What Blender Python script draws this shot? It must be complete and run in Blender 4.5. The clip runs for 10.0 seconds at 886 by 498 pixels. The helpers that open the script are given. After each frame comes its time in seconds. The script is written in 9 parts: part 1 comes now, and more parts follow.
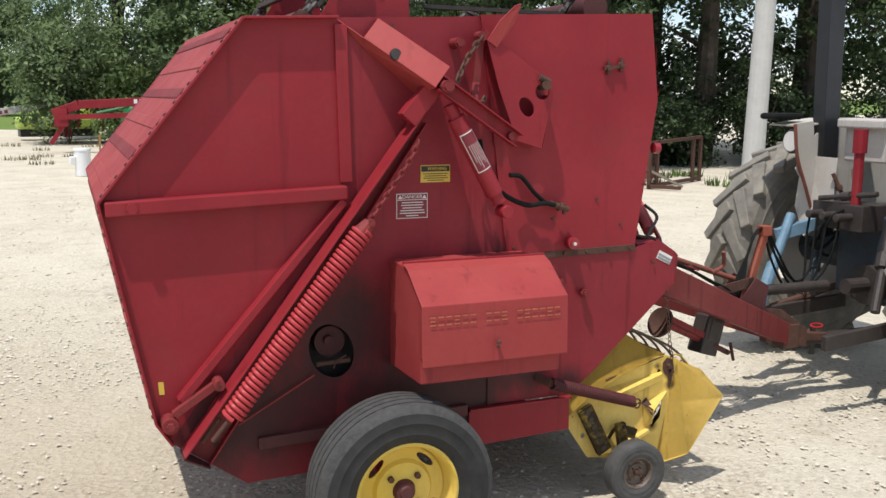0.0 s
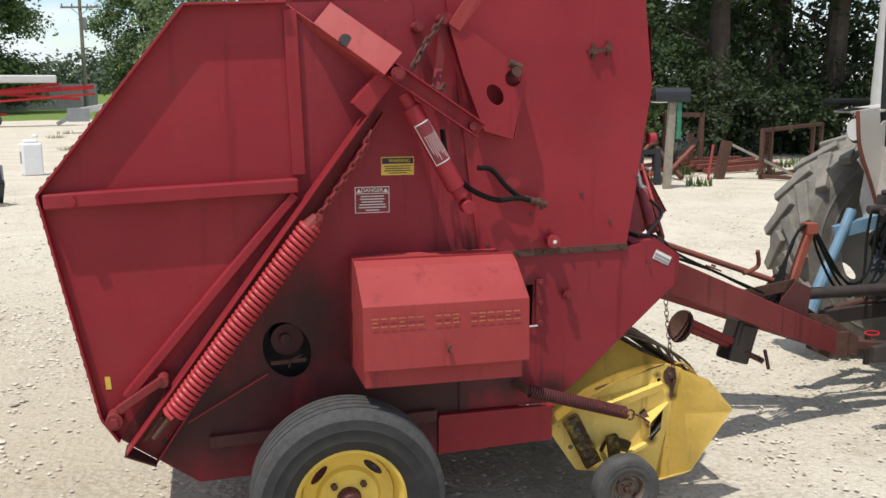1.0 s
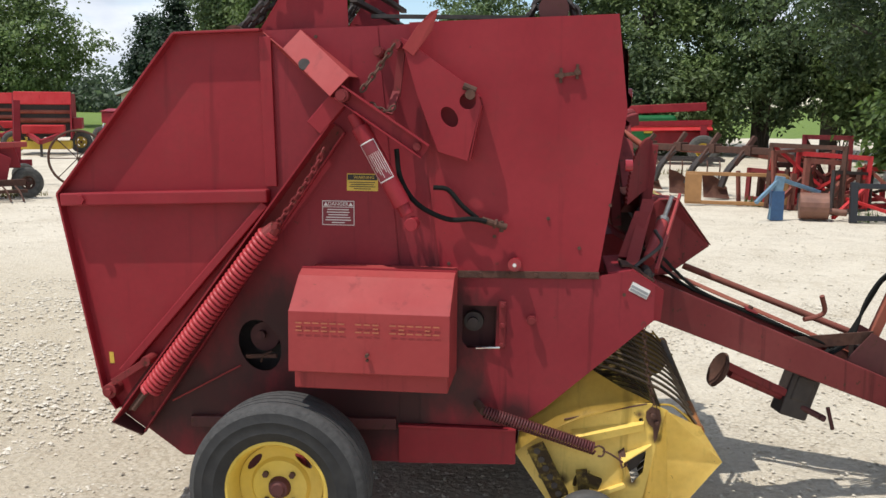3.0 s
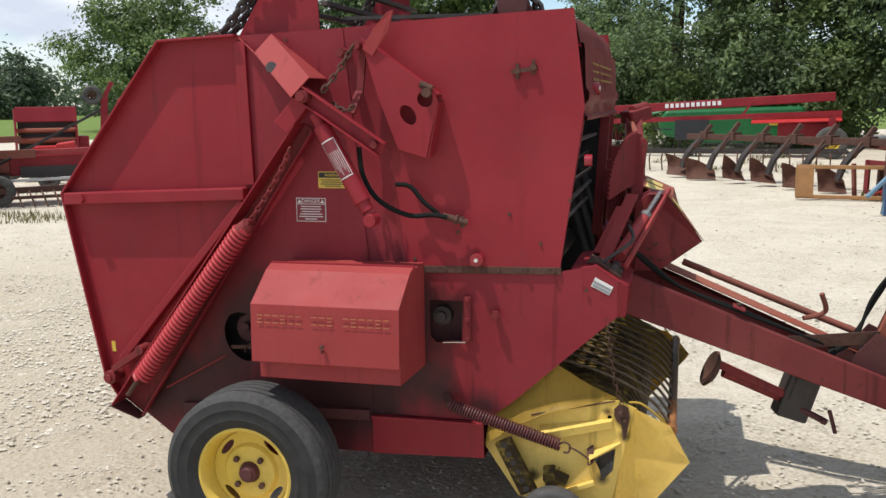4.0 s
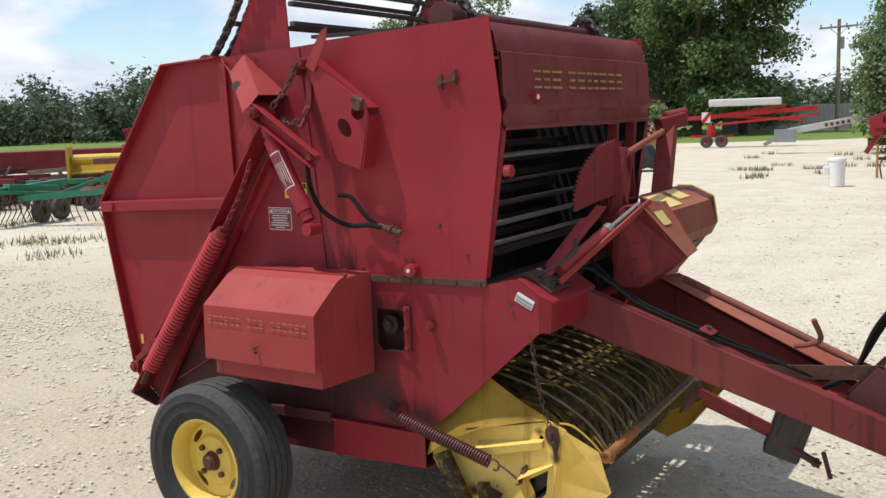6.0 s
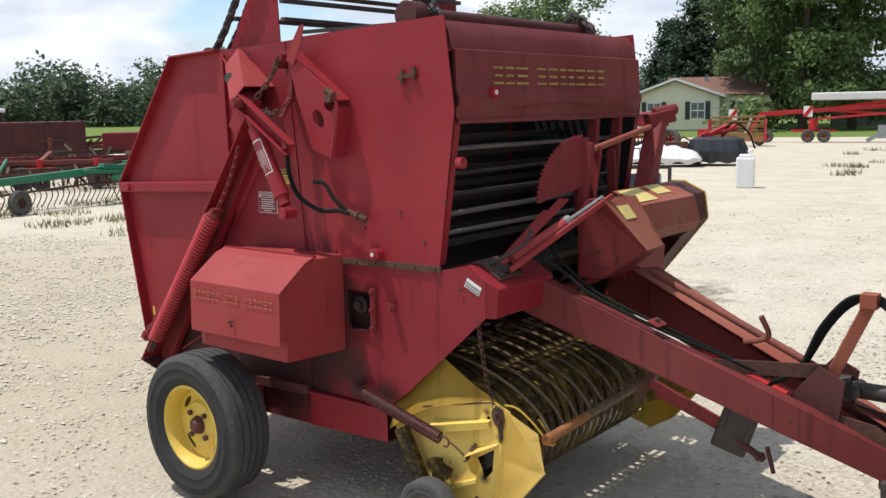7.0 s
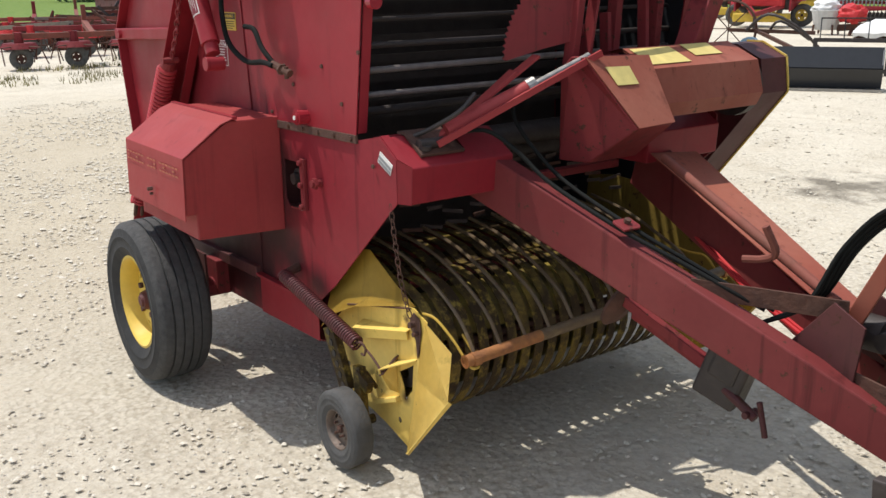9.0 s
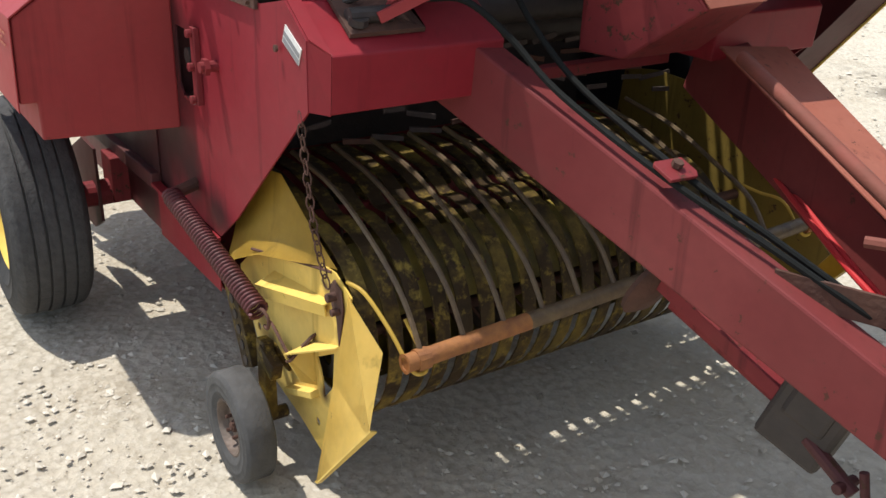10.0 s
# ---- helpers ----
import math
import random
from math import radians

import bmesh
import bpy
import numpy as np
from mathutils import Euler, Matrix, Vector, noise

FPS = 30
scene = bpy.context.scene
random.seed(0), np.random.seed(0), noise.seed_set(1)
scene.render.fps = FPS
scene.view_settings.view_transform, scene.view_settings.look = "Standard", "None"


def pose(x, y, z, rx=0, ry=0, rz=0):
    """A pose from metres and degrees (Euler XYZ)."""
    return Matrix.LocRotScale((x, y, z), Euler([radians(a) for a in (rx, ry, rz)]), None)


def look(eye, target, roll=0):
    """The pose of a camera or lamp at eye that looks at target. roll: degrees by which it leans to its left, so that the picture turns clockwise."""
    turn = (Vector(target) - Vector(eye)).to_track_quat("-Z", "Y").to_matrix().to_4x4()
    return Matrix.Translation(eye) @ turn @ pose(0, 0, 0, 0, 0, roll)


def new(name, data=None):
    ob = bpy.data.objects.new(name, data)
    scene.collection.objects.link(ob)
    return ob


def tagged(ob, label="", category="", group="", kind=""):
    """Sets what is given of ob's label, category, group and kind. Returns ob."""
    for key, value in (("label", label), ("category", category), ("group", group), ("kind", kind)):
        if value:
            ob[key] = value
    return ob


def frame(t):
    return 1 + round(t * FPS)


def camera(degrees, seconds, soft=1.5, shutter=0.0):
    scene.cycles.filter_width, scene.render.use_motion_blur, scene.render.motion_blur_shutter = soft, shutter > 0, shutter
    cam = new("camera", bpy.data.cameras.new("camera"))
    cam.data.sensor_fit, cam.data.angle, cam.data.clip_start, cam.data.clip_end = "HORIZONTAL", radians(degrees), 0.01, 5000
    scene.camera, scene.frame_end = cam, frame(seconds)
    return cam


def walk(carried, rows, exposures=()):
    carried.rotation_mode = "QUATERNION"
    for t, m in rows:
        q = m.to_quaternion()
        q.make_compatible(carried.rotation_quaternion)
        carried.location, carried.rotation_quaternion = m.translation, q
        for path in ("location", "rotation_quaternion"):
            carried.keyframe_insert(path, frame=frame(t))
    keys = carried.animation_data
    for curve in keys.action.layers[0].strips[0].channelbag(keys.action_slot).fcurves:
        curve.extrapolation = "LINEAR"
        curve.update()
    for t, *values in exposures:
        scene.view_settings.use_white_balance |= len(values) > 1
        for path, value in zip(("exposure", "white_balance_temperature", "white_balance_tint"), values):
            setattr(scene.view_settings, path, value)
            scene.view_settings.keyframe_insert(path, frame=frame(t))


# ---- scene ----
cam = camera(50.8, 10.0, soft=1.5)
PATH = [
    (0, (-1.16, -3.638, 1.895), (-0.421, -1.808, 1.571), 0.3),
    (0.5, (-0.768, -3.6, 1.846), (-0.14, -1.735, 1.488), -0.1),
    (1, (-0.44, -3.639, 1.898), (0.031, -1.727, 1.547), -0.2),
    (1.5, (-0.083, -3.854, 1.87), (0.194, -1.902, 1.534), 1.8),
    (2, (0.287, -3.89, 1.852), (0.389, -1.92, 1.521), 1.9),
    (2.5, (0.665, -3.849, 1.88), (0.61, -1.872, 1.581), 1.4),
    (3.8, (1.615, -3.87, 1.906), (1.164, -1.948, 1.588), -0.6),
    (4, (1.753, -3.793, 1.903), (1.253, -1.882, 1.591), -0.7),
    (4.5, (2.078, -3.688, 1.908), (1.435, -1.817, 1.619), -1.5),
    (5, (2.52, -3.657, 1.897), (1.7, -1.853, 1.628), -1.9),
    (5.5, (2.811, -3.478, 1.867), (1.865, -1.736, 1.601), -2.2),
    (5.7, (2.925, -3.349, 1.869), (1.926, -1.638, 1.597), -2.2),
    (6.8, (3.652, -3.115, 1.895), (2.439, -1.551, 1.606), -1.3),
    (7, (3.734, -3.048, 1.884), (2.491, -1.509, 1.587), -1.1),
    (7.5, (3.909, -2.764, 1.85), (2.589, -1.292, 1.542), -0.6),
    (8, (4.065, -2.433, 1.825), (2.644, -1.066, 1.49), -0.9),
    (8.5, (4.198, -2.044, 1.815), (2.681, -0.804, 1.414), -1.2),
    (9, (3.983, -1.644, 1.723), (2.433, -0.508, 1.171), -0.7),
    (9.5, (3.612, -1.232, 1.671), (2.067, -0.178, 0.963), 0.1),
    (10, (3.177, -0.81, 1.559), (1.672, 0.22, 0.738), 2.1),
]
walk(cam, [(t, look(eye, target, roll)) for t, eye, target, roll in PATH],
     [(0, 0.12), (1.5, 0.08), (8.0, 0.05), (8.5, 0.08), (9.0, 0.16), (9.5, 0.24), (10, 0.34)])

# ---- world, sun ----
SUN = Vector((-0.30, -0.23, 1.0)).normalized()
world = bpy.data.worlds.new("sky")
scene.world = world
world.use_nodes = True
wn, wl = world.node_tree.nodes, world.node_tree.links
wn.clear()
w_out = wn.new("ShaderNodeOutputWorld")
w_bg = wn.new("ShaderNodeBackground")
w_sky = wn.new("ShaderNodeTexSky")
w_sky.sky_type = "NISHITA"
w_sky.sun_disc = False
w_sky.sun_elevation = math.asin(SUN.z)
w_sky.sun_rotation = math.atan2(SUN.x, SUN.y)
w_sky.dust_density = 0.3
w_sky.ozone_density = 3.0
w_co = wn.new("ShaderNodeTexCoord")
w_map = wn.new("ShaderNodeMapping")
w_map.inputs["Scale"].default_value = (1.0, 1.0, 2.6)
w_noise = wn.new("ShaderNodeTexNoise")
w_noise.inputs["Scale"].default_value = 3.2
w_noise.inputs["Detail"].default_value = 7.0
w_noise.inputs["Roughness"].default_value = 0.55
w_noise2 = wn.new("ShaderNodeTexNoise")
w_noise2.inputs["Scale"].default_value = 9.0
w_noise2.inputs["Detail"].default_value = 5.0
w_ramp = wn.new("ShaderNodeValToRGB")
w_ramp.color_ramp.elements[0].position = 0.445
w_ramp.color_ramp.elements[1].position = 0.545
w_shade = wn.new("ShaderNodeValToRGB")
w_shade.color_ramp.elements[0].position, w_shade.color_ramp.elements[0].color = 0.38, (4.5, 4.95, 5.8, 1)
w_shade.color_ramp.elements[1].position, w_shade.color_ramp.elements[1].color = 0.62, (6.4, 6.7, 7.1, 1)
w_mix = wn.new("ShaderNodeMix")
w_mix.data_type = "RGBA"
wl.new(w_co.outputs["Generated"], w_map.inputs["Vector"])
wl.new(w_map.outputs["Vector"], w_noise.inputs["Vector"])
wl.new(w_map.outputs["Vector"], w_noise2.inputs["Vector"])
wl.new(w_noise.outputs["Fac"], w_ramp.inputs["Fac"])
wl.new(w_noise2.outputs["Fac"], w_shade.inputs["Fac"])
wl.new(w_ramp.outputs["Color"], w_mix.inputs["Factor"])
wl.new(w_sky.outputs["Color"], w_mix.inputs["A"])
wl.new(w_shade.outputs["Color"], w_mix.inputs["B"])
wl.new(w_mix.outputs["Result"], w_bg.inputs["Color"])
w_bg.inputs["Strength"].default_value = 0.150
wl.new(w_bg.outputs["Background"], w_out.inputs["Surface"])
sun = new("sun", bpy.data.lights.new("sun", "SUN"))
sun.data.energy = 4.0
sun.data.angle = radians(0.5)
sun.data.color = (1.0, 0.955, 0.90)
sun.matrix_world = look(SUN * 60, (0, 0, 0))
scene.view_settings.exposure = 0.0

# ---- materials ----
def nodes_of(name):
    m = bpy.data.materials.new(name)
    m.use_nodes = True
    nt = m.node_tree
    return m, nt, nt.nodes, nt.links, nt.nodes["Principled BSDF"]


def noise_of(nt, co, scale, detail=4.0, rough=0.55, stretch=None):
    n = nt.nodes.new("ShaderNodeTexNoise")
    n.inputs["Scale"].default_value = scale
    n.inputs["Detail"].default_value = detail
    n.inputs["Roughness"].default_value = rough
    if stretch:
        mp = nt.nodes.new("ShaderNodeMapping")
        mp.inputs["Scale"].default_value = stretch
        nt.links.new(co, mp.inputs["Vector"])
        co = mp.outputs["Vector"]
    nt.links.new(co, n.inputs["Vector"])
    return n.outputs["Fac"]


def ramp_of(nt, fac, lo, hi):
    r = nt.nodes.new("ShaderNodeMapRange")
    r.inputs["From Min"].default_value = lo
    r.inputs["From Max"].default_value = hi
    nt.links.new(fac, r.inputs["Value"])
    return r.outputs["Result"]


def mix_of(nt, fac, a, b):
    m = nt.nodes.new("ShaderNodeMix")
    m.data_type = "RGBA"
    for sock, v in (("A", a), ("B", b)):
        if isinstance(v, tuple):
            m.inputs[sock].default_value = (*v, 1)
        else:
            nt.links.new(v, m.inputs[sock])
    if isinstance(fac, float):
        m.inputs["Factor"].default_value = fac
    else:
        nt.links.new(fac, m.inputs["Factor"])
    return m.outputs["Result"]


def bump_of(nt, bsdf, height, strength, distance=0.01):
    b = nt.nodes.new("ShaderNodeBump")
    b.inputs["Strength"].default_value = strength
    b.inputs["Distance"].default_value = distance
    nt.links.new(height, b.inputs["Height"])
    nt.links.new(b.outputs["Normal"], bsdf.inputs["Normal"])


def world_co(nt):
    return nt.nodes.new("ShaderNodeNewGeometry").outputs["Position"]


def times_of(nt, a, b):
    m = nt.nodes.new("ShaderNodeMath")
    m.operation = "MULTIPLY"
    nt.links.new(a, m.inputs[0])
    if isinstance(b, float):
        m.inputs[1].default_value = b
    else:
        nt.links.new(b, m.inputs[1])
    return m.outputs["Value"]


def paint(name, base, faded, rust=0.25, rough=0.42, streak=0.6, dirt=(0.10, 0.075, 0.05), dark_spots=()):
    """Weathered enamel on sheet steel: faded patches, run-down streaks, rust specks."""
    m, nt, nn, ll, bs = nodes_of(name)
    co = world_co(nt)
    fade = ramp_of(nt, noise_of(nt, co, 1.7, 5.0), 0.35, 0.7)
    col = mix_of(nt, fade, base, faded)
    fine = ramp_of(nt, noise_of(nt, co, 40.0, 3.0), 0.3, 0.75)
    col = mix_of(nt, times_of(nt, fine, 0.18), col, tuple(c * 0.6 for c in base))
    run = ramp_of(nt, noise_of(nt, co, 15.0, 5.0, 0.62, (1.0, 1.0, 0.06)), 0.58, 0.70)
    col = mix_of(nt, times_of(nt, run, streak), col, tuple(c * 0.45 for c in base))
    dust = ramp_of(nt, noise_of(nt, co, 5.0, 6.0, 0.7), 0.5, 0.85)
    col = mix_of(nt, times_of(nt, dust, 0.14), col, dirt)
    spots = ramp_of(nt, noise_of(nt, co, 26.0, 7.0, 0.72), 0.70 - 0.16 * rust, 0.74 - 0.16 * rust)
    col = mix_of(nt, times_of(nt, spots, min(1.0, 0.35 + rust)), col, (0.06, 0.026, 0.014))
    for spot, size in dark_spots:
        dist = nn.new("ShaderNodeVectorMath")
        dist.operation = "DISTANCE"
        ll.new(co, dist.inputs[0])
        dist.inputs[1].default_value = spot
        wob = nn.new("ShaderNodeMath")
        wob.operation = "MULTIPLY_ADD"
        ll.new(noise_of(nt, co, 5.0, 6.0, 0.65, (1.0, 1.0, 0.6)), wob.inputs[0])
        wob.inputs[1].default_value = size * 1.6
        ll.new(dist.outputs["Value"], wob.inputs[2])
        blot = ramp_of(nt, wob.outputs["Value"], size * 1.95, size * 1.05)
        col = mix_of(nt, times_of(nt, blot, 0.88), col, (0.042, 0.015, 0.015))
    ll.new(col, bs.inputs["Base Color"])
    rg = nn.new("ShaderNodeMapRange")
    rg.inputs["To Min"].default_value = rough - 0.08
    rg.inputs["To Max"].default_value = rough + 0.28
    ll.new(noise_of(nt, co, 6.0, 5.0), rg.inputs["Value"])
    ll.new(rg.outputs["Result"], bs.inputs["Roughness"])
    bs.inputs["Specular IOR Level"].default_value = 0.26
    bump_of(nt, bs, noise_of(nt, co, 3.0, 3.0), 0.25, 0.02)
    return m


def plain(name, base, rough=0.6, metal=0.0, vary=0.25, scale=20.0, bump=0.15, second=None):
    m, nt, nn, ll, bs = nodes_of(name)
    co = world_co(nt)
    f = ramp_of(nt, noise_of(nt, co, scale, 6.0, 0.6), 0.3, 0.7)
    col = mix_of(nt, f, base, second or tuple(c * (1 - vary) for c in base))
    big = ramp_of(nt, noise_of(nt, co, scale * 0.11, 4.0), 0.35, 0.7)
    col = mix_of(nt, times_of(nt, big, 0.35), col, tuple(c * (1 - vary) * 0.8 for c in base))
    ll.new(col, bs.inputs["Base Color"])
    bs.inputs["Roughness"].default_value = rough
    bs.inputs["Metallic"].default_value = metal
    if bump:
        bump_of(nt, bs, noise_of(nt, co, scale * 2, 4.0), bump, 0.01)
    return m


RED = paint("red_enamel", (0.225, 0.0135, 0.021), (0.285, 0.024, 0.032), 0.22, 0.40, 0.36)
# Spots hold grease and also the shade round the arm, box and wheel
RED_GREASE_SHADE = paint("red_enamel_grease_shade", (0.205, 0.015, 0.023), (0.255, 0.025, 0.034), 0.3, 0.40, 0.8, (0.05, 0.03, 0.025),
                   (((-0.16, 0.0, 0.84), 0.30), ((0.15, 0.0, 0.64), 0.30), ((-0.42, 0.0, 0.62), 0.34), ((-0.66, 0.0, 0.58), 0.24), ((0.48, 0.0, 0.62), 0.20), ((0.72, 0.0, 0.98), 0.16), ((0.02, 0.0, 0.50), 0.30), ((0.30, 0.0, 0.55), 0.26), ((-0.10, 0.0, 1.02), 0.20), ((0.72, 0.0, 0.66), 0.12), ((0.57, 0.0, 1.10), 0.21), ((0.61, 0.0, 0.93), 0.24), ((0.60, 0.0, 0.74), 0.22), ((0.93, 0.0, 0.60), 0.09)))
RED_FADED = paint("red_enamel_faded", (0.28, 0.033, 0.034), (0.345, 0.056, 0.052), 0.22, 0.5, 0.45)
RED_RUST = paint("red_enamel_rusty", (0.17, 0.018, 0.022), (0.22, 0.034, 0.033), 0.7, 0.55, 0.8)
RED_BRIGHT = paint("red_bright", (0.45, 0.018, 0.022), (0.50, 0.05, 0.05), 0.1)
PANEL = paint("dull_panel_red", (0.165, 0.026, 0.028), (0.225, 0.050, 0.046), 0.45, 0.45, 0.6)
BEAM_RED = paint("dull_beam_red", (0.145, 0.021, 0.022), (0.20, 0.042, 0.039), 0.5, 0.55, 0.7)
# For grimy parts, and for parts darkened in place of their shade
GRIME_SHADE = paint("grimy_shaded_red", (0.075, 0.025, 0.025), (0.115, 0.036, 0.033), 0.7, 0.5, 0.8)
DULL_RUST = paint("dull_rusty_red", (0.27, 0.068, 0.042), (0.34, 0.125, 0.080), 0.5, 0.55, 0.6)
SPRING_RED = paint("crimson_coil", (0.38, 0.028, 0.040), (0.42, 0.05, 0.055), 0.1, 0.35)
YELLOW = paint("yellow_enamel", (0.70, 0.47, 0.085), (0.78, 0.57, 0.17), 0.35, 0.45, 0.6, (0.2, 0.14, 0.06),
               (((1.525, 0.05, 0.575), 0.050), ((1.53, 0.05, 0.50), 0.030), ((1.46, 0.05, 0.60), 0.022), ((1.02, 0.0, 0.33), 0.035), ((1.14, 0.05, 0.29), 0.030), ((1.44, 0.05, 0.30), 0.030)))
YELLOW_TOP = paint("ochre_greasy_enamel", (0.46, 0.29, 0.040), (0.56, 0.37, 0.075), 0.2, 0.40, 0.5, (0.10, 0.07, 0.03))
ROD_BROWN = plain("brown_guard_rod", (0.17, 0.115, 0.055), 0.55, 0.1, 0.5, 22.0, 0.3, (0.08, 0.05, 0.03))
# Dark base holds the pickup's deep shade along with the grease
YELLOW_GREASE_SHADE = plain("greased_shaded_yellow", (0.050, 0.030, 0.012), 0.60, 0.0, 0.5, 26.0, 0.3)
# Greasy yellow of the far end sheet with its shade mixed in
OLIVE_SHADE = paint("olive_greasy_shade", (0.19, 0.125, 0.024), (0.25, 0.175, 0.040), 0.6, 0.45, 0.8, (0.08, 0.055, 0.03))
RIM_YELLOW = paint("rim_yellow", (0.66, 0.45, 0.06), (0.72, 0.52, 0.14), 0.15, 0.4, 0.2)


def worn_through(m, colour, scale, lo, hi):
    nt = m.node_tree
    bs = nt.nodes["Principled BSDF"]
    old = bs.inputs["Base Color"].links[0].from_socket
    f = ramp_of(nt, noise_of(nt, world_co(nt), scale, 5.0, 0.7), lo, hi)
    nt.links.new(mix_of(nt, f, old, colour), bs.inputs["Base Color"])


worn_through(YELLOW_GREASE_SHADE, (0.17, 0.115, 0.022), 5.0, 0.48, 0.68)
worn_through(YELLOW_GREASE_SHADE, (0.27, 0.19, 0.036), 24.0, 0.53, 0.72)
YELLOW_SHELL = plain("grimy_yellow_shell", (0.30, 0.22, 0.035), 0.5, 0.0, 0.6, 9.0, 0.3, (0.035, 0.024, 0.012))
YELLOW_GREASE_SHADE.node_tree.nodes["Principled BSDF"].inputs["Specular IOR Level"].default_value = 0.2
ORANGE_RUST = plain("orange_rust", (0.42, 0.17, 0.045), 0.75, 0.0, 0.5, 24.0, 0.4, (0.20, 0.075, 0.03))
RUST = plain("rust", (0.115, 0.050, 0.032), 0.85, 0.1, 0.4, 18.0, 0.5, (0.065, 0.032, 0.022))
HUB_RUST = plain("rusty_grey_hub", (0.22, 0.175, 0.14), 0.6, 0.3, 0.6, 24.0, 0.4, (0.09, 0.05, 0.035))
RUST_RED = plain("rust_red", (0.24, 0.06, 0.04), 0.8, 0.0, 0.4, 8.0, 0.4, (0.13, 0.05, 0.03))
STEEL = plain("worn_steel", (0.42, 0.40, 0.37), 0.38, 0.8, 0.4, 30.0, 0.2)
BRIGHT_STEEL = plain("bright_steel", (0.75, 0.75, 0.74), 0.18, 1.0, 0.1, 30.0, 0.0)
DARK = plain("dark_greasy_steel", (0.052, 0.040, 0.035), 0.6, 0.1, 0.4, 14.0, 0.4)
BLACK_RUBBER = plain("black_hose_rubber", (0.011, 0.012, 0.011), 0.75, 0.0, 0.3, 30.0, 0.1)
BLACK_RUBBER.node_tree.nodes["Principled BSDF"].inputs["Specular IOR Level"].default_value = 0.15
BELT = plain("dark_slat", (0.085, 0.058, 0.050), 0.7, 0.1, 0.5, 14.0, 0.4)
TYRE = plain("dark_sidewall", (0.013, 0.013, 0.0135), 0.8, 0.0, 0.4, 16.0, 0.3, (0.030, 0.029, 0.028))
TREAD = plain("dusty_tread", (0.072, 0.070, 0.067), 0.9, 0.0, 0.55, 34.0, 0.5, (0.040, 0.039, 0.038))
TREAD_DARK = plain("grey_tyre", (0.085, 0.083, 0.080), 0.85, 0.0, 0.4, 20.0, 0.4, (0.050, 0.048, 0.045))
FLOAT_RED = plain("dark_red_coil", (0.12, 0.022, 0.026), 0.55, 0.1, 0.4, 26.0, 0.2, (0.06, 0.018, 0.016))
TYRE_DARK = plain("old_tyre", (0.05, 0.05, 0.048), 0.85, 0.0, 0.4, 14.0, 0.3, (0.12, 0.115, 0.10))
WHITE_LABEL = plain("white_label", (0.72, 0.70, 0.66), 0.5, 0.0, 0.12, 40.0, 0.0)
YELLOW_LABEL = plain("yellow_label", (0.72, 0.50, 0.07), 0.5, 0.0, 0.2, 40.0, 0.0)
PALE_LABEL = plain("weathered_yellow_label", (0.74, 0.60, 0.20), 0.6, 0.0, 0.25, 18.0, 0.0)
BLACK_INK = plain("black_ink", (0.02, 0.018, 0.018), 0.6, 0.0, 0.1, 30.0, 0.0)
RED_INK = plain("dark_red_ink", (0.20, 0.02, 0.03), 0.6, 0.0, 0.1, 30.0, 0.0)
LETTER_YELLOW = plain("faded_yellow_lettering", (0.44, 0.28, 0.08), 0.6, 0.0, 0.45, 14.0, 0.0)
LETTER_DIM = plain("worn_yellow_lettering", (0.42, 0.115, 0.055), 0.6, 0.0, 0.3, 22.0, 0.0)
AMBER = plain("red_reflector", (0.30, 0.02, 0.03), 0.2, 0.0, 0.1, 30.0, 0.0)
OLD_WHITE = paint("old_white_enamel", (0.52, 0.49, 0.45), (0.42, 0.385, 0.33), 0.28, 0.55, 0.7, (0.16, 0.10, 0.06))
AXLE_BLUE = plain("grimy_blue_casting", (0.035, 0.055, 0.075), 0.7, 0.0, 0.5, 8.0, 0.4, (0.022, 0.022, 0.022))
WOOD = plain("weathered_wood", (0.30, 0.26, 0.20), 0.85, 0.0, 0.35, 9.0, 0.4)
POLE_WHITE = plain("bleached_pole", (0.50, 0.49, 0.46), 0.8, 0.0, 0.15, 5.0, 0.3)
WHITE_PLASTIC = plain("white_plastic", (0.80, 0.80, 0.79), 0.4, 0.0, 0.08, 8.0, 0.0)
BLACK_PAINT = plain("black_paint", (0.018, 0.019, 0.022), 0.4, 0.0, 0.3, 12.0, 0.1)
WHITE_PAINT = plain("dull_white_paint", (0.56, 0.55, 0.52), 0.5, 0.0, 0.25, 6.0, 0.1)
BLUE = plain("blue_paint", (0.035, 0.10, 0.22), 0.5, 0.0, 0.35, 10.0, 0.2)
LIGHT_BLUE = plain("pale_blue_paint", (0.16, 0.28, 0.38), 0.5, 0.0, 0.4, 12.0, 0.2)
GREEN = plain("green_paint", (0.012, 0.16, 0.045), 0.4, 0.0, 0.3, 8.0, 0.1)
MINT = plain("faded_green_paint", (0.025, 0.20, 0.105), 0.5, 0.0, 0.3, 8.0, 0.1)
LIME = plain("lime_paint", (0.45, 0.60, 0.12), 0.4, 0.0, 0.2, 6.0, 0.0)
FAR_YELLOW = plain("far_yellow_paint", (0.62, 0.42, 0.04), 0.5, 0.0, 0.25, 6.0, 0.1)
FAR_ORANGE = plain("far_orange_paint", (0.40, 0.20, 0.07), 0.6, 0.0, 0.35, 6.0, 0.1)
TARP_WHITE = plain("white_tarpaulin", (0.72, 0.72, 0.70), 0.5, 0.0, 0.15, 4.0, 0.2)
TARP_BLACK = plain("black_tarpaulin", (0.022, 0.026, 0.034), 0.55, 0.0, 0.3, 4.0, 0.2)
GREY_METAL = plain("galvanised_sheet", (0.35, 0.36, 0.37), 0.5, 0.5, 0.25, 5.0, 0.1)
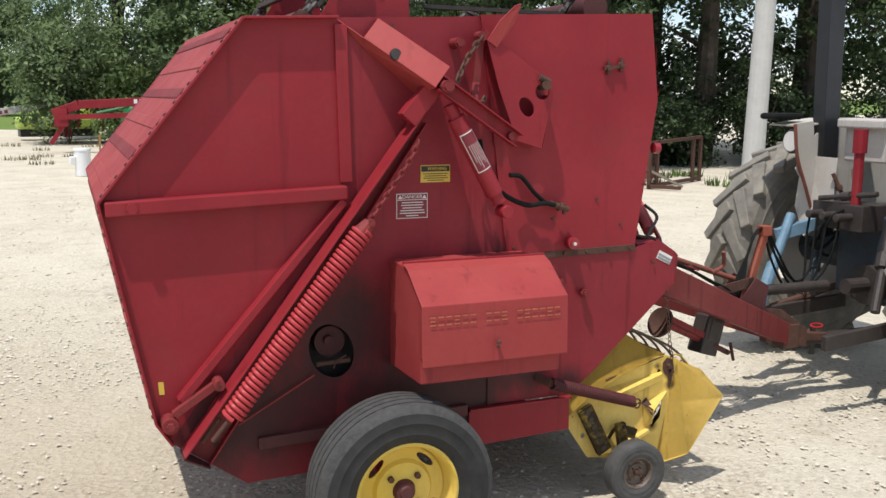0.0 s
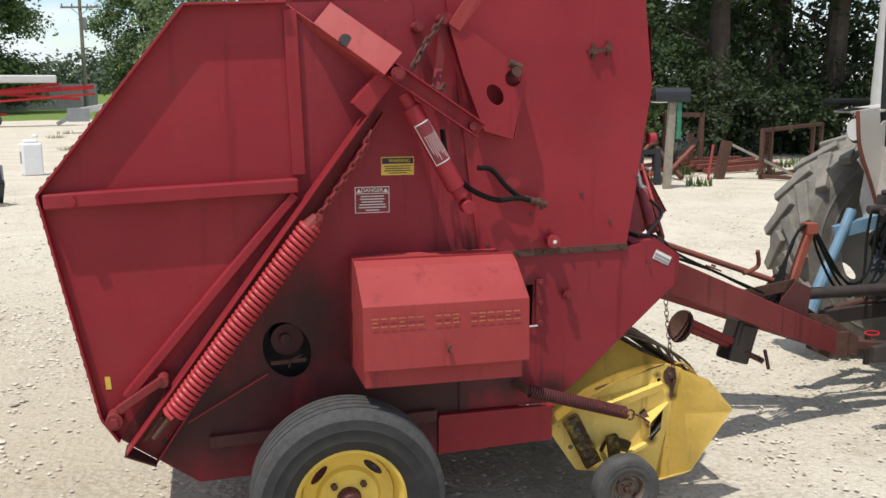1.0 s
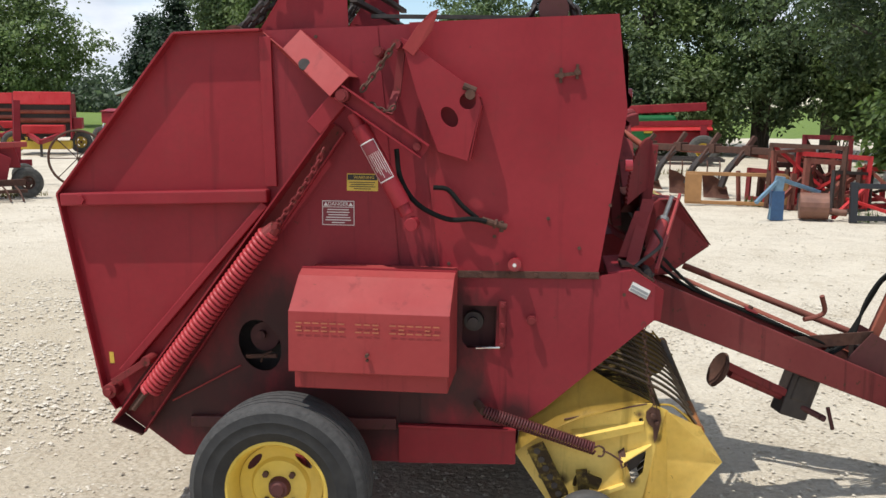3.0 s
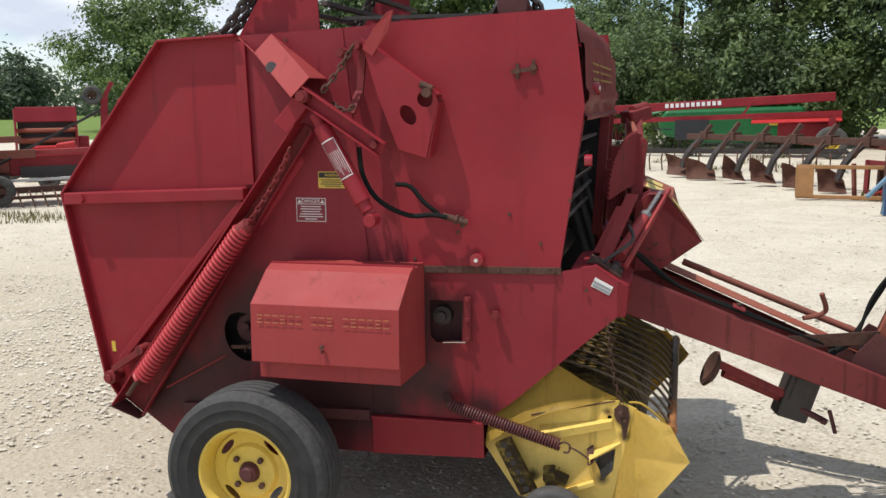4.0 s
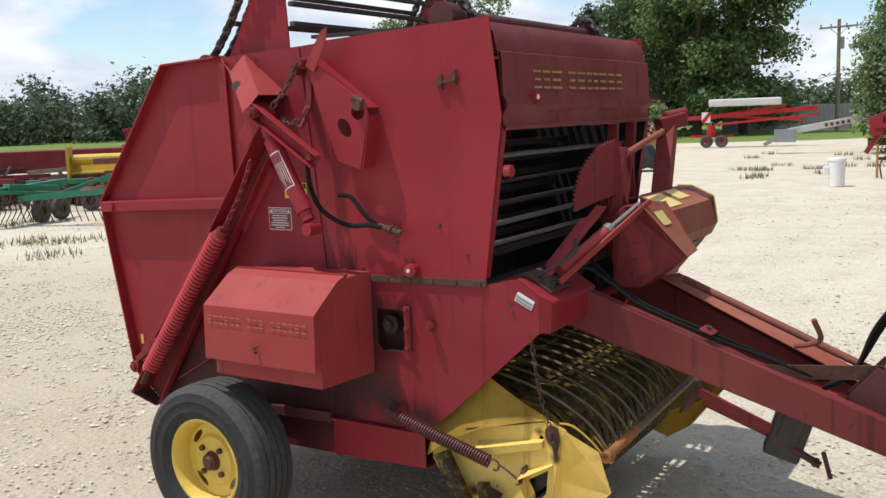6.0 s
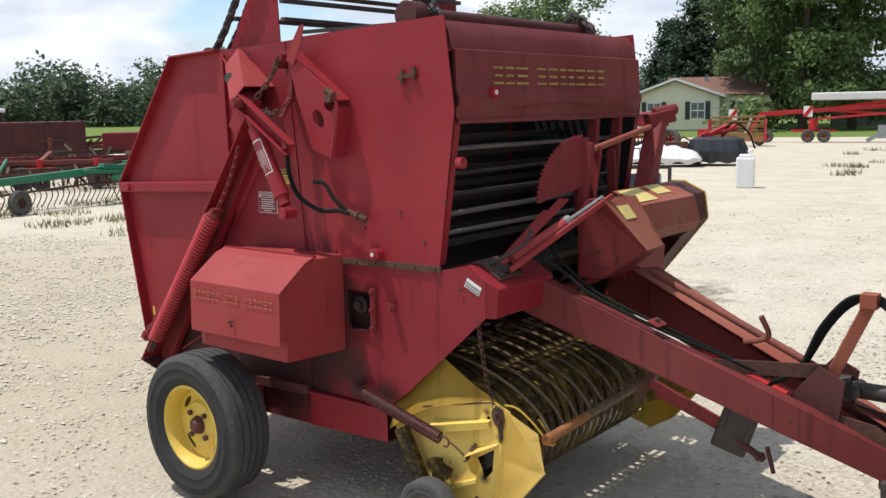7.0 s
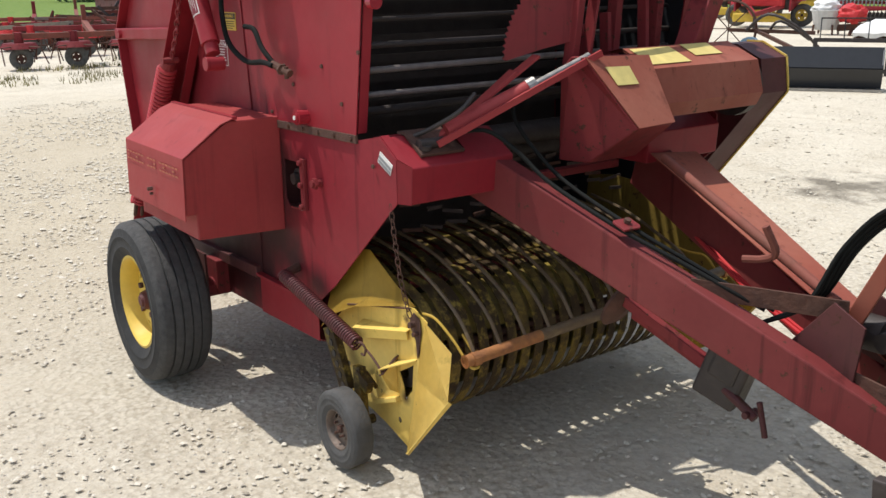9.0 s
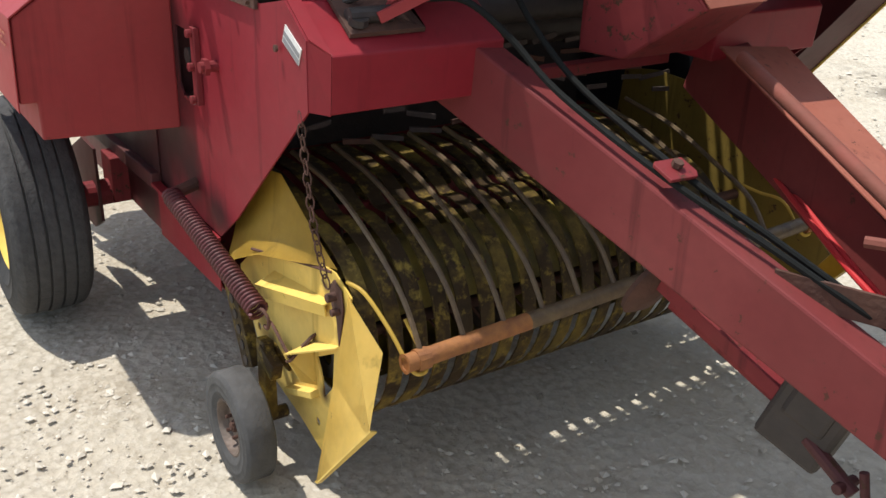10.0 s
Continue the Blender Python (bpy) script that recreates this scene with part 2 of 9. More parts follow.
BROWN_METAL = plain("rusted_mouldboard", (0.25, 0.115, 0.075), 0.6, 0.1, 0.5, 7.0, 0.3, (0.14, 0.065, 0.045))
SIDING = plain("cream_siding", (0.86, 0.78, 0.65), 0.6, 0.0, 0.06, 2.0, 0.0)
ROOF = plain("brown_shingle", (0.22, 0.12, 0.085), 0.9, 0.0, 0.3, 6.0, 0.3)
TRIM_WHITE = plain("white_trim", (0.78, 0.78, 0.76), 0.5, 0.0, 0.05, 5.0, 0.0)
SHUTTER = plain("dark_shutter", (0.03, 0.04, 0.04), 0.6, 0.0, 0.2, 5.0, 0.0)
GLASS_DARK = plain("window_glass", (0.10, 0.12, 0.14), 0.08, 0.0, 0.3, 2.0, 0.0)
BARK = plain("bark", (0.085, 0.065, 0.048), 0.95, 0.0, 0.4, 6.0, 0.6)


def leaf_mat(name, light, dark):
    m, nt, nn, ll, bs = nodes_of(name)
    geo = nn.new("ShaderNodeNewGeometry")
    f = geo.outputs["Random Per Island"]
    col = mix_of(nt, f, dark, light)
    # Broad dark patches put the shade between leaf clumps into the colour
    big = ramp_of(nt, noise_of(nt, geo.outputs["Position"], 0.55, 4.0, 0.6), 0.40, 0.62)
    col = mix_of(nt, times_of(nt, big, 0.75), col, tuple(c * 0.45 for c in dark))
    ll.new(col, bs.inputs["Base Color"])
    bs.inputs["Roughness"].default_value = 0.6
    tr = nn.new("ShaderNodeBsdfTranslucent")
    ll.new(col, tr.inputs["Color"])
    mx = nn.new("ShaderNodeMixShader")
    mx.inputs["Fac"].default_value = 0.45
    ll.new(bs.outputs["BSDF"], mx.inputs[1])
    ll.new(tr.outputs["BSDF"], mx.inputs[2])
    ll.new(mx.outputs["Shader"], nn["Material Output"].inputs["Surface"])
    return m


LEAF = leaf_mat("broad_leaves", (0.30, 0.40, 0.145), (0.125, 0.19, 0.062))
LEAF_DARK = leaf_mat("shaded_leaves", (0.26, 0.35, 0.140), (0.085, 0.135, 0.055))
# Distance haze is mixed into this leaf colour, duller and bluer
LEAF_HAZE = leaf_mat("hazy_distant_leaves", (0.150, 0.200, 0.105), (0.070, 0.105, 0.060))
# Darker leaf copies carry the shade of the wood's edge
LEAF_SHADE = leaf_mat("shaded_undergrowth_leaves", (0.080, 0.125, 0.040), (0.024, 0.044, 0.017))
LEAF_WOOD_SHADE = leaf_mat("shaded_woodland_leaves", (0.135, 0.20, 0.070), (0.045, 0.078, 0.030))
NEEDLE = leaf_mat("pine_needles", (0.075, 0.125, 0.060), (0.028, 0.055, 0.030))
DRY_WEED = leaf_mat("dry_weeds", (0.30, 0.27, 0.12), (0.15, 0.135, 0.055))
WEED = leaf_mat("weeds", (0.16, 0.24, 0.05), (0.06, 0.11, 0.025))


def ground_mat():
    m, nt, nn, ll, bs = nodes_of("limestone_gravel")
    co = world_co(nt)
    grain = noise_of(nt, co, 55.0, 8.0, 0.75)
    peb = nn.new("ShaderNodeTexVoronoi")
    peb.inputs["Scale"].default_value = 26.0
    ll.new(co, peb.inputs["Vector"])
    peb2 = nn.new("ShaderNodeTexVoronoi")
    peb2.inputs["Scale"].default_value = 70.0
    ll.new(co, peb2.inputs["Vector"])
    col = mix_of(nt, ramp_of(nt, grain, 0.3, 0.7), (0.495, 0.437, 0.334), (0.63, 0.57, 0.455))
    sep = nn.new("ShaderNodeSeparateColor")
    ll.new(peb2.outputs["Color"], sep.inputs["Color"])
    col = mix_of(nt, times_of(nt, sep.outputs["Red"], 0.5), col, (0.68, 0.64, 0.55))
    patch = ramp_of(nt, noise_of(nt, co, 0.5, 6.0, 0.6), 0.38, 0.68)
    col = mix_of(nt, times_of(nt, patch, 0.55), col, (0.565, 0.51, 0.41))
    dusty = ramp_of(nt, noise_of(nt, co, 0.22, 5.0, 0.6), 0.5, 0.75)
    col = mix_of(nt, times_of(nt, dusty, 0.6), col, (0.62, 0.575, 0.485))
    mid = ramp_of(nt, noise_of(nt, co, 11.0, 7.0, 0.72), 0.50, 0.66)
    col = mix_of(nt, times_of(nt, mid, 0.42), col, (0.37, 0.325, 0.255))
    chalk = ramp_of(nt, noise_of(nt, co, 19.0, 6.0, 0.7), 0.58, 0.70)
    col = mix_of(nt, times_of(nt, chalk, 0.60), col, (0.73, 0.695, 0.61))
    earth = ramp_of(nt, noise_of(nt, co, 1.9, 7.0, 0.7), 0.52, 0.72)
    col = mix_of(nt, times_of(nt, earth, 0.50), col, (0.37, 0.305, 0.215))
    lump = nn.new("ShaderNodeTexVoronoi")
    lump.inputs["Scale"].default_value = 38.0
    ll.new(co, lump.inputs["Vector"])
    gap = ramp_of(nt, lump.outputs["Distance"], 0.42, 0.75)
    rough_patch = ramp_of(nt, noise_of(nt, co, 0.9, 5.0, 0.6), 0.42, 0.6)
    col = mix_of(nt, times_of(nt, times_of(nt, gap, rough_patch), 0.50), col, (0.28, 0.235, 0.17))
    dist = nn.new("ShaderNodeVectorMath")
    dist.operation = "DISTANCE"
    ll.new(co, dist.inputs[0])
    dist.inputs[1].default_value = (-0.3, 5.8, 0)
    wob = nn.new("ShaderNodeMath")
    wob.operation = "MULTIPLY_ADD"
    ll.new(noise_of(nt, co, 2.2, 5.0, 0.65), wob.inputs[0])
    wob.inputs[1].default_value = 2.2
    ll.new(dist.outputs["Value"], wob.inputs[2])
    bare = nn.new("ShaderNodeVectorMath")
    bare.operation = "DISTANCE"
    ll.new(co, bare.inputs[0])
    bare.inputs[1].default_value = (-5.5, 0.6, 0)
    bw = nn.new("ShaderNodeMath")
    bw.operation = "MULTIPLY_ADD"
    ll.new(noise_of(nt, co, 0.9, 6.0, 0.65), bw.inputs[0])
    bw.inputs[1].default_value = 5.0
    ll.new(bare.outputs["Value"], bw.inputs[2])
    col = mix_of(nt, times_of(nt, ramp_of(nt, bw.outputs["Value"], 10.0, 6.0), 0.6), col, (0.40, 0.335, 0.235))
    oil = ramp_of(nt, wob.outputs["Value"], 1.75, 1.25)
    col = mix_of(nt, times_of(nt, oil, 0.75), col, (0.09, 0.075, 0.055))
    # grass takes over beyond the yard
    ps = nn.new("ShaderNodeSeparateXYZ")
    ll.new(co, ps.inputs["Vector"])
    cx = nn.new("ShaderNodeMath")
    cx.operation = "MULTIPLY_ADD"
    ll.new(ps.outputs["X"], cx.inputs[0])
    cx.inputs[1].default_value = -0.30
    ll.new(ps.outputs["Y"], cx.inputs[2])
    edge = nn.new("ShaderNodeMath")
    edge.operation = "MULTIPLY_ADD"
    ll.new(noise_of(nt, co, 0.35, 5.0, 0.6), edge.inputs[0])
    edge.inputs[1].default_value = 7.0
    ll.new(cx.outputs["Value"], edge.inputs[2])
    ypos = ramp_of(nt, edge.outputs["Value"], 55.5, 57.0)
    xneg = nn.new("ShaderNodeMath")
    xneg.operation = "MULTIPLY_ADD"
    ll.new(ps.outputs["X"], xneg.inputs[0])
    xneg.inputs[1].default_value = -1.0
    ll.new(noise_of(nt, co, 0.35, 5.0, 0.6), xneg.inputs[2])
    xfar = ramp_of(nt, xneg.outputs["Value"], 42.0, 45.0)
    mx = nn.new("ShaderNodeMath")
    mx.operation = "MAXIMUM"
    ll.new(ypos, mx.inputs[0])
    ll.new(xfar, mx.inputs[1])
    grass = mix_of(nt, ramp_of(nt, noise_of(nt, co, 1.5, 6.0), 0.3, 0.7), (0.10, 0.17, 0.035), (0.17, 0.22, 0.06))
    col = mix_of(nt, mx.outputs["Value"], col, grass)
    ll.new(col, bs.inputs["Base Color"])
    bs.inputs["Roughness"].default_value = 0.95
    bs.inputs["Specular IOR Level"].default_value = 0.15
    ht = nn.new("ShaderNodeMath")
    ht.operation = "ADD"
    ll.new(peb.outputs["Distance"], ht.inputs[0])
    ll.new(grain, ht.inputs[1])
    bump_of(nt, bs, ht.outputs["Value"], 0.75, 0.015)
    return m


GRAVEL = ground_mat()


def stone_mat():
    m, nt, nn, ll, bs = nodes_of("limestone_chips")
    geo = nn.new("ShaderNodeNewGeometry")
    col = mix_of(nt, geo.outputs["Random Per Island"], (0.47, 0.42, 0.33), (0.66, 0.61, 0.51))
    col = mix_of(nt, times_of(nt, ramp_of(nt, geo.outputs["Random Per Island"], 0.09, 0.03), 0.7), col, (0.20, 0.165, 0.12))
    col = mix_of(nt, times_of(nt, ramp_of(nt, noise_of(nt, geo.outputs["Position"], 60.0), 0.4, 0.7), 0.4), col, (0.47, 0.43, 0.36))
    ll.new(col, bs.inputs["Base Color"])
    bs.inputs["Roughness"].default_value = 0.95
    return m


STONE = stone_mat()

# ---- building tools ----
def thing(name, label, category, m=None, group="", kind=""):
    ob = new(name)
    ob.empty_display_size = 0.1
    if m is not None:
        ob.matrix_basis = m
    return tagged(ob, label, category, group, kind)


def part(name, bm, material, parent=None, label="", bevel=0.0, smooth=False):
    me = bpy.data.meshes.new(name)
    bmesh.ops.recalc_face_normals(bm, faces=bm.faces)
    bm.to_mesh(me)
    bm.free()
    me.materials.append(material)
    if smooth:
        me.polygons.foreach_set("use_smooth", [True] * len(me.polygons))
        me.set_sharp_from_angle(angle=radians(42))
    ob = new(name, me)
    if parent is not None:
        ob.parent = parent
    if label:
        tagged(ob, label)
    if bevel:
        mod = ob.modifiers.new("bevel", "BEVEL")
        mod.width, mod.segments, mod.limit_method, mod.angle_limit = bevel, 2, "ANGLE", radians(35)
    return ob


def box(bm, x0, x1, y0, y1, z0, z1, m=None):
    vs = [bm.verts.new((x, y, z)) for x in (x0, x1) for y in (y0, y1) for z in (z0, z1)]
    for f in ((0, 1, 3, 2), (4, 6, 7, 5), (0, 4, 5, 1), (2, 3, 7, 6), (0, 2, 6, 4), (1, 5, 7, 3)):
        bm.faces.new([vs[i] for i in f])
    if m is not None:
        bmesh.ops.transform(bm, matrix=m, verts=vs)
    return vs


def frame_of(p, q, up=(0, 0, 1)):
    p, q = Vector(p), Vector(q)
    a = (q - p).normalized()
    u = Vector(up)
    if abs(a.dot(u)) > 0.98:
        u = Vector((1, 0, 0))
    s = a.cross(u).normalized()
    return p, q, a, s, s.cross(a).normalized()


def beam(bm, p, q, w, h, up=(0, 0, 1), w2=None, h2=None):
    """A solid bar from p to q, w across and h along up."""
    p, q, a, s, u = frame_of(p, q, up)
    ends = []
    for c, ww, hh in ((p, w, h), (q, w2 or w, h2 or h)):
        ends.append([bm.verts.new(c + s * i * ww / 2 + u * j * hh / 2) for i, j in ((-1, -1), (1, -1), (1, 1), (-1, 1))])
    for k in range(4):
        bm.faces.new((ends[0][k], ends[0][(k + 1) % 4], ends[1][(k + 1) % 4], ends[1][k]))
    bm.faces.new(ends[0][::-1])
    bm.faces.new(ends[1])


def channel(bm, p, q, w, h, t=0.006, up=(0, 0, 1)):
    """An open C-shaped bar from p to q: web w wide, two lips h high along up."""
    p, q, a, s, u = frame_of(p, q, up)
    prof = [(-w / 2, h), (-w / 2, 0), (w / 2, 0), (w / 2, h), (w / 2 - t, h), (w / 2 - t, t), (-w / 2 + t, t), (-w / 2 + t, h)]
    ends = [[bm.verts.new(c + s * i + u * j) for i, j in prof] for c in (p, q)]
    n = len(prof)
    for k in range(n):
        bm.faces.new((ends[0][k], ends[0][(k + 1) % n], ends[1][(k + 1) % n], ends[1][k]))
    bm.faces.new(ends[0][::-1])
    bm.faces.new(ends[1])


def cyl(bm, p, q, r, seg=16, r2=None, cap=True):
    p, q, a, s, u = frame_of(p, q)
    rings = []
    for c, rr in ((p, r), (q, r if r2 is None else r2)):
        rings.append([bm.verts.new(c + (s * math.cos(k * math.tau / seg) + u * math.sin(k * math.tau / seg)) * rr) for k in range(seg)])
    for k in range(seg):
        bm.faces.new((rings[0][k], rings[0][(k + 1) % seg], rings[1][(k + 1) % seg], rings[1][k]))
    if cap:
        bm.faces.new(rings[0][::-1])
        bm.faces.new(rings[1])


def tube(bm, pts, r, seg=8, closed=False):
    """A round bar swept along the points."""
    pts = [Vector(p) for p in pts]
    n = len(pts)
    rings, u = [], None
    for i in range(n):
        a = (pts[(i + 1) % n] - pts[i - 1]) if closed or 0 < i < n - 1 else (pts[min(i + 1, n - 1)] - pts[max(i - 1, 0)])
        a.normalize()
        if u is None:
            u = Vector((0, 0, 1)) if abs(a.z) < 0.9 else Vector((1, 0, 0))
        u = (u - a * u.dot(a)).normalized()
        s = a.cross(u)
        rings.append([bm.verts.new(pts[i] + (s * math.cos(k * math.tau / seg) + u * math.sin(k * math.tau / seg)) * r) for k in range(seg)])
    for i in range(n if closed else n - 1):
        b = rings[(i + 1) % n]
        for k in range(seg):
            bm.faces.new((rings[i][k], rings[i][(k + 1) % seg], b[(k + 1) % seg], b[k]))
    if not closed:
        bm.faces.new(rings[0][::-1])
        bm.faces.new(rings[-1])


def curve_pts(pts, n=8):
    """Catmull-Rom points through the given ones."""
    pts = [Vector(p) for p in pts]
    ext = [pts[0] * 2 - pts[1], *pts, pts[-1] * 2 - pts[-2]]
    out = []
    for i in range(1, len(ext) - 2):
        a, b, c, d = ext[i - 1:i + 3]
        for k in range(n):
            t = k / n
            out.append(0.5 * (2 * b + (c - a) * t + (2 * a - 5 * b + 4 * c - d) * t * t + (3 * b - a - 3 * c + d) * t ** 3))
    out.append(pts[-1])
    return out


def plate(bm, pts, y0, y1, holes=()):
    """A sheet in the x-z plane with the outline pts and round-cornered holes, from y0 to y1."""
    loops = [list(pts), *[list(h) for h in holes]]
    edges, made = [], []
    for lp in loops:
        vs = [bm.verts.new((x, y0, z)) for x, z in lp]
        made += vs
        edges += [bm.edges.new((vs[k], vs[(k + 1) % len(vs)])) for k in range(len(vs))]
    if holes:
        faces = [g for g in bmesh.ops.triangle_fill(bm, edges=edges, use_beauty=True)["geom"] if isinstance(g, bmesh.types.BMFace)]
    else:
        faces = [bm.faces.new(made)]
    up = bmesh.ops.extrude_face_region(bm, geom=faces)["geom"]
    bmesh.ops.translate(bm, verts=[v for v in up if isinstance(v, bmesh.types.BMVert)], vec=(0, y1 - y0, 0))


def ring_pts(x, z, r, n=14, rx=None, turn=0.0):
    c, s = math.cos(turn), math.sin(turn)
    out = []
    for k in range(n):
        a, b = (rx or r) * math.cos(k * math.tau / n), r * math.sin(k * math.tau / n)
        out.append((x + a * c - b * s, z + a * s + b * c))
    return out


def sheet(bm, quad, t):
    """A flat four- or more-cornered sheet with thickness t."""
    vs = [bm.verts.new(p) for p in quad]
    f = bm.faces.new(vs)
    f.normal_update()
    nrm = f.normal.copy()
    up = bmesh.ops.extrude_face_region(bm, geom=[f])["geom"]
    bmesh.ops.translate(bm, verts=[v for v in up if isinstance(v, bmesh.types.BMVert)], vec=nrm * t)


def lathe(bm, profile, centre, axis="y", seg=40):
    """A ring turned from profile (radius, along the axis) round an axis through centre."""
    cx, cy, cz = centre
    rings = []
    for r, h in profile:
        ring = []
        for k in range(seg):
            a, b = r * math.cos(k * math.tau / seg), r * math.sin(k * math.tau / seg)
            ring.append(bm.verts.new({"y": (cx + a, cy + h, cz + b), "x": (cx + h, cy + a, cz + b), "z": (cx + a, cy + b, cz + h)}[axis]))
        rings.append(ring)
    for i in range(len(rings) - 1):
        for k in range(seg):
            bm.faces.new((rings[i][k], rings[i][(k + 1) % seg], rings[i + 1][(k + 1) % seg], rings[i + 1][k]))
    return rings


def spring_pts(p, q, r, turns, per=12):
    p, q, a, s, u = frame_of(p, q)
    n = int(turns * per)
    return [p.lerp(q, k / n) + (s * math.cos(k * math.tau / per) + u * math.sin(k * math.tau / per)) * r for k in range(n + 1)]


def chain(bm, pts, link=0.045, r=0.005):
    """Oval links along the points, each turned a quarter from the last."""
    line = curve_pts(pts, 12)
    d, marks, total = 0.0, [], 0.0
    for i in range(len(line) - 1):
        seg = (line[i + 1] - line[i]).length
        while d <= total + seg:
            marks.append(line[i].lerp(line[i + 1], (d - total) / max(seg, 1e-6)))
            d += link * 0.72
        total += seg
    for i in range(len(marks) - 1):
        p, q, a, s, u = frame_of(marks[i], marks[i + 1])
        c, w = (p + q) / 2, (s if i % 2 else u)
        tube(bm, [c + a * (link / 2) * math.cos(k * math.tau / 8) + w * (link / 3.9) * math.sin(k * math.tau / 8) for k in range(8)], r, 5, True)


def bolt(bm, p, n, r=0.012, h=0.012):
    p, n = Vector(p), Vector(n).normalized()
    cyl(bm, p, p + n * h, r, 6)


def wheel(parent, c, r, w, rim_r, rim_mat, tyre_mat, grooves=4, name="wheel", outer=-1, lugs=0, hub_mat=None, tread_mat=None):
    """A wheel on a cross axle (along y): tyre, tread, rim, hub; outer is the side (-1 or 1) that shows."""
    ob = new(name)
    ob.parent = parent
    ob.matrix_basis = pose(*c)
    sh = r - rim_r
    half = w / 2
    flank = [(rim_r * 0.96, -half * 0.72), (rim_r + sh * 0.12, -half * 0.86), (rim_r + sh * 0.25, -half * 0.95), (rim_r + sh * 0.30, -half * 0.985), (rim_r + sh * 0.34, -half * 0.965), (rim_r + sh * 0.55, -half), (rim_r + sh * 0.58, -half * 1.02), (rim_r + sh * 0.62, -half * 0.995), (rim_r + sh * 0.80, -half * 0.955)]
    edge = [(r - sh * 0.10, -half * 0.87), (r - sh * 0.05, -half * 0.80)]
    tread = []
    for k in range(grooves):
        a0 = -half * 0.8 + k * half * 1.6 / grooves
        a1 = a0 + half * 1.6 / grooves
        g = half * 0.035
        cr = lambda a: r - sh * 0.06 * (a / half) ** 2
        tread += [(cr(a0 + g), a0 + g), (cr(a1 - g), a1 - g)]
        if k < grooves - 1:
            tread += [(cr(a1) - 0.010, a1 - g * 0.8), (cr(a1) - 0.010, a1 + g * 0.8)]
    flip = lambda pr: [(a, -b) for a, b in pr[::-1]]
    bm = bmesh.new()
    if tread_mat is None:
        lathe(bm, flank + edge + tread + flip(edge) + flip(flank), (0, 0, 0), "y", 56)
    else:
        lathe(bm, flank, (0, 0, 0), "y", 64)
        lathe(bm, flip(flank), (0, 0, 0), "y", 64)
    if lugs:
        for k in range(lugs):
            for sd in (-1, 1):
                ang = (k + 0.25 * sd) * math.tau / lugs
                p0 = Vector(((r + 0.0) * math.cos(ang), sd * half * 0.04, (r + 0.0) * math.sin(ang)))
                ang2 = ang + 0.55 * math.tau / lugs * 1.9
                p1 = Vector(((r - 0.02) * math.cos(ang2), sd * half * 0.98, (r - 0.02) * math.sin(ang2)))
                lug = bmesh.new()
                beam(lug, p0, p1, 0.10, 0.055, up=p0.normalized(), w2=0.075)
                part("lug", lug, tyre_mat, ob, bevel=0.008)
    part("tyre", bm, tyre_mat, ob, smooth=not lugs)
    if tread_mat is not None:
        bm = bmesh.new()
        lathe(bm, flank[-1:] + edge + tread + flip(edge) + flip(flank)[:1], (0, 0, 0), "y", 64)
        part("tread", bm, tread_mat, ob, "dusty grey ribbed tread", smooth=True)
    o = outer
    bm = bmesh.new()
    lathe(bm, [(rim_r * 1.02, o * half * 0.70), (rim_r * 1.03, o * half * 0.80), (rim_r * 0.98, o * half * 0.82), (rim_r * 0.93, o * half * 0.72), (rim_r * 0.89, o * half * 0.40), (rim_r * 0.84, o * half * 0.08)], (0, 0, 0), "y", 48)
    lathe(bm, [(rim_r * 0.98, -o * half * 0.74), (rim_r * 0.90, -o * half * 0.4), (rim_r * 0.84, o * half * 0.08)], (0, 0, 0), "y", 48)
    ho = [0.85 + k * math.pi / 2 for k in range(4)]
    d0, d1 = sorted((o * half * 0.16, o * half * 0.20))
    plate(bm, ring_pts(0, 0, rim_r * 0.845, 40), d0, d1, [ring_pts(rim_r * 0.70 * math.cos(a), rim_r * 0.70 * math.sin(a), rim_r * 0.22, 12, rim_r * 0.075, a) for a in ho])
    lathe(bm, [(rim_r * 0.60, o * half * 0.20), (rim_r * 0.54, o * half * 0.34), (rim_r * 0.20, o * half * 0.36), (0.002, o * half * 0.36)], (0, 0, 0), "y", 40)
    part("rim", bm, rim_mat, ob, smooth=True)
    bm = bmesh.new()
    hr = rim_r * 0.23
    cyl(bm, (0, o * half * 0.36, 0), (0, o * half * 0.58, 0), hr, 20, hr * 0.8)
    cyl(bm, (0, o * half * 0.58, 0), (0, o * half * 0.66, 0), hr * 0.62, 16, hr * 0.5)
    part("hub", bm, hub_mat or GRIME_SHADE, ob, "dark red wheel hub")
    for k in range(4):
        a = k * math.tau / 4 + 0.8
        bm = bmesh.new()
        bolt(bm, (rim_r * 0.38 * math.cos(a), o * half * 0.36, rim_r * 0.38 * math.sin(a)), (0, o, 0), rim_r * 0.065, 0.016)
        part("wheel_bolt", bm, hub_mat or RUST, ob)
    return ob


def bars(bm, p, u, v, n, rows, widths, depth=0.001):
    """Rows of flat marks on a plane: p corner, u along, v down, as plain bars."""
    p, u, v = Vector(p), Vector(u), Vector(v)
    nrm = Vector(n)
    for i in range(rows):
        w = widths[i % len(widths)]
        a = p + v * ((i + 0.32) / rows)
        b = p + v * ((i + 0.68) / rows)
        sheet(bm, [a + u * (0.5 - w / 2), a + u * (0.5 + w / 2), b + u * (0.5 + w / 2), b + u * (0.5 - w / 2)], depth if nrm.dot(u.cross(v)) > 0 else -depth)


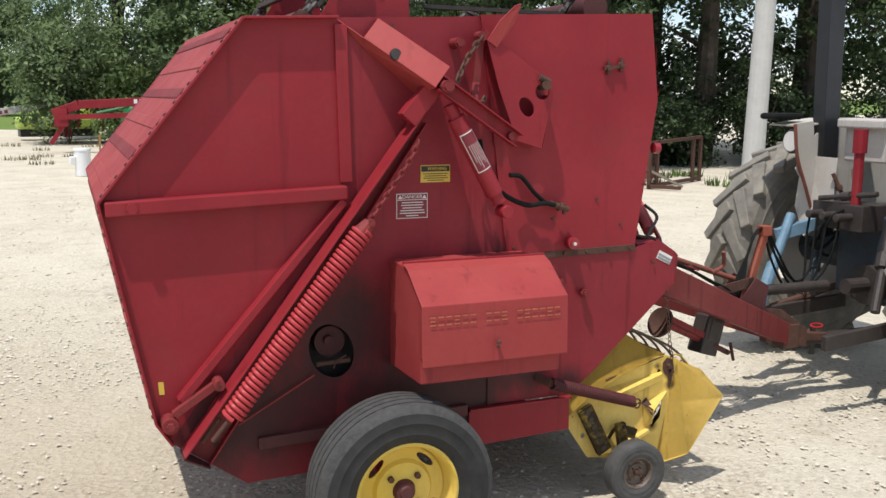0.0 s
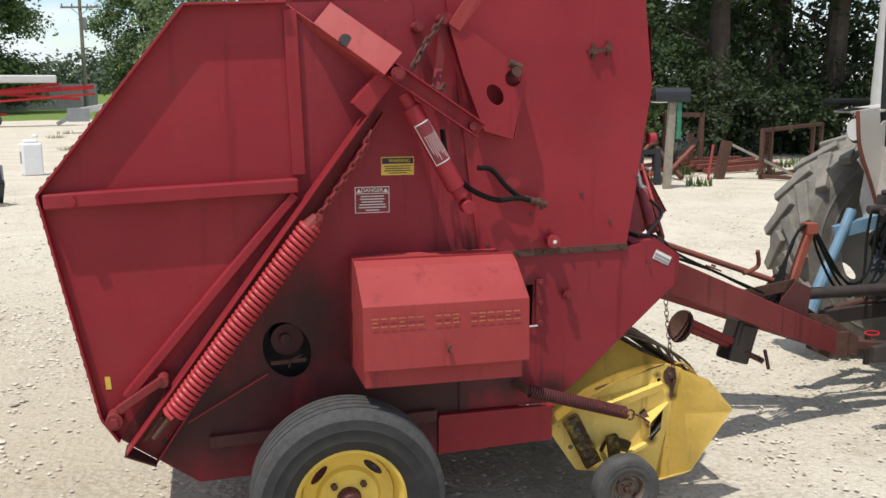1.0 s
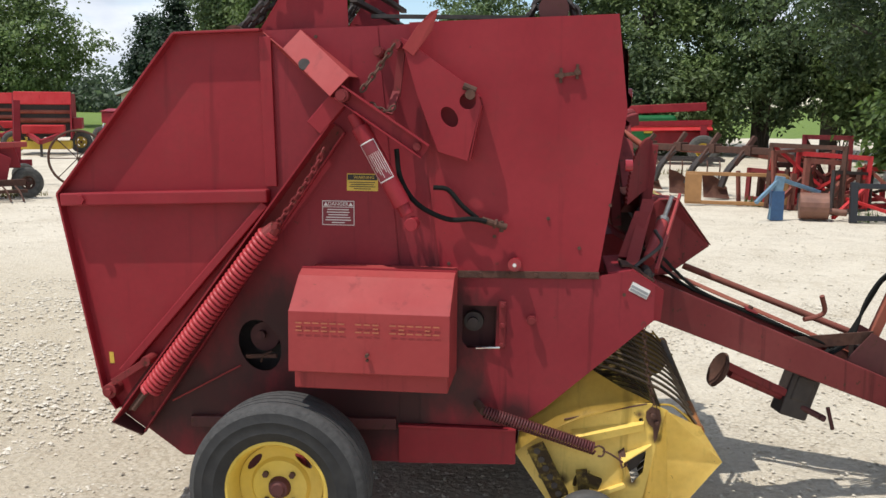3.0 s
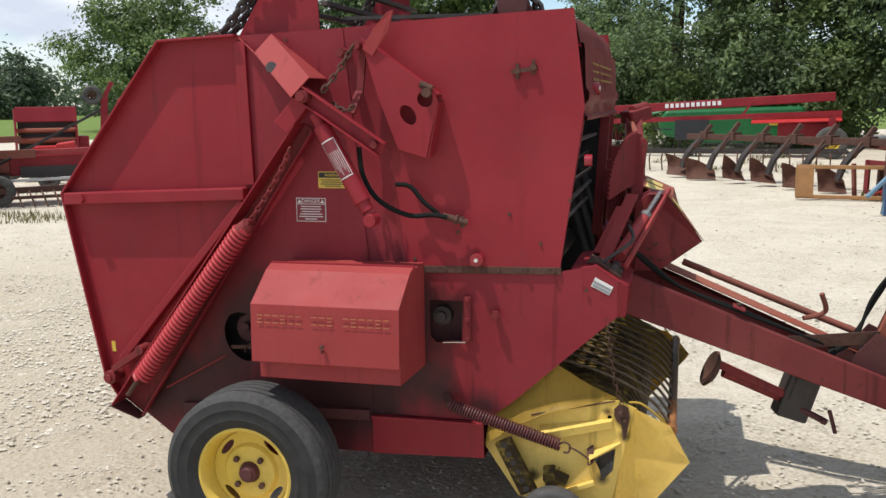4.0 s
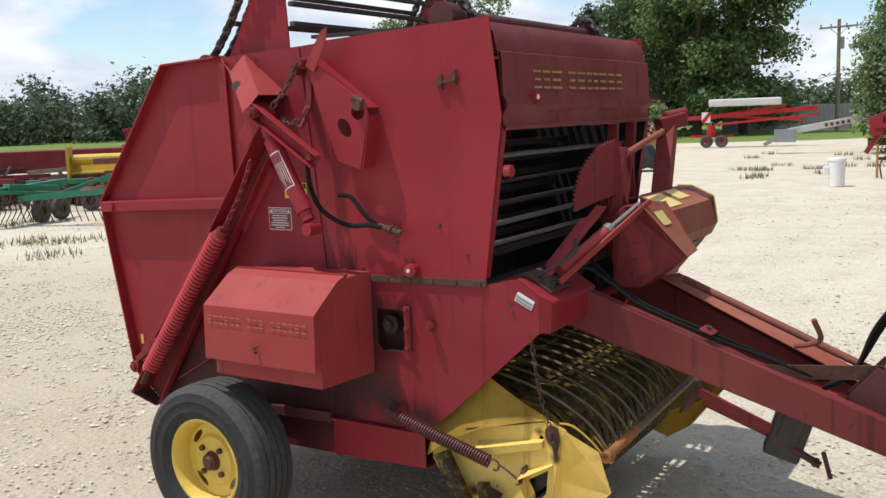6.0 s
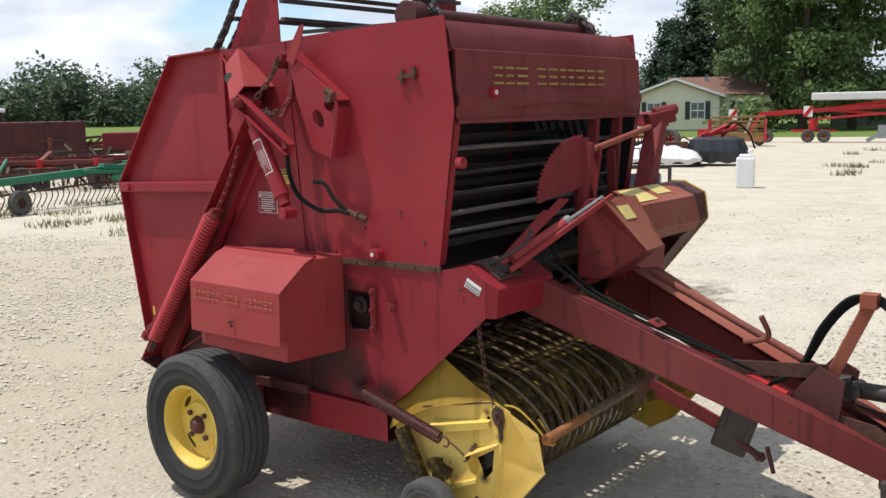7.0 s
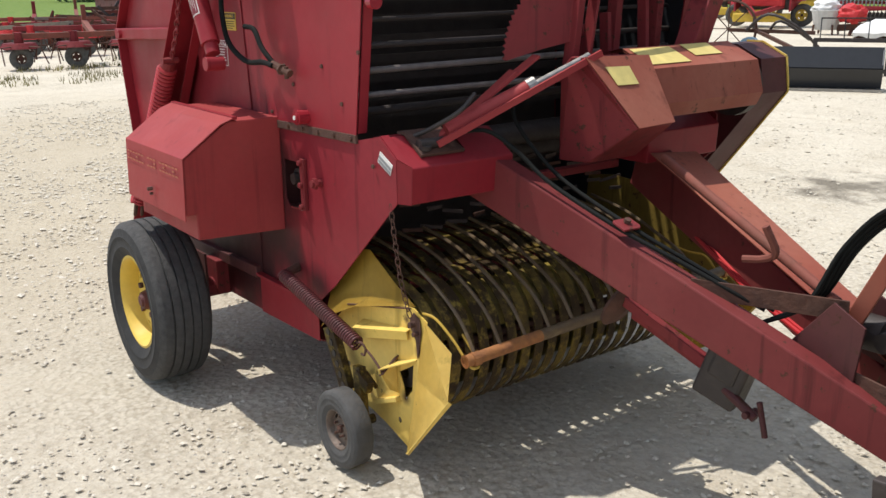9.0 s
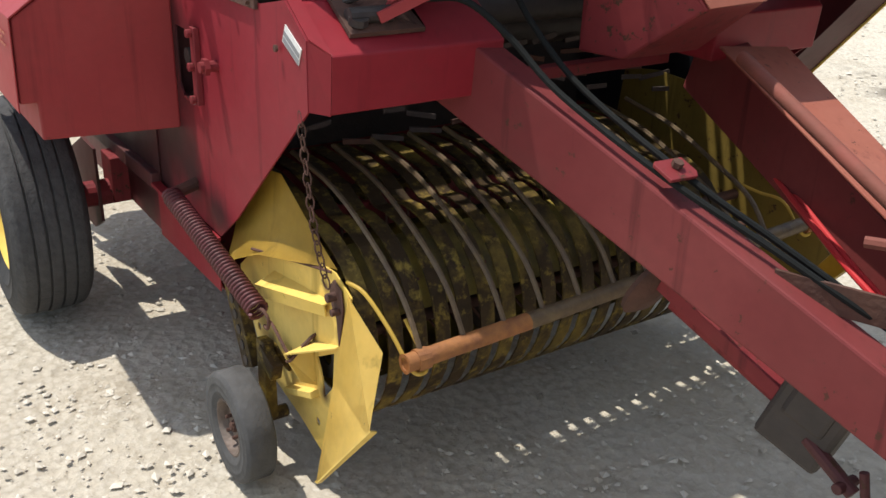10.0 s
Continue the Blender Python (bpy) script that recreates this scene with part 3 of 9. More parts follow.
def words(body, material, parent, m, size, name="lettering"):
    cu = bpy.data.curves.new(name, "FONT")
    cu.body, cu.size, cu.extrude = body, size, 0.0004
    cu.align_x, cu.align_y = "CENTER", "CENTER"
    ob = bpy.data.objects.new(name, cu)
    scene.collection.objects.link(ob)
    me = bpy.data.meshes.new_from_object(ob)
    bpy.data.objects.remove(ob)
    me.materials.clear()
    me.materials.append(material)
    out = new(name, me)
    out.parent = parent
    out.matrix_basis = m
    return out

WORN_BAR = plain("worn_bar", (0.24, 0.205, 0.19), 0.5, 0.4, 0.4, 20.0, 0.2)
# ---- the round baler: near side in the plane y = 0, front towards +x ----
WIDE = 1.62
baler = thing("round_baler", "weathered red round hay baler with yellow pickup, parked on gravel", "hay baler")
GATE = [(-0.517, 2.181), (-1.062, 1.501), (-0.895, 0.64), (-0.835, 0.545)]
SEAM = [(-0.148, 2.196), (-0.128, 1.49), (-0.80, 0.60)]

# tailgate sides with their turned-out rims
for side, y in ((-1, 0.0), (1, WIDE)):
    bm = bmesh.new()
    plate(bm, [*GATE, *SEAM[::-1]], y, y + side * 0.004)
    gate_side = part("gate_side", bm, RED, baler)
    bm = bmesh.new()
    rim = [SEAM[0], *GATE]
    for a, b in zip(rim[:-1], rim[1:]):
        beam(bm, (a[0], y + side * 0.024, a[1]), (b[0], y + side * 0.024, b[1]), 0.052, 0.010, up=(b[1] - a[1], 0, a[0] - b[0]))
    part("rim_flange", bm, RED, gate_side, bevel=0.002)
    bm = bmesh.new()
    beam(bm, (-1.04, y + side * 0.035, 1.478), (-0.125, y + side * 0.035, 1.512), 0.06, 0.055)
    stiff = part("stiffener", bm, RED, gate_side, bevel=0.006)
    bm = bmesh.new()
    bolt(bm, (-0.946, y + side * 0.064, 1.481), (0, side, 0), 0.022, 0.016)
    part("bolt_head", bm, RED, stiff)
    bm = bmesh.new()
    beam(bm, (-0.135, y + side * 0.012, 2.17), (-0.118, y + side * 0.012, 1.55), 0.02, 0.05, up=(1, 0, 0))
    part("seam_strip", bm, RED, gate_side, bevel=0.002)
bm = bmesh.new()
sheet(bm, [(-0.878, -0.006, 0.795), (-0.858, -0.006, 0.795), (-0.855, -0.006, 0.745), (-0.875, -0.006, 0.745)], 0.002)
part("small_sticker", bm, YELLOW_LABEL, baler, "small yellow sticker")

# tailgate back: ribbed sheets between the two sides
back = [(-0.517, 2.178), (-1.060, 1.50), (-0.893, 0.64)]
for a, b in zip(back[:-1], back[1:]):
    bm = bmesh.new()
    sheet(bm, [(a[0], -0.045, a[1]), (a[0], WIDE + 0.045, a[1]), (b[0], WIDE + 0.045, b[1]), (b[0], -0.045, b[1])], 0.005)
    back_sheet = part("back_sheet", bm, RED_FADED, baler)
    d = Vector((b[0] - a[0], 0, b[1] - a[1]))
    nrm = Vector((d.z, 0, -d.x)).normalized()
    for k in range(6):
        f = (k + 0.5) / 6
        p = Vector((a[0], 0, a[1])) + d * f + nrm * 0.006
        bm = bmesh.new()
        beam(bm, p + Vector((0, -0.0, 0)), p + Vector((0, WIDE + 0.0, 0)), 0.05, 0.010, up=nrm)
        part("back_rib", bm, RED_FADED if k % 2 else RED_RUST, back_sheet, bevel=0.006)
        for f2 in (0.2, 0.5, 0.8):
            bm = bmesh.new()
            bolt(bm, p + d * (f2 - 0.5) / 6 + Vector((0, -0.025, 0)) + nrm * 0.0, nrm, 0.008, 0.006)
            part("rib_bolt", bm, RUST, back_sheet)
bm = bmesh.new()
sheet(bm, [(-0.835, 0.0, 0.545), (-0.835, WIDE, 0.545), (-0.545, WIDE, 0.336), (-0.545, 0.0, 0.336)], 0.005)
sheet(bm, [(-0.545, 0.0, 0.336), (-0.545, WIDE, 0.336), (0.936, WIDE, 0.371), (0.936, 0.0, 0.371)], 0.005)
part("belly_pan", bm, RED_RUST, baler)

# body side sheets
for side, y in ((-1, 0.0), (1, WIDE)):
    bm = bmesh.new()
    body = [(-0.148, 2.196), (-0.128, 1.49), (-0.80, 0.60), (-0.835, 0.545), (-0.545, 0.336), (0.43, 0.352), (0.43, 1.2), (0.335, 2.215)]
    plate(bm, body, y, y + side * 0.003, [ring_pts(-0.186, 0.852, 0.118, 20, 0.092, radians(22))])
    part("body_side", bm, RED_GREASE_SHADE, baler)
    bm = bmesh.new()
    plate(bm, [(0.325, 2.215), (0.420, 1.2), (0.42, 0.352), (0.535, 0.355), (0.64, 1.205), (0.50, 2.225)], y + side * -0.006, y + side * -0.002)
    part("post_channel", bm, RED_GREASE_SHADE, baler)
    bm = bmesh.new()
    plate(bm, [(0.467, 2.228), (0.605, 1.21), (1.262, 1.222), (1.355, 1.88), (1.308, 2.262)], y + side * 0.008, y + side * 0.012)
    part("front_side_sheet", bm, RED, baler)
    bm = bmesh.new()
    plate(bm, [(0.524, 0.536), (0.524, 1.2), (1.27, 1.205), (1.398, 1.232), (1.495, 1.168), (1.495, 1.022), (1.42, 0.955), (1.062, 0.63), (0.938, 0.536)], y, y + side * 0.005,
          [[(0.70, 1.062), (0.70, 0.905), (0.725, 0.876), (0.842, 0.885), (0.845, 1.062)]] if side < 0 else [])
    part("frame_side", bm, RED_GREASE_SHADE, baler)
    bm = bmesh.new()
    beam(bm, (0.62, y + side * 0.010, 1.195), (1.265, y + side * 0.010, 1.207), 0.010, 0.030)
    strip = part("seam_angle", bm, RUST, baler, "rusty seam angle with bolts", bevel=0.002)
    for k in range(6):
        bm = bmesh.new()
        bolt(bm, (0.66 + k * 0.115, y + side * 0.014, 1.197 + k * 0.002), (0, side, 0), 0.009, 0.010)
        part("seam_bolt", bm, RUST, strip)
    bm = bmesh.new()
    plate(bm, [(0.43, 0.352), (0.938, 0.371), (0.936, 0.522), (0.43, 0.522)], y + side * 0.012, y + side * 0.016)
    beam(bm, (0.43, y + side * 0.02, 0.525), (0.938, y + side * 0.02, 0.527), 0.03, 0.012)
    part("skirt", bm, RED, baler, bevel=0.002)
    # Dark rail stands for the shadowed gap along the lower side
    bm = bmesh.new()
    beam(bm, (-0.50, y + side * 0.015, 0.50), (0.42, y + side * 0.015, 0.53), 0.03, 0.05)
    part("lower_shade_rail", bm, GRIME_SHADE, baler, bevel=0.004)

# dark works inside the cut-outs; their colour carries the shade in there
bm = bmesh.new()
box(bm, 0.56, 1.02, 0.075, 0.085, 0.80, 1.16)
box(bm, 0.60, 0.66, 0.006, 0.075, 0.86, 1.08)
box(bm, 0.852, 0.89, 0.006, 0.075, 0.86, 1.08)
box(bm, 0.66, 0.852, 0.006, 0.075, 0.850, 0.866)
part("cutout_backing", bm, GRIME_SHADE, baler, "dark inner plate behind the cut-out")
bm = bmesh.new()
cyl(bm, (0.745, 0.03, 0.985), (0.745, 0.08, 0.985), 0.042, 20)
cyl(bm, (0.745, 0.005, 0.985), (0.745, 0.03, 0.985), 0.022, 12)
part("bearing", bm, DARK, baler)
bm = bmesh.new()
box(bm, 0.855, 0.885, -0.022, -0.005, 0.885, 1.085)
for z in (0.90, 0.985, 1.07):
    bolt(bm, (0.87, -0.022, z), (0, -1, 0), 0.012, 0.015)
latch = part("latch_bar", bm, RED_RUST, baler, bevel=0.003)
bm = bmesh.new()
tube(bm, [(0.76, -0.012, 0.880), (0.80, -0.016, 0.884), (0.862, -0.022, 0.888)], 0.005, 8)
part("latch_rod", bm, BRIGHT_STEEL, latch, "bright steel latch rod")
# Added backing plate, dark in place of the shade seen through the hole
bm = bmesh.new()
box(bm, -0.48, 0.05, 0.15, 0.16, 0.58, 1.08)
part("cutout_backing", bm, DARK, baler, "dark inner plate behind the cut-out")
bm = bmesh.new()
cyl(bm, (-0.18, 0.14, 0.88), (-0.18, 0.05, 0.88), 0.065, 20)
cyl(bm, (-0.19, 0.05, 0.89), (-0.19, 0.02, 0.89), 0.02, 10)
part("roller_bearing", bm, GRIME_SHADE, baler, "roller bearing darkened in its cut-out")
bm = bmesh.new()
beam(bm, (-0.25, 0.0, 0.80), (-0.11, -0.01, 0.81), 0.010, 0.016)
tube(bm, curve_pts([(-0.18, -0.01, 0.78), (-0.17, -0.015, 0.81), (-0.13, -0.015, 0.83)], 4), 0.004, 6)
part("bearing_clip", bm, RUST, baler, "worn rusty clip")
bm = bmesh.new()
cyl(bm, (-0.58, -0.03, 0.593), (-0.266, -0.03, 0.766), 0.0035, 8)
part("trip_rod", bm, RED_FADED, baler, "thin red trip rod")
for x, z in ((0.993, 1.012), (0.915, 1.249)):
    bm = bmesh.new()
    cyl(bm, (x, -0.004, z), (x, -0.05, z), 0.014, 12)
    cyl(bm, (x, -0.028, z), (x, -0.04, z), 0.022, 6)
    part("stud", bm, RED_RUST, baler)
bm = bmesh.new()
cyl(bm, (0.917, -0.012, 1.249), (0.917, -0.055, 1.249), 0.028, 14)
cyl(bm, (0.917, -0.055, 1.249), (0.917, -0.062, 1.249), 0.018, 14)
eye = part("reflector", bm, AMBER, baler, "round red reflector")
bm = bmesh.new()
cyl(bm, (0.917, -0.062, 1.249), (0.917, -0.065, 1.249), 0.008, 10)
part("reflector_eye", bm, WHITE_LABEL, eye, "white centre")
bm = bmesh.new()
for x, z in ((1.085, 2.02), (1.15, 2.035)):
    cyl(bm, (x, -0.012, z), (x, -0.035, z), 0.013, 10)
    beam(bm, (x, -0.02, z + 0.03), (x, -0.02, z - 0.03), 0.008, 0.012)
beam(bm, (1.06, -0.022, 2.018), (1.165, -0.022, 2.03), 0.012, 0.014)
part("hitch_pin_clip", bm, RUST, baler, "rusty bolts and clip")

# gate lift arm, spring and chain on both sides (the far one is hidden but for its top)
bm = bmesh.new()
p0, p1 = Vector((-0.752, -0.03, 0.492)), Vector((0.185, -0.03, 1.80))
beam(bm, p0, p1, 0.128, 0.008, up=(0, -1, 0), w2=0.060)
arm = part("lift_arm", bm, RED_RUST, baler, "dark greasy lift arm with red lips", bevel=0.0015)
arm_a, arm_s = frame_of(p0, p1, (0, -1, 0))[2:4]
if arm_s.x > 0:
    arm_s = -arm_s
for off, top_off, high in ((0.062, 0.028, 0.118), (-0.062, -0.028, 0.040)):
    bm = bmesh.new()
    drop = Vector((0, -high / 2, 0))
    beam(bm, p0 + arm_s * off + drop, p1 + arm_s * top_off + drop, 0.007, high, up=(0, -1, 0))
    part("arm_lip", bm, RED, arm, bevel=0.0015)
bm = bmesh.new()
foot = p0 - arm_a * 0.004
sheet(bm, [foot + arm_s * 0.066, foot - arm_s * 0.066, foot - arm_s * 0.066 + Vector((0, -0.055, 0)), foot + arm_s * 0.066 + Vector((0, -0.12, 0))], 0.006)
part("arm_end_plate", bm, GRIME_SHADE, arm)
bm = bmesh.new()
beam(bm, (-0.80, -0.03, 0.72), (-0.138, -0.03, 1.478), 0.034, 0.055, up=(0, -1, 0))
part("gate_brace", bm, RED, baler, bevel=0.004)
bm = bmesh.new()
cyl(bm, (-0.845, -0.01, 0.64), (-0.845, -0.09, 0.64), 0.032, 18)
cyl(bm, (-0.845, -0.09, 0.64), (-0.845, -0.105, 0.64), 0.018, 6)
beam(bm, (-0.83, -0.07, 0.68), (-0.66, -0.07, 0.79), 0.03, 0.03)
cyl(bm, (-0.66, -0.03, 0.79), (-0.66, -0.12, 0.79), 0.022, 14)
part("gate_latch", bm, RED_RUST, baler, bevel=0.002)
bm = bmesh.new()
tube(bm, spring_pts((-0.628, -0.16, 0.672), (-0.090, -0.15, 1.372), 0.0365, 41, 14), 0.0088, 7)
spring = part("lift_spring", bm, SPRING_RED, baler, "long red painted coil spring", smooth=True)
bm = bmesh.new()
cyl(bm, (-0.098, -0.15, 1.360), (-0.062, -0.148, 1.400), 0.038, 14, 0.026)
cyl(bm, (-0.062, -0.18, 1.402), (-0.062, -0.11, 1.402), 0.014, 10)
part("spring_plug", bm, RED_RUST, spring)
bm = bmesh.new()
cyl(bm, (-0.70, -0.165, 0.59), (-0.62, -0.175, 0.69), 0.010, 8)
cyl(bm, (-0.735, -0.12, 0.575), (-0.665, -0.13, 0.665), 0.009, 8)
part("spring_rod", bm, RUST, spring)
bm = bmesh.new()
chain(bm, [(-0.06, -0.14, 1.405), (0.03, -0.14, 1.53), (0.11, -0.15, 1.65), (0.150, -0.15, 1.74)], 0.037, 0.0048)
part("spring_chain", bm, RED_RUST, baler, "rusty red link chain")
bm = bmesh.new()
chain(bm, [(0.30, -0.16, 1.95), (0.36, -0.12, 2.04), (0.43, -0.12, 2.14)], 0.040, 0.0050)
part("upper_chain", bm, RUST, baler, "rusty link chain")
bm = bmesh.new()
chain(bm, [(0.33, -0.13, 1.90), (0.40, -0.16, 1.87), (0.44, -0.14, 1.90)], 0.034, 0.0045)
part("upper_chain", bm, RUST, baler, "rusty link chain")

# gusset ramp and link above the arm
bm = bmesh.new()
sheet(bm, [(0.019, -0.019, 2.196), (-0.051, -0.048, 2.116), (0.186, -0.218, 1.925), (0.258, -0.190, 2.006)], 0.005)
sheet(bm, [(-0.148, -0.005, 2.188), (-0.051, -0.048, 2.116), (0.186, -0.218, 1.925), (0.190, -0.004, 1.895), (-0.05, -0.004, 2.09)], 0.005)
sheet(bm, [(0.019, -0.004, 2.196), (0.258, -0.004, 2.006), (0.258, -0.190, 2.006), (0.019, -0.019, 2.196)], 0.005)
gus = part("pivot_gusset", bm, RED_FADED, baler, bevel=0.0015)
bm = bmesh.new()
cyl(bm, (0.0565, -0.112, 2.051), (0.0585, -0.1245, 2.055), 0.024, 16)
part("gusset_hole", bm, DARK, gus, "dark round hole")
bm = bmesh.new()
channel(bm, (0.215, -0.175, 1.945), (0.56, -0.175, 1.715), 0.062, 0.04, 0.006, up=(0, -1, 0))
link = part("pivot_link", bm, RED, baler, bevel=0.0015)
bm = bmesh.new()
cyl(bm, (0.235, -0.14, 1.93), (0.235, -0.235, 1.93), 0.026, 16)
bolt(bm, (0.235, -0.235, 1.93), (0, -1, 0), 0.02, 0.014)
part("pivot_pin", bm, RED_RUST, link)
bm = bmesh.new()
cyl(bm, (0.528, -0.15, 1.735), (0.528, -0.205, 1.735), 0.016, 12)
part("pivot_pin", bm, RED_RUST, link)
bm = bmesh.new()
beam(bm, (0.10, -0.12, 1.80), (0.235, -0.12, 1.955), 0.075, 0.06, up=(0, -1, 0))
part("arm_head", bm, RED, arm, bevel=0.004)

# hydraulic cylinder, with its label, and the hose
bm = bmesh.new()
ca, cb = Vector((0.265, -0.165, 1.86)), Vector((0.50, -0.175, 1.44))
cyl(bm, ca.lerp(cb, 0.12), ca.lerp(cb, 0.86), 0.037, 20)
cyl(bm, ca.lerp(cb, 0.84), ca.lerp(cb, 0.95), 0.028, 16)
cyl(bm, ca, ca.lerp(cb, 0.14), 0.026, 14)
cyl(bm, cb + Vector((0.008, 0.03, -0.014)), cb + Vector((0.008, -0.045, -0.014)), 0.027, 16)
ram = part("gate_cylinder", bm, RED, baler, bevel=0.002, smooth=True)
ax = (cb - ca).normalized()
sd = Vector((0, 0, 1)).cross(ax).normalized()
if sd.y > 0:
    sd = -sd
sd = (Vector((0, -1, 0)) - ax * (-ax.y)).normalized()
tv = ax.cross(sd)
bm = bmesh.new()
c0 = ca.lerp(cb, 0.26)
c1 = ca.lerp(cb, 0.62)
for k in range(6):
    a0, a1 = (-0.9 + k * 0.3), (-0.9 + (k + 1) * 0.3)
    q = [c + (sd * math.cos(a) + tv * math.sin(a)) * 0.0385 for c, a in ((c0, a0), (c0, a1), (c1, a1), (c1, a0))]
    bm.faces.new([bm.verts.new(v) for v in q])
lab = part("cylinder_label", bm, WHITE_LABEL, ram, "white warning label with dark print")
bm = bmesh.new()
for k in range(6):
    g0, g1 = -0.80 + k * 0.267, -0.80 + (k + 1) * 0.267
    q = [c + (sd * math.cos(g) + tv * math.sin(g)) * 0.0392 for c, g in ((c0.lerp(c1, 0.03), g0), (c0.lerp(c1, 0.03), g1), (c0.lerp(c1, 0.97), g1), (c0.lerp(c1, 0.97), g0))]
    bm.faces.new([bm.verts.new(v) for v in q])
field = part("label_field", bm, RED_INK, lab)
bm = bmesh.new()
for k in range(6):
    g0 = -0.62 + k * 0.21
    e0, e1 = 0.30, 0.92 - 0.09 * (k % 3)
    q = [c + (sd * math.cos(g) + tv * math.sin(g)) * 0.0402 for c, g in ((c0.lerp(c1, e0), g0), (c0.lerp(c1, e0), g0 + 0.045), (c0.lerp(c1, e1), g0 + 0.045), (c0.lerp(c1, e1), g0))]
    bm.faces.new([bm.verts.new(v) for v in q])
part("print", bm, WHITE_LABEL, field)
bm = bmesh.new()
tube(bm, curve_pts([(0.43, -0.10, 1.72), (0.45, -0.11, 1.60), (0.52, -0.12, 1.50), (0.64, -0.11, 1.44), (0.74, -0.09, 1.44), (0.80, -0.08, 1.43)], 6), 0.0105, 8)
tube(bm, curve_pts([(0.58, -0.08, 1.565), (0.64, -0.07, 1.555), (0.70, -0.07, 1.49), (0.76, -0.06, 1.44)], 6), 0.010, 8)
hose = part("hydraulic_hose", bm, BLACK_RUBBER, baler, "black hydraulic hose", smooth=True)
bm = bmesh.new()
cyl(bm, (0.78, -0.07, 1.435), (0.88, -0.05, 1.405), 0.014, 10)
cyl(bm, (0.83, -0.06, 1.42), (0.84, -0.06, 1.417), 0.022, 6)
cyl(bm, (0.86, -0.055, 1.43), (0.86, -0.055, 1.385), 0.009, 8)
part("hose_fitting", bm, RUST, hose, "rusty hose fitting")

# pierced plate, its blade and bolts
bm = bmesh.new()
plate(bm, [(0.445, 2.165), (0.47, 2.15), (0.755, 1.95), (0.772, 1.905), (0.72, 1.675), (0.60, 1.71), (0.515, 1.93)], -0.098, -0.090,
      [ring_pts(0.718, 1.914, 0.033), ring_pts(0.645, 1.850, 0.030, 14, 0.045, radians(-55))])
pl = part("pierced_plate", bm, RED, baler, bevel=0.0015)
bm = bmesh.new()
beam(bm, (0.46, -0.05, 2.155), (0.765, -0.05, 1.93), 0.09, 0.006)
beam(bm, (0.728, -0.05, 1.68), (0.772, -0.05, 1.90), 0.09, 0.006, up=(1, 0, 0))
part("plate_flange", bm, RED, pl, bevel=0.0015)
bm = bmesh.new()
cyl(bm, (0.728, -0.12, 1.94), (0.728, -0.06, 1.94), 0.020, 14)
cyl(bm, (0.70, -0.1, 1.975), (0.75, -0.1, 1.955), 0.014, 8)
part("plate_stud", bm, RUST, pl)
bm = bmesh.new()
sheet(bm, [(0.455, -0.10, 2.12), (0.50, -0.10, 2.09), (0.575, -0.11, 2.19), (0.60, -0.12, 2.27), (0.57, -0.12, 2.26), (0.51, -0.105, 2.20)], 0.007)
part("cocked_blade", bm, RED_FADED, baler, bevel=0.002)
bm = bmesh.new()
cyl(bm, (0.349, -0.003, 2.108), (0.349, -0.075, 2.108), 0.022, 14)
bolt(bm, (0.349, -0.075, 2.108), (0, -1, 0), 0.018, 0.012)
cyl(bm, (0.43, -0.07, 2.135), (0.43, -0.125, 2.135), 0.020, 12)
beam(bm, (0.445, -0.06, 2.12), (0.425, -0.06, 1.93), 0.016, 0.03, up=(1, 0, 0))
beam(bm, (0.425, -0.06, 1.95), (0.40, -0.10, 1.86), 0.016, 0.03, up=(1, 0, 0))
part("pivot_bolts", bm, RED_RUST, baler)
for x, z in ((-0.13, 2.03), (0.08, 2.17), (-0.12, 1.80), (1.05, 1.44), (0.83, 1.36), (1.18, 1.32), (1.3, 1.5), (0.64, 1.24), (1.37, 1.13), (0.6, 1.13), (0.56, 1.16)):
    bm = bmesh.new()
    bolt(bm, (x, -0.012, z), (0, -1, 0), 0.008, 0.006)
    part("panel_bolt", bm, RUST, baler)

# stickers on the side sheet
bm = bmesh.new()
box(bm, 0.098, 0.236, -0.0055, -0.0035, 1.390, 1.494)
sign = part("danger_label", bm, WHITE_LABEL, baler, "dark red danger label with white print")
bm = bmesh.new()
box(bm, 0.101, 0.233, -0.0068, -0.0056, 1.393, 1.466)
part("danger_field", bm, RED_INK, sign)
bm = bmesh.new()
box(bm, 0.101, 0.233, -0.0068, -0.0056, 1.469, 1.491)
part("danger_band", bm, RED_INK, sign)
words("DANGER", WHITE_LABEL, sign, pose(0.167, -0.0072, 1.480, 90, 0, 0), 0.022, "danger_word")
for x in (0.114, 0.221):
    bm = bmesh.new()
    plate(bm, [(x - 0.010, 1.472), (x + 0.010, 1.472), (x, 1.488)], -0.0074, -0.0066)
    part("danger_triangle", bm, WHITE_LABEL, sign)
bm = bmesh.new()
bars(bm, (0.106, -0.0072, 1.462), (0.122, 0, 0), (0, 0, -0.066), (0, -1, 0), 6, (0.75, 0.8, 0.7, 0.85, 0.9, 0.45))
part("print", bm, WHITE_LABEL, sign)
bm = bmesh.new()
box(bm, 0.205, 0.337, -0.0055, -0.0035, 1.538, 1.610)
sign = part("warning_label", bm, YELLOW_LABEL, baler, "yellow and black warning label")
bm = bmesh.new()
box(bm, 0.208, 0.334, -0.0066, -0.0056, 1.583, 1.606)
part("warning_field", bm, BLACK_INK, sign)
words("WARNING", YELLOW_LABEL, sign, pose(0.278, -0.0069, 1.594, 90, 0, 0), 0.018, "warning_word")
bm = bmesh.new()
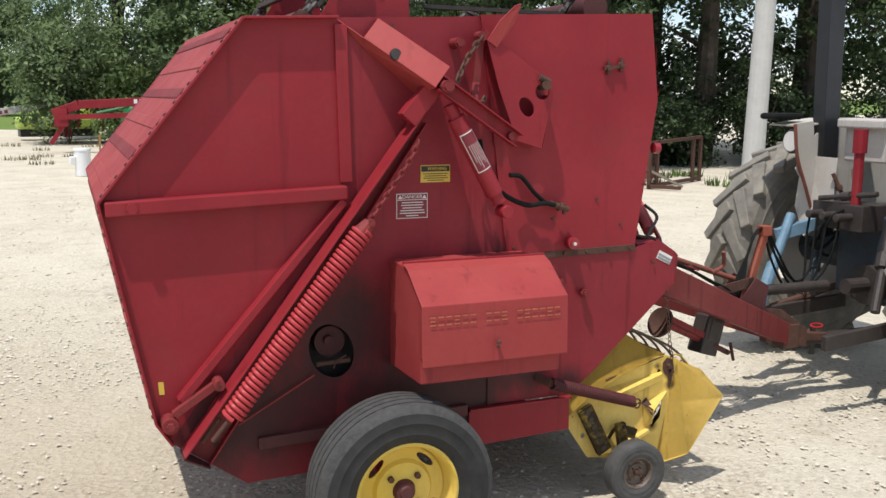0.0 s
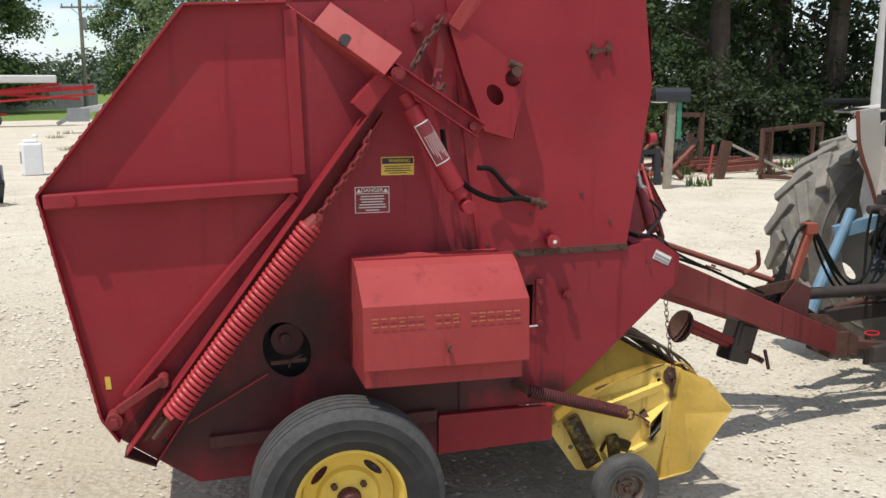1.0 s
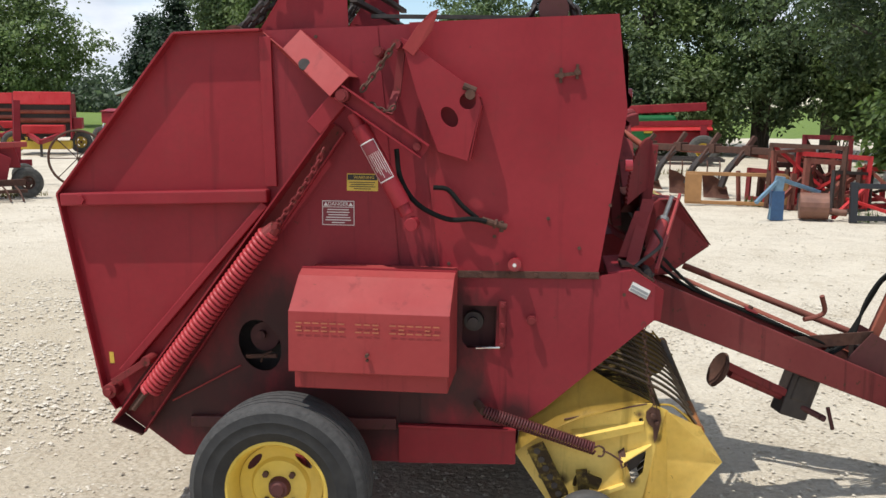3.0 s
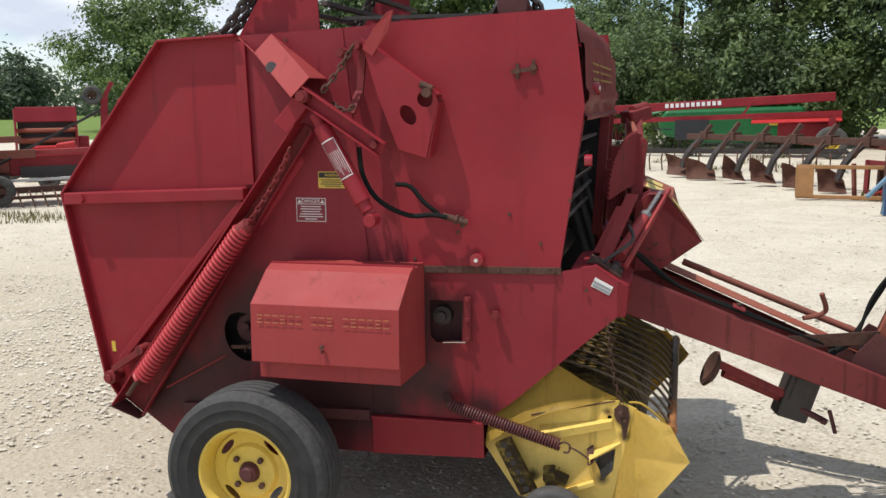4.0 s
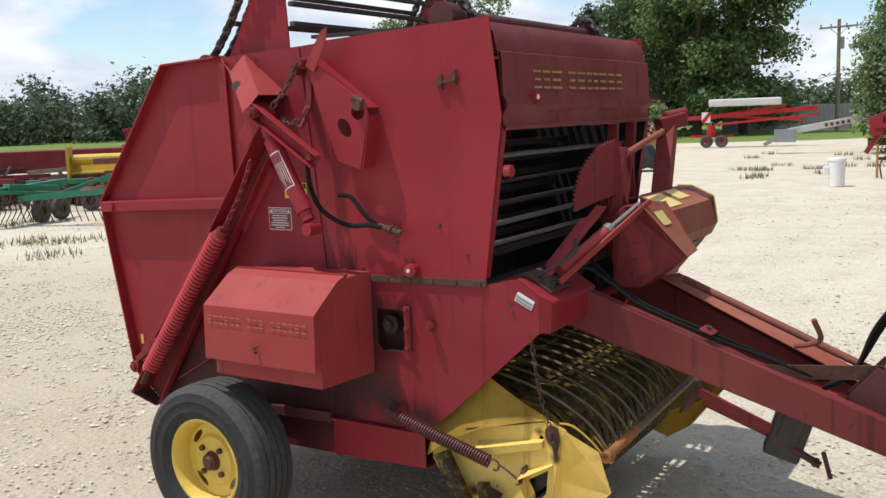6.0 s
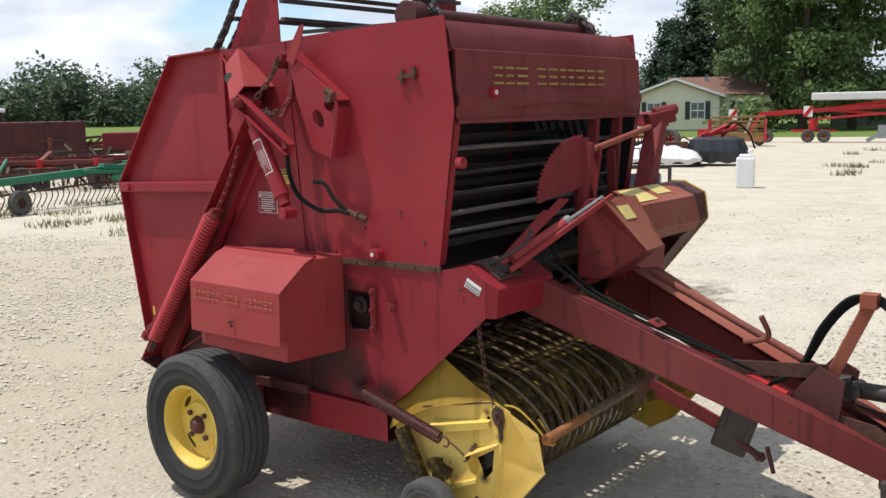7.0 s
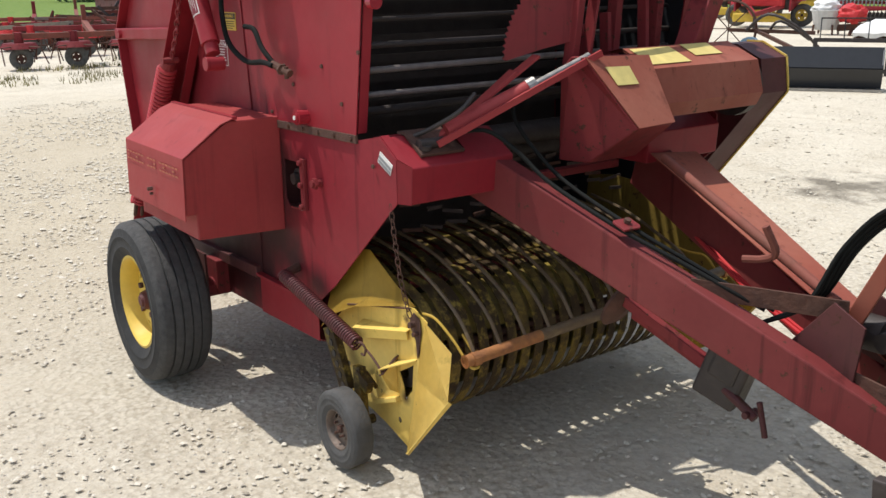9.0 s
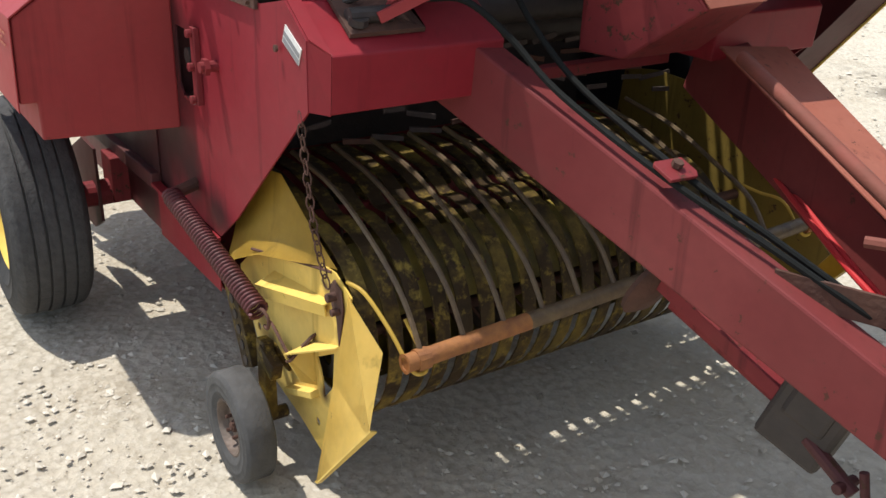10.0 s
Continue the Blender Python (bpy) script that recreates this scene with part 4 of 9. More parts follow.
bars(bm, (0.21, -0.0062, 1.578), (0.122, 0, 0), (0, 0, -0.036), (0, -1, 0), 4, (0.9, 0.8, 0.9, 0.6))
part("print", bm, BLACK_INK, sign)
bm = bmesh.new()
q = [(1.405, 1.185), (1.478, 1.148), (1.462, 1.112), (1.388, 1.148)]
plate(bm, q, -0.0075, -0.0055)
sign = part("frame_sticker", bm, WHITE_LABEL, baler, "pale sticker with dark print")
bm = bmesh.new()
for k in range(2):
    o = 0.45 * k
    plate(bm, [(q[0][0] - 0.004 - 0.010 * o, q[0][1] - 0.012 - 0.03 * o), (q[1][0] - 0.008 - 0.010 * o, q[1][1] - 0.010 - 0.03 * o), (q[1][0] - 0.012 - 0.010 * o, q[1][1] - 0.020 - 0.03 * o), (q[0][0] - 0.008 - 0.010 * o, q[0][1] - 0.022 - 0.03 * o)], -0.0085, -0.0075)
part("print", bm, GREY_METAL, sign)

# twine box on the side
bm = bmesh.new()
outline = [(-0.004, 1.225), (-0.215, 1.225), (-0.235, 1.215), (-0.405, 1.100), (-0.412, 0.885), (-0.370, 0.885), (-0.370, 0.785), (-0.004, 0.770)]
a = [bm.verts.new((0.068, y, z)) for y, z in outline]
b = [bm.verts.new((0.678, y, z)) for y, z in outline]
n = len(outline)
for k in range(n):
    bm.faces.new((a[k], a[(k + 1) % n], b[(k + 1) % n], b[k]))
bm.faces.new(a[::-1])
bm.faces.new(b)
tbox = part("twine_box", bm, RED_FADED, baler, "faded red sheet-metal twine box", bevel=0.006)
bm = bmesh.new()
lid_line = [(-0.20, 1.238), (-0.255, 1.218), (-0.412, 1.105), (-0.420, 0.868)]
front_edge = [[bm.verts.new((x, y, z)) for y, z in lid_line] for x in (0.058, 0.688)]
back_edge = [[bm.verts.new((x, y + 0.004, z - 0.004)) for y, z in lid_line] for x in (0.058, 0.688)]
for k in range(3):
    bm.faces.new((front_edge[0][k], front_edge[1][k], front_edge[1][k + 1], front_edge[0][k + 1]))
    bm.faces.new((back_edge[0][k], back_edge[1][k], back_edge[1][k + 1], back_edge[0][k + 1]))
    for e in (0, 1):
        bm.faces.new((front_edge[e][k], front_edge[e][k + 1], back_edge[e][k + 1], back_edge[e][k]))
for k in (0, 3):
    bm.faces.new((front_edge[0][k], front_edge[1][k], back_edge[1][k], back_edge[0][k]))
lid = part("lid", bm, RED_FADED, tbox, bevel=0.003)
bm = bmesh.new()
beam(bm, (0.06, -0.195, 1.236), (0.69, -0.195, 1.236), 0.018, 0.012)
part("hinge", bm, RED, lid)
bm = bmesh.new()
bolt(bm, (0.372, -0.425, 0.945), (0, -1, 0), 0.008, 0.02)
bolt(bm, (0.372, -0.425, 0.925), (0, -1, 0), 0.006, 0.012)
part("lid_catch", bm, RUST, lid)
def worn_mark(bm, place, w, h, t, picks):
    """One worn printed mark, as short plain bars one above the other."""
    sides = {"t": (0, w, h - t, h), "m": (0.1 * w, w * 0.9, h / 2 - t / 2, h / 2 + t / 2), "b": (0, w, 0, t)}
    for p in picks:
        u0, u1, v0, v1 = sides[p]
        sheet(bm, [place(u0, v1), place(u1, v1), place(u1, v0), place(u0, v0)], 0.0008)


xs = 0.088
for k in range(17):
    if k not in (6, 10):
        bm = bmesh.new()
        worn_mark(bm, lambda u, v: (xs + u, -0.4203 + 0.0015 * v / 0.038, 1.028 + v), 0.025, 0.036, 0.006, "tb" if k % 3 else "tmb")
        part("worn_mark", bm, LETTER_DIM, lid)
    xs += 0.0335

# front: top panel, window with rollers
prof = [(1.285, 2.245), (1.318, 2.20), (1.332, 2.13), (1.348, 2.125), (1.352, 2.09), (1.356, 1.955), (1.370, 1.935), (1.370, 1.905), (1.352, 1.885), (1.352, 1.845), (1.366, 1.835), (1.362, 1.822), (1.335, 1.822)]
bm = bmesh.new()
cols = [0.004 + (WIDE - 0.008) * k / 30 for k in range(31)]


def dented(x, y, z, deep):
    """A sheet point pushed in and out by shallow dents."""
    d = 0.010 * noise.noise((y * 2.6, z * 4.0, 3.0)) + 0.004 * noise.noise((y * 9.0, z * 9.0, 8.0))
    edge = 0.010 * noise.noise((y * 5.0, 2.0, 1.0)) if z < 1.86 else 0.0
    return x - deep + d * min(1.0, 6 * y, 6 * (WIDE - y)), y, z + edge


for deep in (0.0, 0.012):
    grid = [[bm.verts.new(dented(x, y, z, deep)) for x, z in prof] for y in cols]
    for a, b in zip(grid[:-1], grid[1:]):
        for k in range(len(prof) - 1):
            bm.faces.new((a[k], a[k + 1], b[k + 1], b[k]))
front_panel = part("front_panel", bm, PANEL, baler, "dented dull brown-red front panel", smooth=True)
ys = 0.262
for k, w in enumerate((0.088, 0.083, 0.120, 0.048, 0.095, 0.104, 0.072, 0.072, 0.108, 0.098, 0.096)):
    if k != 3:
        bm = bmesh.new()
        worn_mark(bm, lambda u, v: (1.3625 - 0.004 * v / 0.08, ys + u, 1.985 + v), w * 0.80, 0.076, 0.010, "tmb")
        part("worn_mark", bm, LETTER_YELLOW, front_panel, "faded yellow printed mark")
    ys += w
bm = bmesh.new()
cyl(bm, (1.352, 0.236, 1.950), (1.39, 0.236, 1.950), 0.026, 16)
refl = part("reflector", bm, AMBER, baler, "round red reflector")
bm = bmesh.new()
cyl(bm, (1.39, 0.236, 1.950), (1.393, 0.236, 1.950), 0.011, 10)
part("reflector_eye", bm, WHITE_LABEL, refl, "white centre")
bm = bmesh.new()
cyl(bm, (1.355, 0.008, 1.662), (1.385, 0.008, 1.662), 0.024, 16)
part("reflector", bm, AMBER, baler, "round red reflector")
# side flanges of the window
for y0, y1 in ((0.0, 0.035), (WIDE - 0.035, WIDE)):
    bm = bmesh.new()
    sheet(bm, [(1.352, y0, 1.835), (1.352, y1, 1.835), (1.258, y1, 1.225), (1.258, y0, 1.225)], 0.006)
    part("window_flange", bm, RED, baler)
for k, (x, z, r) in enumerate(((1.25, 1.715, 0.011), (1.21, 1.60, 0.008), (1.22, 1.515, 0.011), (1.22, 1.43, 0.012), (1.20, 1.345, 0.011), (1.09, 1.27, 0.016))):
    bm = bmesh.new()
    cyl(bm, (x, 0.01, z), (x, WIDE - 0.01, z + 0.012 * (k % 2)), r, 12)
    part("cross_bar", bm, WORN_BAR if k in (0, 3, 4) else DARK, baler)
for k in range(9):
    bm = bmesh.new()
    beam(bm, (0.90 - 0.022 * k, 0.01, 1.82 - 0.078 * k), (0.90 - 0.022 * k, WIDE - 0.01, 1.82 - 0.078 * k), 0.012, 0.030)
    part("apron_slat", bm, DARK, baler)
for y in (1.16, 1.40):
    bm = bmesh.new()
    beam(bm, (1.30, y, 1.20), (1.34, y, 1.83), 0.035, 0.05)
    part("window_upright", bm, RED_RUST, baler, bevel=0.003)
# Added dark sheet closing the chamber; its colour stands for the shade inside
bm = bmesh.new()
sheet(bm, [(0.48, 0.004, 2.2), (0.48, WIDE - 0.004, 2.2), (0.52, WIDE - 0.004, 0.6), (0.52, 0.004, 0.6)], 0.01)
part("chamber_shade_back", bm, DARK, baler)
# Black sheet over the far side puts the chamber's shade into the colour
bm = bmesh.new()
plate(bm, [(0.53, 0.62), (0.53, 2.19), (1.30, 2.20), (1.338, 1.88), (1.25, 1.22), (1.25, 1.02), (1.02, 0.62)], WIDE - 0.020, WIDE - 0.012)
part("chamber_shade_lining", bm, BLACK_PAINT, baler, "black sheet standing for the chamber's shade")
for fx, fz, fr in ((1.10, 1.12, 0.047), (0.94, 1.02, 0.055)):
    bm = bmesh.new()
    cyl(bm, (fx, 0.01, fz), (fx, WIDE - 0.01, fz), fr, 18)
    part("feed_roller", bm, DARK, baler, smooth=True)

# top: rollers, fins and apron chains
for k in range(6):
    bm = bmesh.new()
    beam(bm, (-0.02 + 0.085 * k, 0.02, 2.10 - 0.06 * k), (-0.02 + 0.085 * k, WIDE - 0.02, 2.10 - 0.06 * k), 0.06, 0.02)
    part("apron_slat", bm, BELT, baler)
for x0, x1, z0, z1 in ((0.467, 0.56, 2.222, 2.224), (1.085, 1.285, 2.230, 2.24), (-0.517, -0.05, 2.172, 2.19)):
    bm = bmesh.new()
    sheet(bm, [(x0, 0.0, z0), (x0, WIDE, z0), (x1, WIDE, z1), (x1, 0.0, z1)], 0.004)
    part("top_sheet", bm, RED_RUST, baler)
for k in range(8):
    bm = bmesh.new()
    x = 0.597 + k * 0.056
    beam(bm, (x, 0.02, 2.226 + 0.001 * k), (x, WIDE - 0.02, 2.226 + 0.001 * k), 0.014, 0.022, up=(1, 0, 0))
    part("top_slat", bm, BELT, baler)
for y in (0.10, WIDE - 0.10):
    bm = bmesh.new()
    plate(bm, [(-0.20, 2.19), (0.195, 2.20), (0.175, 2.60), (0.12, 2.66), (0.06, 2.62), (0.0, 2.50)], y - 0.004, y + 0.004)
    part("top_fin", bm, RED, baler, bevel=0.002)
    for o in (-0.045, 0.045):
        bm = bmesh.new()
        chain(bm, [(-0.27, y + o, 2.19), (-0.15, y + o, 2.33), (-0.03, y + o, 2.51), (0.05, y + o, 2.65), (0.12, y + o, 2.70), (0.17, y + o, 2.66)], 0.055, 0.011)
        part("apron_chain", bm, DARK, baler, "black roller chain")
for x, z in ((0.195, 2.60), (0.205, 2.51), (0.21, 2.42), (0.215, 2.33), (0.12, 2.71), (0.03, 2.64), (-0.06, 2.50), (-0.15, 2.36)):
    bm = bmesh.new()
    beam(bm, (x, 0.10, z), (x, WIDE - 0.10, z), 0.032, 0.022)
    part("apron_slat", bm, BELT, baler, bevel=0.003)
bm = bmesh.new()
cyl(bm, (1.05, 0.09, 2.285), (1.05, WIDE - 0.09, 2.285), 0.038, 20)
cyl(bm, (1.05, 0.05, 2.285), (1.05, 0.14, 2.285), 0.062, 20)
cyl(bm, (1.05, WIDE - 0.14, 2.285), (1.05, WIDE - 0.05, 2.285), 0.062, 20)
top_roller = part("top_roller", bm, GRIME_SHADE, baler, smooth=True)
for y in (0.165, WIDE - 0.165):
    bm = bmesh.new()
    chain(bm, [(0.94, y, 2.24), (0.975, y, 2.31), (1.05, y, 2.372), (1.125, y, 2.31), (1.16, y, 2.24)], 0.05, 0.012)
    part("roller_chain", bm, DARK, top_roller, "black roller chain")
bm = bmesh.new()
cyl(bm, (-0.28, 0.02, 2.17), (-0.28, WIDE - 0.02, 2.17), 0.05, 18)
part("rear_roller", bm, RUST, baler, smooth=True)
for y in (0.165, WIDE - 0.165):
    bm = bmesh.new()
    beam(bm, (0.95, y, 2.262), (0.28, y, 2.268), 0.03, 0.016)
    part("slat_chain", bm, DARK, baler)

# front cross beam and drawbar
CY = 0.84
for y0, y1 in ((0.030, 0.46), (WIDE - 0.46, WIDE - 0.030)):
    bm = bmesh.new()
    plate(bm, [(1.30, 1.216), (1.398, 1.226), (1.534, 1.14), (1.526, 1.018), (1.335, 1.018), (1.33, 1.10)], y0, y1)
    part("cross_beam", bm, RED, baler, bevel=0.005)
bm = bmesh.new()
sheet(bm, [(1.398, 0.0, 1.232), (1.495, 0.0, 1.168), (1.536, 0.030, 1.142), (1.40, 0.030, 1.232)], 0.004)
sheet(bm, [(1.495, -0.002, 1.168), (1.536, 0.030, 1.142), (1.528, 0.030, 1.018), (1.495, -0.002, 1.022)], 0.004)
part("corner_plate", bm, RED, baler)
bm = bmesh.new()
box(bm, 1.34, 1.38, 0.46, WIDE - 0.46, 0.985, 1.016)
part("cross_tube", bm, RED_RUST, baler, bevel=0.004)
for s, y0, z0, hh in ((-1, 0.40, 1.052, 0.178), (1, 2 * CY - 0.40, 0.965, 0.21)):
    bm = bmesh.new()
    p, q = Vector((1.48, y0 - s * 0.01, z0)), Vector((2.95, CY + s * 0.055, 0.437))
    p = p.lerp(q, -0.06)
    beam(bm, p, q, 0.080, hh, h2=0.125)
    bar = part("drawbar_beam", bm, BEAM_RED, baler, bevel=0.006)
    if s > 0:
        bm = bmesh.new()
        sheet(bm, [(1.58, 1.12, 1.075), (1.60, 1.37, 1.055), (2.95, CY + 0.14, 0.545), (2.90, CY + 0.02, 0.565)], 0.006)
        part("top_flange", bm, DULL_RUST, bar, bevel=0.002)
for k in range(2):
    bm = bmesh.new()
    tube(bm, curve_pts([(1.50, 1.30, 0.83), (1.616, 1.25 + 0.02 * k, 0.81), (1.90, 1.10 + 0.02 * k, 0.755), (2.175, 0.965 + 0.02 * k, 0.70), (2.45, 0.86 + 0.02 * k, 0.65)], 5), 0.0075, 8)
    part("pull_rope", bm, RED_BRIGHT, baler, "bright red thin control rod")
bm = bmesh.new()
beam(bm, (2.86, CY, 0.44), (3.25, CY, 0.40), 0.12, 0.05)
box(bm, 2.86, 2.98, CY - 0.11, CY + 0.11, 0.37, 0.52)
tongue = part("hitch_plate", bm, RUST, baler, "rusty hitch clevis", bevel=0.006)
bm = bmesh.new()
cyl(bm, (3.19, CY, 0.28), (3.19, CY, 0.46), 0.018, 12)
part("hitch_pin", bm, DARK, tongue)
bm = bmesh.new()
tube(bm, [(3.20 + 0.045 * math.cos(k), CY - 0.02 + 0.02 * math.sin(k), 0.47 + 0.008 * math.sin(k)) for k in [j * math.tau / 12 for j in range(12)]], 0.005, 6, True)
part("pin_ring", bm, RED_BRIGHT, tongue, "red wire ring")
# braces, holder and hoses over the drawbar
bm = bmesh.new()
beam(bm, (2.22, 0.60, 0.80), (2.64, 0.78, 0.80), 0.008, 0.06)
part("flat_brace", bm, RUST, baler, bevel=0.001)
bm = bmesh.new()
beam(bm, (2.58, 0.80, 0.62), (2.77, 0.852, 1.085), 0.035, 0.05)
box(bm, 2.735, 2.80, 0.82, 0.885, 1.065, 1.125)
part("hose_holder", bm, DULL_RUST, baler, bevel=0.003)
for y in (0.74, 0.94):
    bm = bmesh.new()
    sheet(bm, [(2.48, y, 0.66), (2.70, y, 0.60), (2.72, y, 0.78), (2.62, y, 0.83)], 0.008)
    part("shaft_bracket", bm, GRIME_SHADE, baler, bevel=0.002)
for y in (0.75, 0.93):
    bm = bmesh.new()
    sheet(bm, [(2.66, y, 0.52), (3.05, y, 0.36), (3.05, y, 0.48), (2.84, y, 0.62), (2.70, y, 0.64)], 0.008)
    part("hitch_gusset", bm, RUST, baler, "rusty triangular hitch plate", bevel=0.002)
for k, (o, sag, out_y) in enumerate(((0.0, 0.0, 0.90), (0.024, 0.035, 1.00), (0.048, -0.02, 1.08), (0.070, 0.06, 1.15))):
    bm = bmesh.new()
    tube(bm, curve_pts([(2.42, 0.70 + o, 0.72), (2.53, 0.74 + o, 0.80), (2.60 + 0.4 * o, 0.79 + 0.4 * o, 0.98), (2.70, 0.83 + o * 0.5, 1.105 - o * 0.5), (2.80, 0.86 + o * 0.6, 1.085 + 0.2 * o), (2.92, 0.90 + o, 0.95 - sag * 0.5), (3.06, 0.93 + o, 0.78 - sag), (3.20, 0.96 + o, 0.70 - sag), (3.33, 0.5 * (0.97 + o + out_y), 0.78 - sag * 0.6), (3.38, out_y, 0.98), (3.40, out_y, 1.14)], 7), 0.0078, 8)
    part("remote_hose", bm, BLACK_RUBBER, baler, "black hydraulic hose", smooth=True)
for line in ([(1.50, 0.26, 1.235), (1.56, 0.33, 1.235), (1.63, 0.40, 1.165), (1.747, 0.445, 1.07), (1.995, 0.515, 0.955), (2.20, 0.60, 0.865), (2.351, 0.655, 0.80), (2.42, 0.70, 0.76)],
             [(1.46, 0.52, 1.30), (1.50, 0.50, 1.245), (1.60, 0.51, 1.15), (1.735, 0.535, 1.055), (2.01, 0.565, 0.95), (2.20, 0.635, 0.862), (2.36, 0.69, 0.79), (2.44, 0.72, 0.76)]):
    bm = bmesh.new()
    tube(bm, curve_pts(line, 6), 0.0075, 8)
    part("drawbar_hose", bm, BLACK_RUBBER, baler, "black hydraulic hose", smooth=True)
bm = bmesh.new()
plate(bm, [(1.972, -0.036), (1.98, -0.044), (2.03, -0.040), (2.034, 0.03), (2.02, 0.04), (1.975, 0.036)], -0.004, 0.004)
bmesh.ops.transform(bm, matrix=Matrix.Translation((0, 0.54, 0.968)) @ Matrix.Rotation(radians(-90), 4, "X"), verts=bm.verts)
bmesh.ops.transform(bm, matrix=Matrix.Translation((2.0, 0.54, 0.97)) @ Matrix.Rotation(radians(22), 4, "Y") @ Matrix.Translation((-2.0, -0.54, -0.97)), verts=bm.verts)
clamp = part("hose_clamp", bm, RED_RUST, baler, "rusty red hose clamp plate", bevel=0.002)
bm = bmesh.new()
bolt(bm, (2.0, 0.54, 0.974), (0.37, 0, 0.93), 0.012, 0.012)
part("clamp_bolt", bm, RUST, clamp)
# tie rod, slip shaft and hook
bm = bmesh.new()
cyl(bm, (1.75, 1.0, 1.092), (2.58, 0.82, 0.80), 0.017, 14)
part("tie_tube", bm, RUST_RED, baler, smooth=True)
bm = bmesh.new()
tube(bm, curve_pts([(2.30, 0.74, 0.885), (2.36, 0.76, 0.895), (2.40, 0.76, 0.925), (2.375, 0.735, 1.005)], 6), 0.012, 8)
part("hose_hook", bm, RUST_RED, baler)
bm = bmesh.new()
cyl(bm, (2.60, 0.90, 0.71), (3.35, 0.92, 0.70), 0.035, 16)
cyl(bm, (2.58, 0.90, 0.71), (2.70, 0.90, 0.71), 0.055, 16)
cyl(bm, (2.72, 0.84, 0.71), (2.72, 0.96, 0.71), 0.03, 12)
part("drive_shaft", bm, DARK, baler, "dark drive shaft with joint", smooth=True)
# jack stand swung up under the near beam
bm = bmesh.new()
cyl(bm, (2.30, 0.74, 0.47), (1.95, 0.66, 0.63), 0.028, 14)
jack = part("jack_tube", bm, RED_RUST, baler, smooth=True)
bm = bmesh.new()
lathe(bm, [(0.001, 0.02), (0.06, 0.012), (0.09, -0.01), (0.085, -0.022), (0.05, -0.005), (0.001, 0.0)], (0, 0, 0), "x", 20)
bmesh.ops.transform(bm, matrix=pose(1.90, 0.645, 0.64, 0, 25, 10), verts=bm.verts)
part("jack_foot", bm, RUST, jack, "rusty dished jack foot", smooth=True)
bm = bmesh.new()
box(bm, -0.075, 0.075, -0.055, 0.055, -0.115, 0.115, pose(2.285, 0.74, 0.515, 0, 18, 12))
box(bm, -0.05, 0.05, -0.062, 0.062, -0.03, 0.10, pose(2.285, 0.74, 0.515, 0, 18, 12))
part("jack_gear", bm, DARK, jack, bevel=0.012)
bm = bmesh.new()
cyl(bm, (2.30, 0.70, 0.46), (2.42, 0.70, 0.40), 0.016, 12)
cyl(bm, (2.40, 0.67, 0.41), (2.40, 0.73, 0.41), 0.012, 12)
cyl(bm, (2.43, 0.70, 0.46), (2.46, 0.70, 0.35), 0.010, 10)
part("jack_crank", bm, GRIME_SHADE, jack, "grimy dark red jack crank", bevel=0.002)
bm = bmesh.new()
beam(bm, (1.92, 0.63, 0.675), (2.24, 0.70, 0.52), 0.035, 0.035)
part("jack_bracket", bm, RED_RUST, baler, bevel=0.003)

# gear housing with decals, and the flared shield on the far side
bm = bmesh.new()
near_face = [(1.58, 0.68, 1.465), (1.66, 0.665, 1.465), (1.838, 0.755, 1.232), (1.64, 0.72, 1.09), (1.52, 0.69, 1.09), (1.52, 0.69, 1.42)]
far_face = [(1.58, 0.985, 1.458), (1.66, 0.985, 1.455), (1.82, 0.958, 1.233), (1.64, 0.97, 1.09), (1.52, 0.985, 1.09), (1.52, 0.985, 1.42)]
a = [bm.verts.new(v) for v in near_face]
b = [bm.verts.new(v) for v in far_face]
for k in range(6):
    bm.faces.new((a[k], a[(k + 1) % 6], b[(k + 1) % 6], b[k]))
bm.faces.new(a[::-1])
bm.faces.new(b)
gearbox = part("gear_housing", bm, RED_RUST, baler, bevel=0.006)
bm = bmesh.new()
prof = [(1.44, 1.455), (1.54, 1.475), (1.69, 1.41), (1.725, 1.285), (1.70, 1.235)]
for y0, y1 in ((0.98, 1.60),):
    outer_row = [[bm.verts.new((x, y, z)) for x, z in prof] for y in (y0, y1)]
    inner_row = [[bm.verts.new((x - 0.006, y, z - 0.006)) for x, z in prof] for y in (y0, y1)]
    for k in range(len(prof) - 1):
        bm.faces.new((outer_row[0][k], outer_row[0][k + 1], outer_row[1][k + 1], outer_row[1][k]))
        bm.faces.new((inner_row[0][k], inner_row[0][k + 1], inner_row[1][k + 1], inner_row[1][k]))
    bm.faces.new((outer_row[0][-1], outer_row[1][-1], inner_row[1][-1], inner_row[0][-1]))
tunnel = part("shaft_tunnel", bm, DULL_RUST, baler)
bm = bmesh.new()
cyl(bm, (1.55, 0.98, 1.30), (1.55, 1.80, 1.30), 0.035, 16)
cyl(bm, (1.55, 1.62, 1.30), (1.55, 1.66, 1.30), 0.13, 24)
part("cross_shaft", bm, DARK, baler, "dark greasy cross shaft with sprocket", smooth=True)
